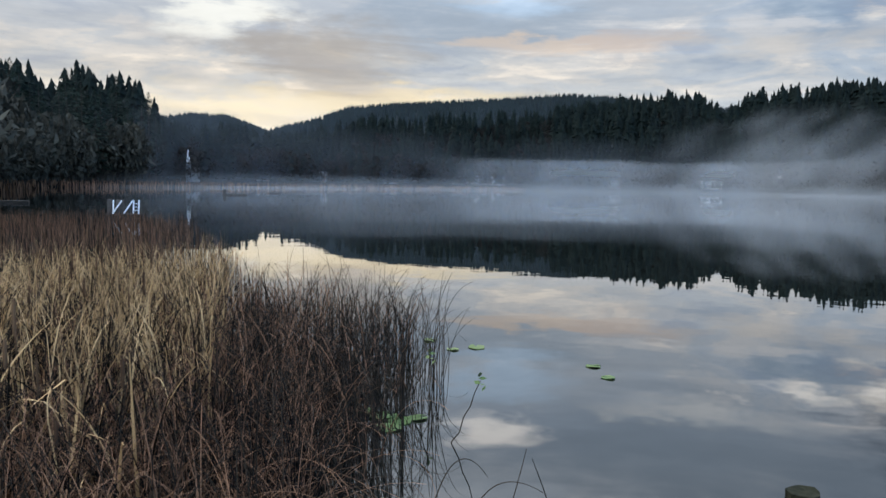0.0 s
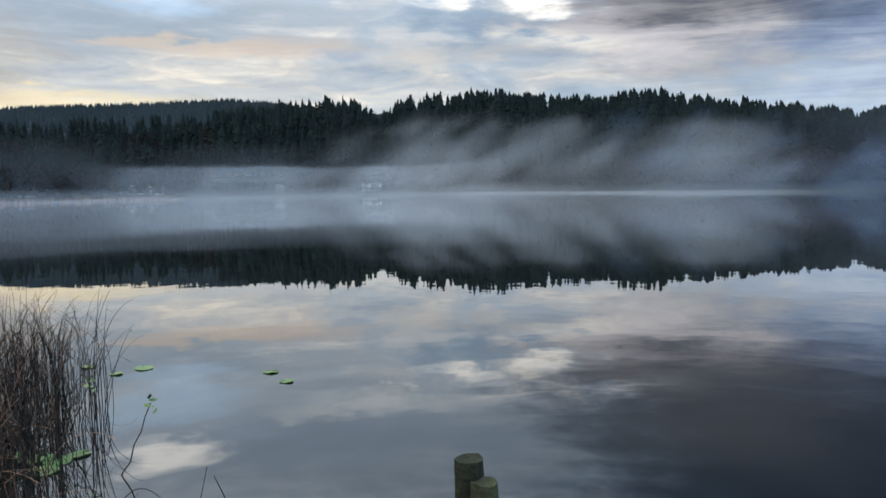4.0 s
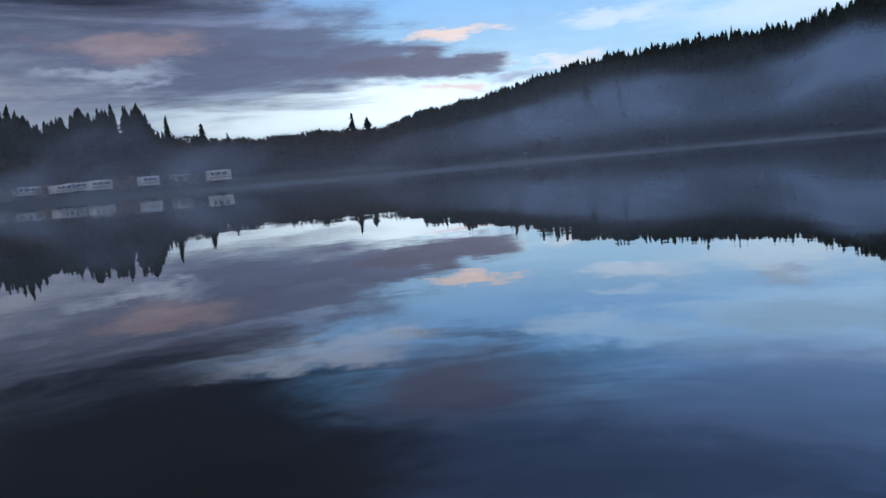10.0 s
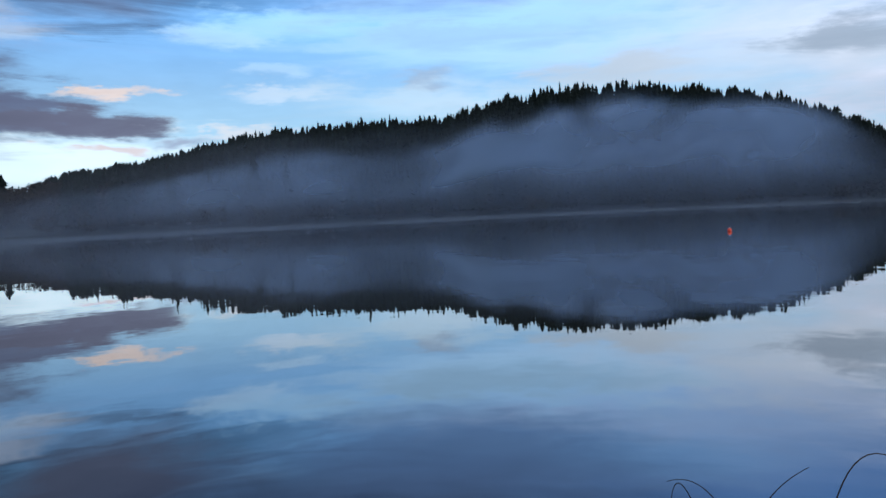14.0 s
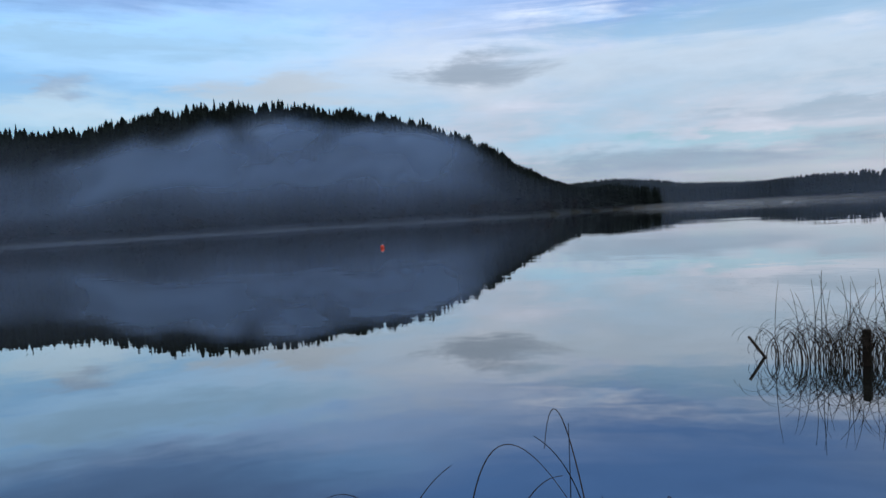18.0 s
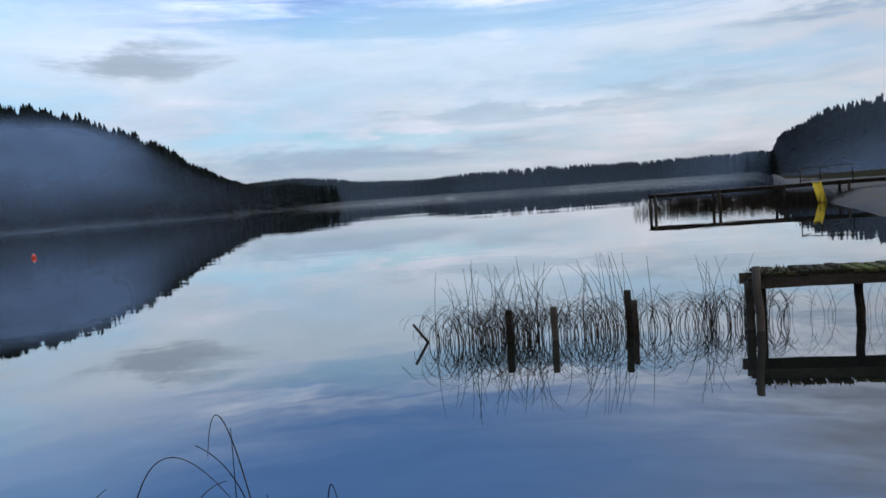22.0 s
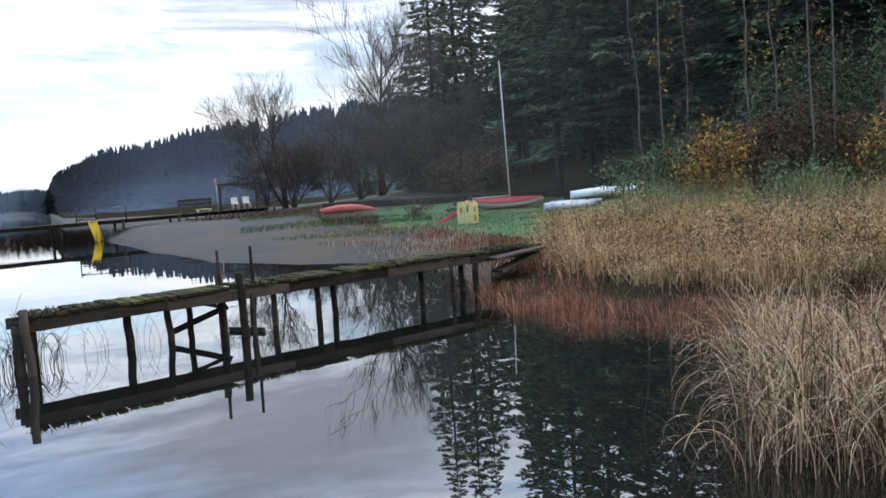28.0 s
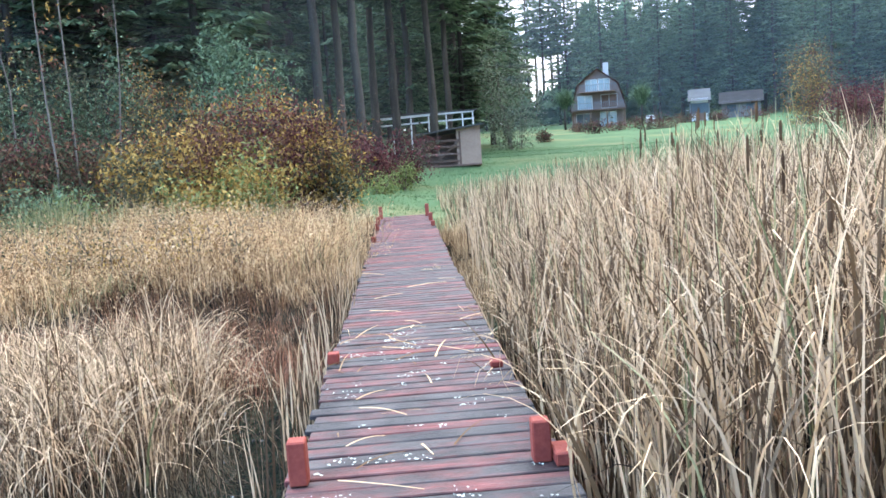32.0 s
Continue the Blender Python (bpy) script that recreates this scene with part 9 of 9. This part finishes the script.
# ---- floats and swimming docks ----
def float_dock(x, y, turn, length, width, label, rails=0, chairs=0):
    f = thing("floating_dock", label, "dock", pose(x, y, 0, 0, 0, turn))
    part("float", box("float", (-length / 2, -width / 2, -0.2), (length / 2, width / 2, 0.16), M_OLDWOOD, 0.03), f)
    n = int(length / 0.2)
    for i in range(n):
        u = -length / 2 + (i + 0.5) * length / n
        part("deck_board", box("deck_board", (u - 0.09, -width / 2 - 0.04, 0.165), (u + 0.09, width / 2 + 0.04, 0.20), M_OLDWOOD, 0), f)
    for i in range(rails):
        u = -length / 2 + 0.25 + i * 0.5
        part("ladder_rail", rod("ladder_rail", (u, 0, 0.15), (u + 0.28, 0.05, 0.85), 0.035, 0.035, M_WHITE, 6), f, "white ladder rail")
        part("ladder_rail", rod("ladder_rail", (u + 0.3, 0, 0.15), (u + 0.28, 0.05, 0.85), 0.03, 0.03, M_WHITE, 6), f, "white ladder rail")
    for i in range(chairs):
        u = -length / 2 + 0.1 + i * 0.5
        part("crate", box("crate", (u - 0.02, -0.3, 0.2), (u + 0.40, 0.3, 0.85), M_OLDWOOD, 0.02), f)
    return f


def swim_raft():
    """The near raft: a dark box of planks on it and a white slide with its ladder."""
    f = float_dock(-17.3, 42.3, 20, 1.9, 1.4, "small dark swimming raft with a box and a white slide")
    part("box", box("box", (-0.85, -0.35, 0.2), (-0.62, 0.35, 0.98), M_OLDWOOD, 0.02), f, "dark plank upright")
    part("box", box("box", (-0.42, -0.35, 0.2), (-0.02, 0.35, 0.95), M_OLDWOOD, 0.02), f, "dark plank upright")
    for x0, x1 in ((-0.58, -0.12), (-0.02, 0.42)):
        part("slide_bed", beam("slide_bed", (x0, -0.42, 0.24), (x1, -0.42, 0.92), 0.30, 0.07, M_WHITE), f, "white slide bed")
    for x in (-0.56, 0.45, 0.72):
        part("ladder_rail", beam("ladder_rail", (x, -0.42, 0.2), (x + 0.03, -0.42, 0.95), 0.05, 0.07, M_WHITE), f, "white ladder rail")
    for k in range(3):
        part("rung", beam("rung", (0.46, -0.42, 0.40 + 0.18 * k), (0.74, -0.42, 0.40 + 0.18 * k), 0.03, 0.03, M_WHITE), f, "white rung")


swim_raft()
float_dock(-35.5, 62.0, 25, 4.2, 1.6, "low grey dock with a white railing in the reeds", 3, 0)
float_dock(-29.8, 110.5, 15, 3.4, 2.2, "low dark swimming raft on the misty lake", 0, 1)
float_dock(-28.6, 131, 10, 1.9, 1.5, "low dark swimming raft on the misty lake", 0, 0)
bm = bmesh.new()
bmesh.ops.create_uvsphere(bm, u_segments=16, v_segments=10, radius=0.14)
buoy = thing("buoy", "round orange-red mooring buoy on the calm lake", "buoy", pose(39.8, -36.5, 0.08))
part("ball", bm_mesh(bm, "ball", M_ORANGE, 0, True), buoy)
part("ring", rod("ring", (0, 0, 0.12), (0, 0, 0.21), 0.025, 0.03, M_ALU, 8), buoy)


# ---- single trees that stand out on the far shore ----
def lone(az, d, top_el, label, kind, width=1.0):
    v, f = (FAR_KINDS if kind < 8 else FAR_ROUND)[kind % 8]
    z = float(ground_z(az, d))
    h = math.tan(radians(top_el)) * d + 2.1 - z
    ob = thing("conifer", label, "tree", pose(*polar(az, d)[:2], z, 0, 0, az * 31), "trees that stand out on the far shore")
    t = Tris()
    t.add(v * (h * width, h * width, h), f)
    part("crown", t.mesh("crown", M_CONIFER_FAR), ob)
    part("trunk", rod("trunk", (0, 0, -0.4), (0, 0, h * 0.7), 0.3, 0.1, M_BARK, 6), ob)


for i, (az, el, w) in enumerate(((-68.4, 4.7, 0.85), (-70.7, 3.95, 1.7), (-66.6, 5.65, 1.3), (-65.9, 5.3, 1.1), (-64.4, 5.35, 1.0), (-63.0, 5.5, 1.3), (-58.8, 5.9, 1.0), (-56.8, 5.3, 1.0), (-72.4, 3.2, 1.1), (-81.3, 3.95, 1.15), (-82.4, 3.6, 1.6), (-78.9, 3.05, 1.2), (-54.8, 5.25, 1.1), (-61.9, 4.9, 1.1))):
    lone(az, float(ridge(az)) - 25, el, "dark pointed conifer above the misty far shore", i % 8, w)
for i, (az, el, w) in enumerate(((-121.0, 9.05, 0.7), (-122.7, 8.95, 0.9), (-125.5, 9.0, 0.8), (-117.2, 8.55, 0.9), (-98.7, 6.45, 0.9), (-113.8, 7.6, 0.8), (-127.9, 8.4, 0.9), (-17.2, 6.95, 0.9), (-28.4, 7.3, 0.9), (-22.1, 6.95, 1.0), (-39.1, 6.9, 0.9), (-14.3, 6.7, 0.9), (-31.0, 6.9, 1.0))):
    lone(az, float(ridge(az)) - 8, el, "tall dark conifer above the ridge line", i % 8, w)


planks(boardwalk_ob)
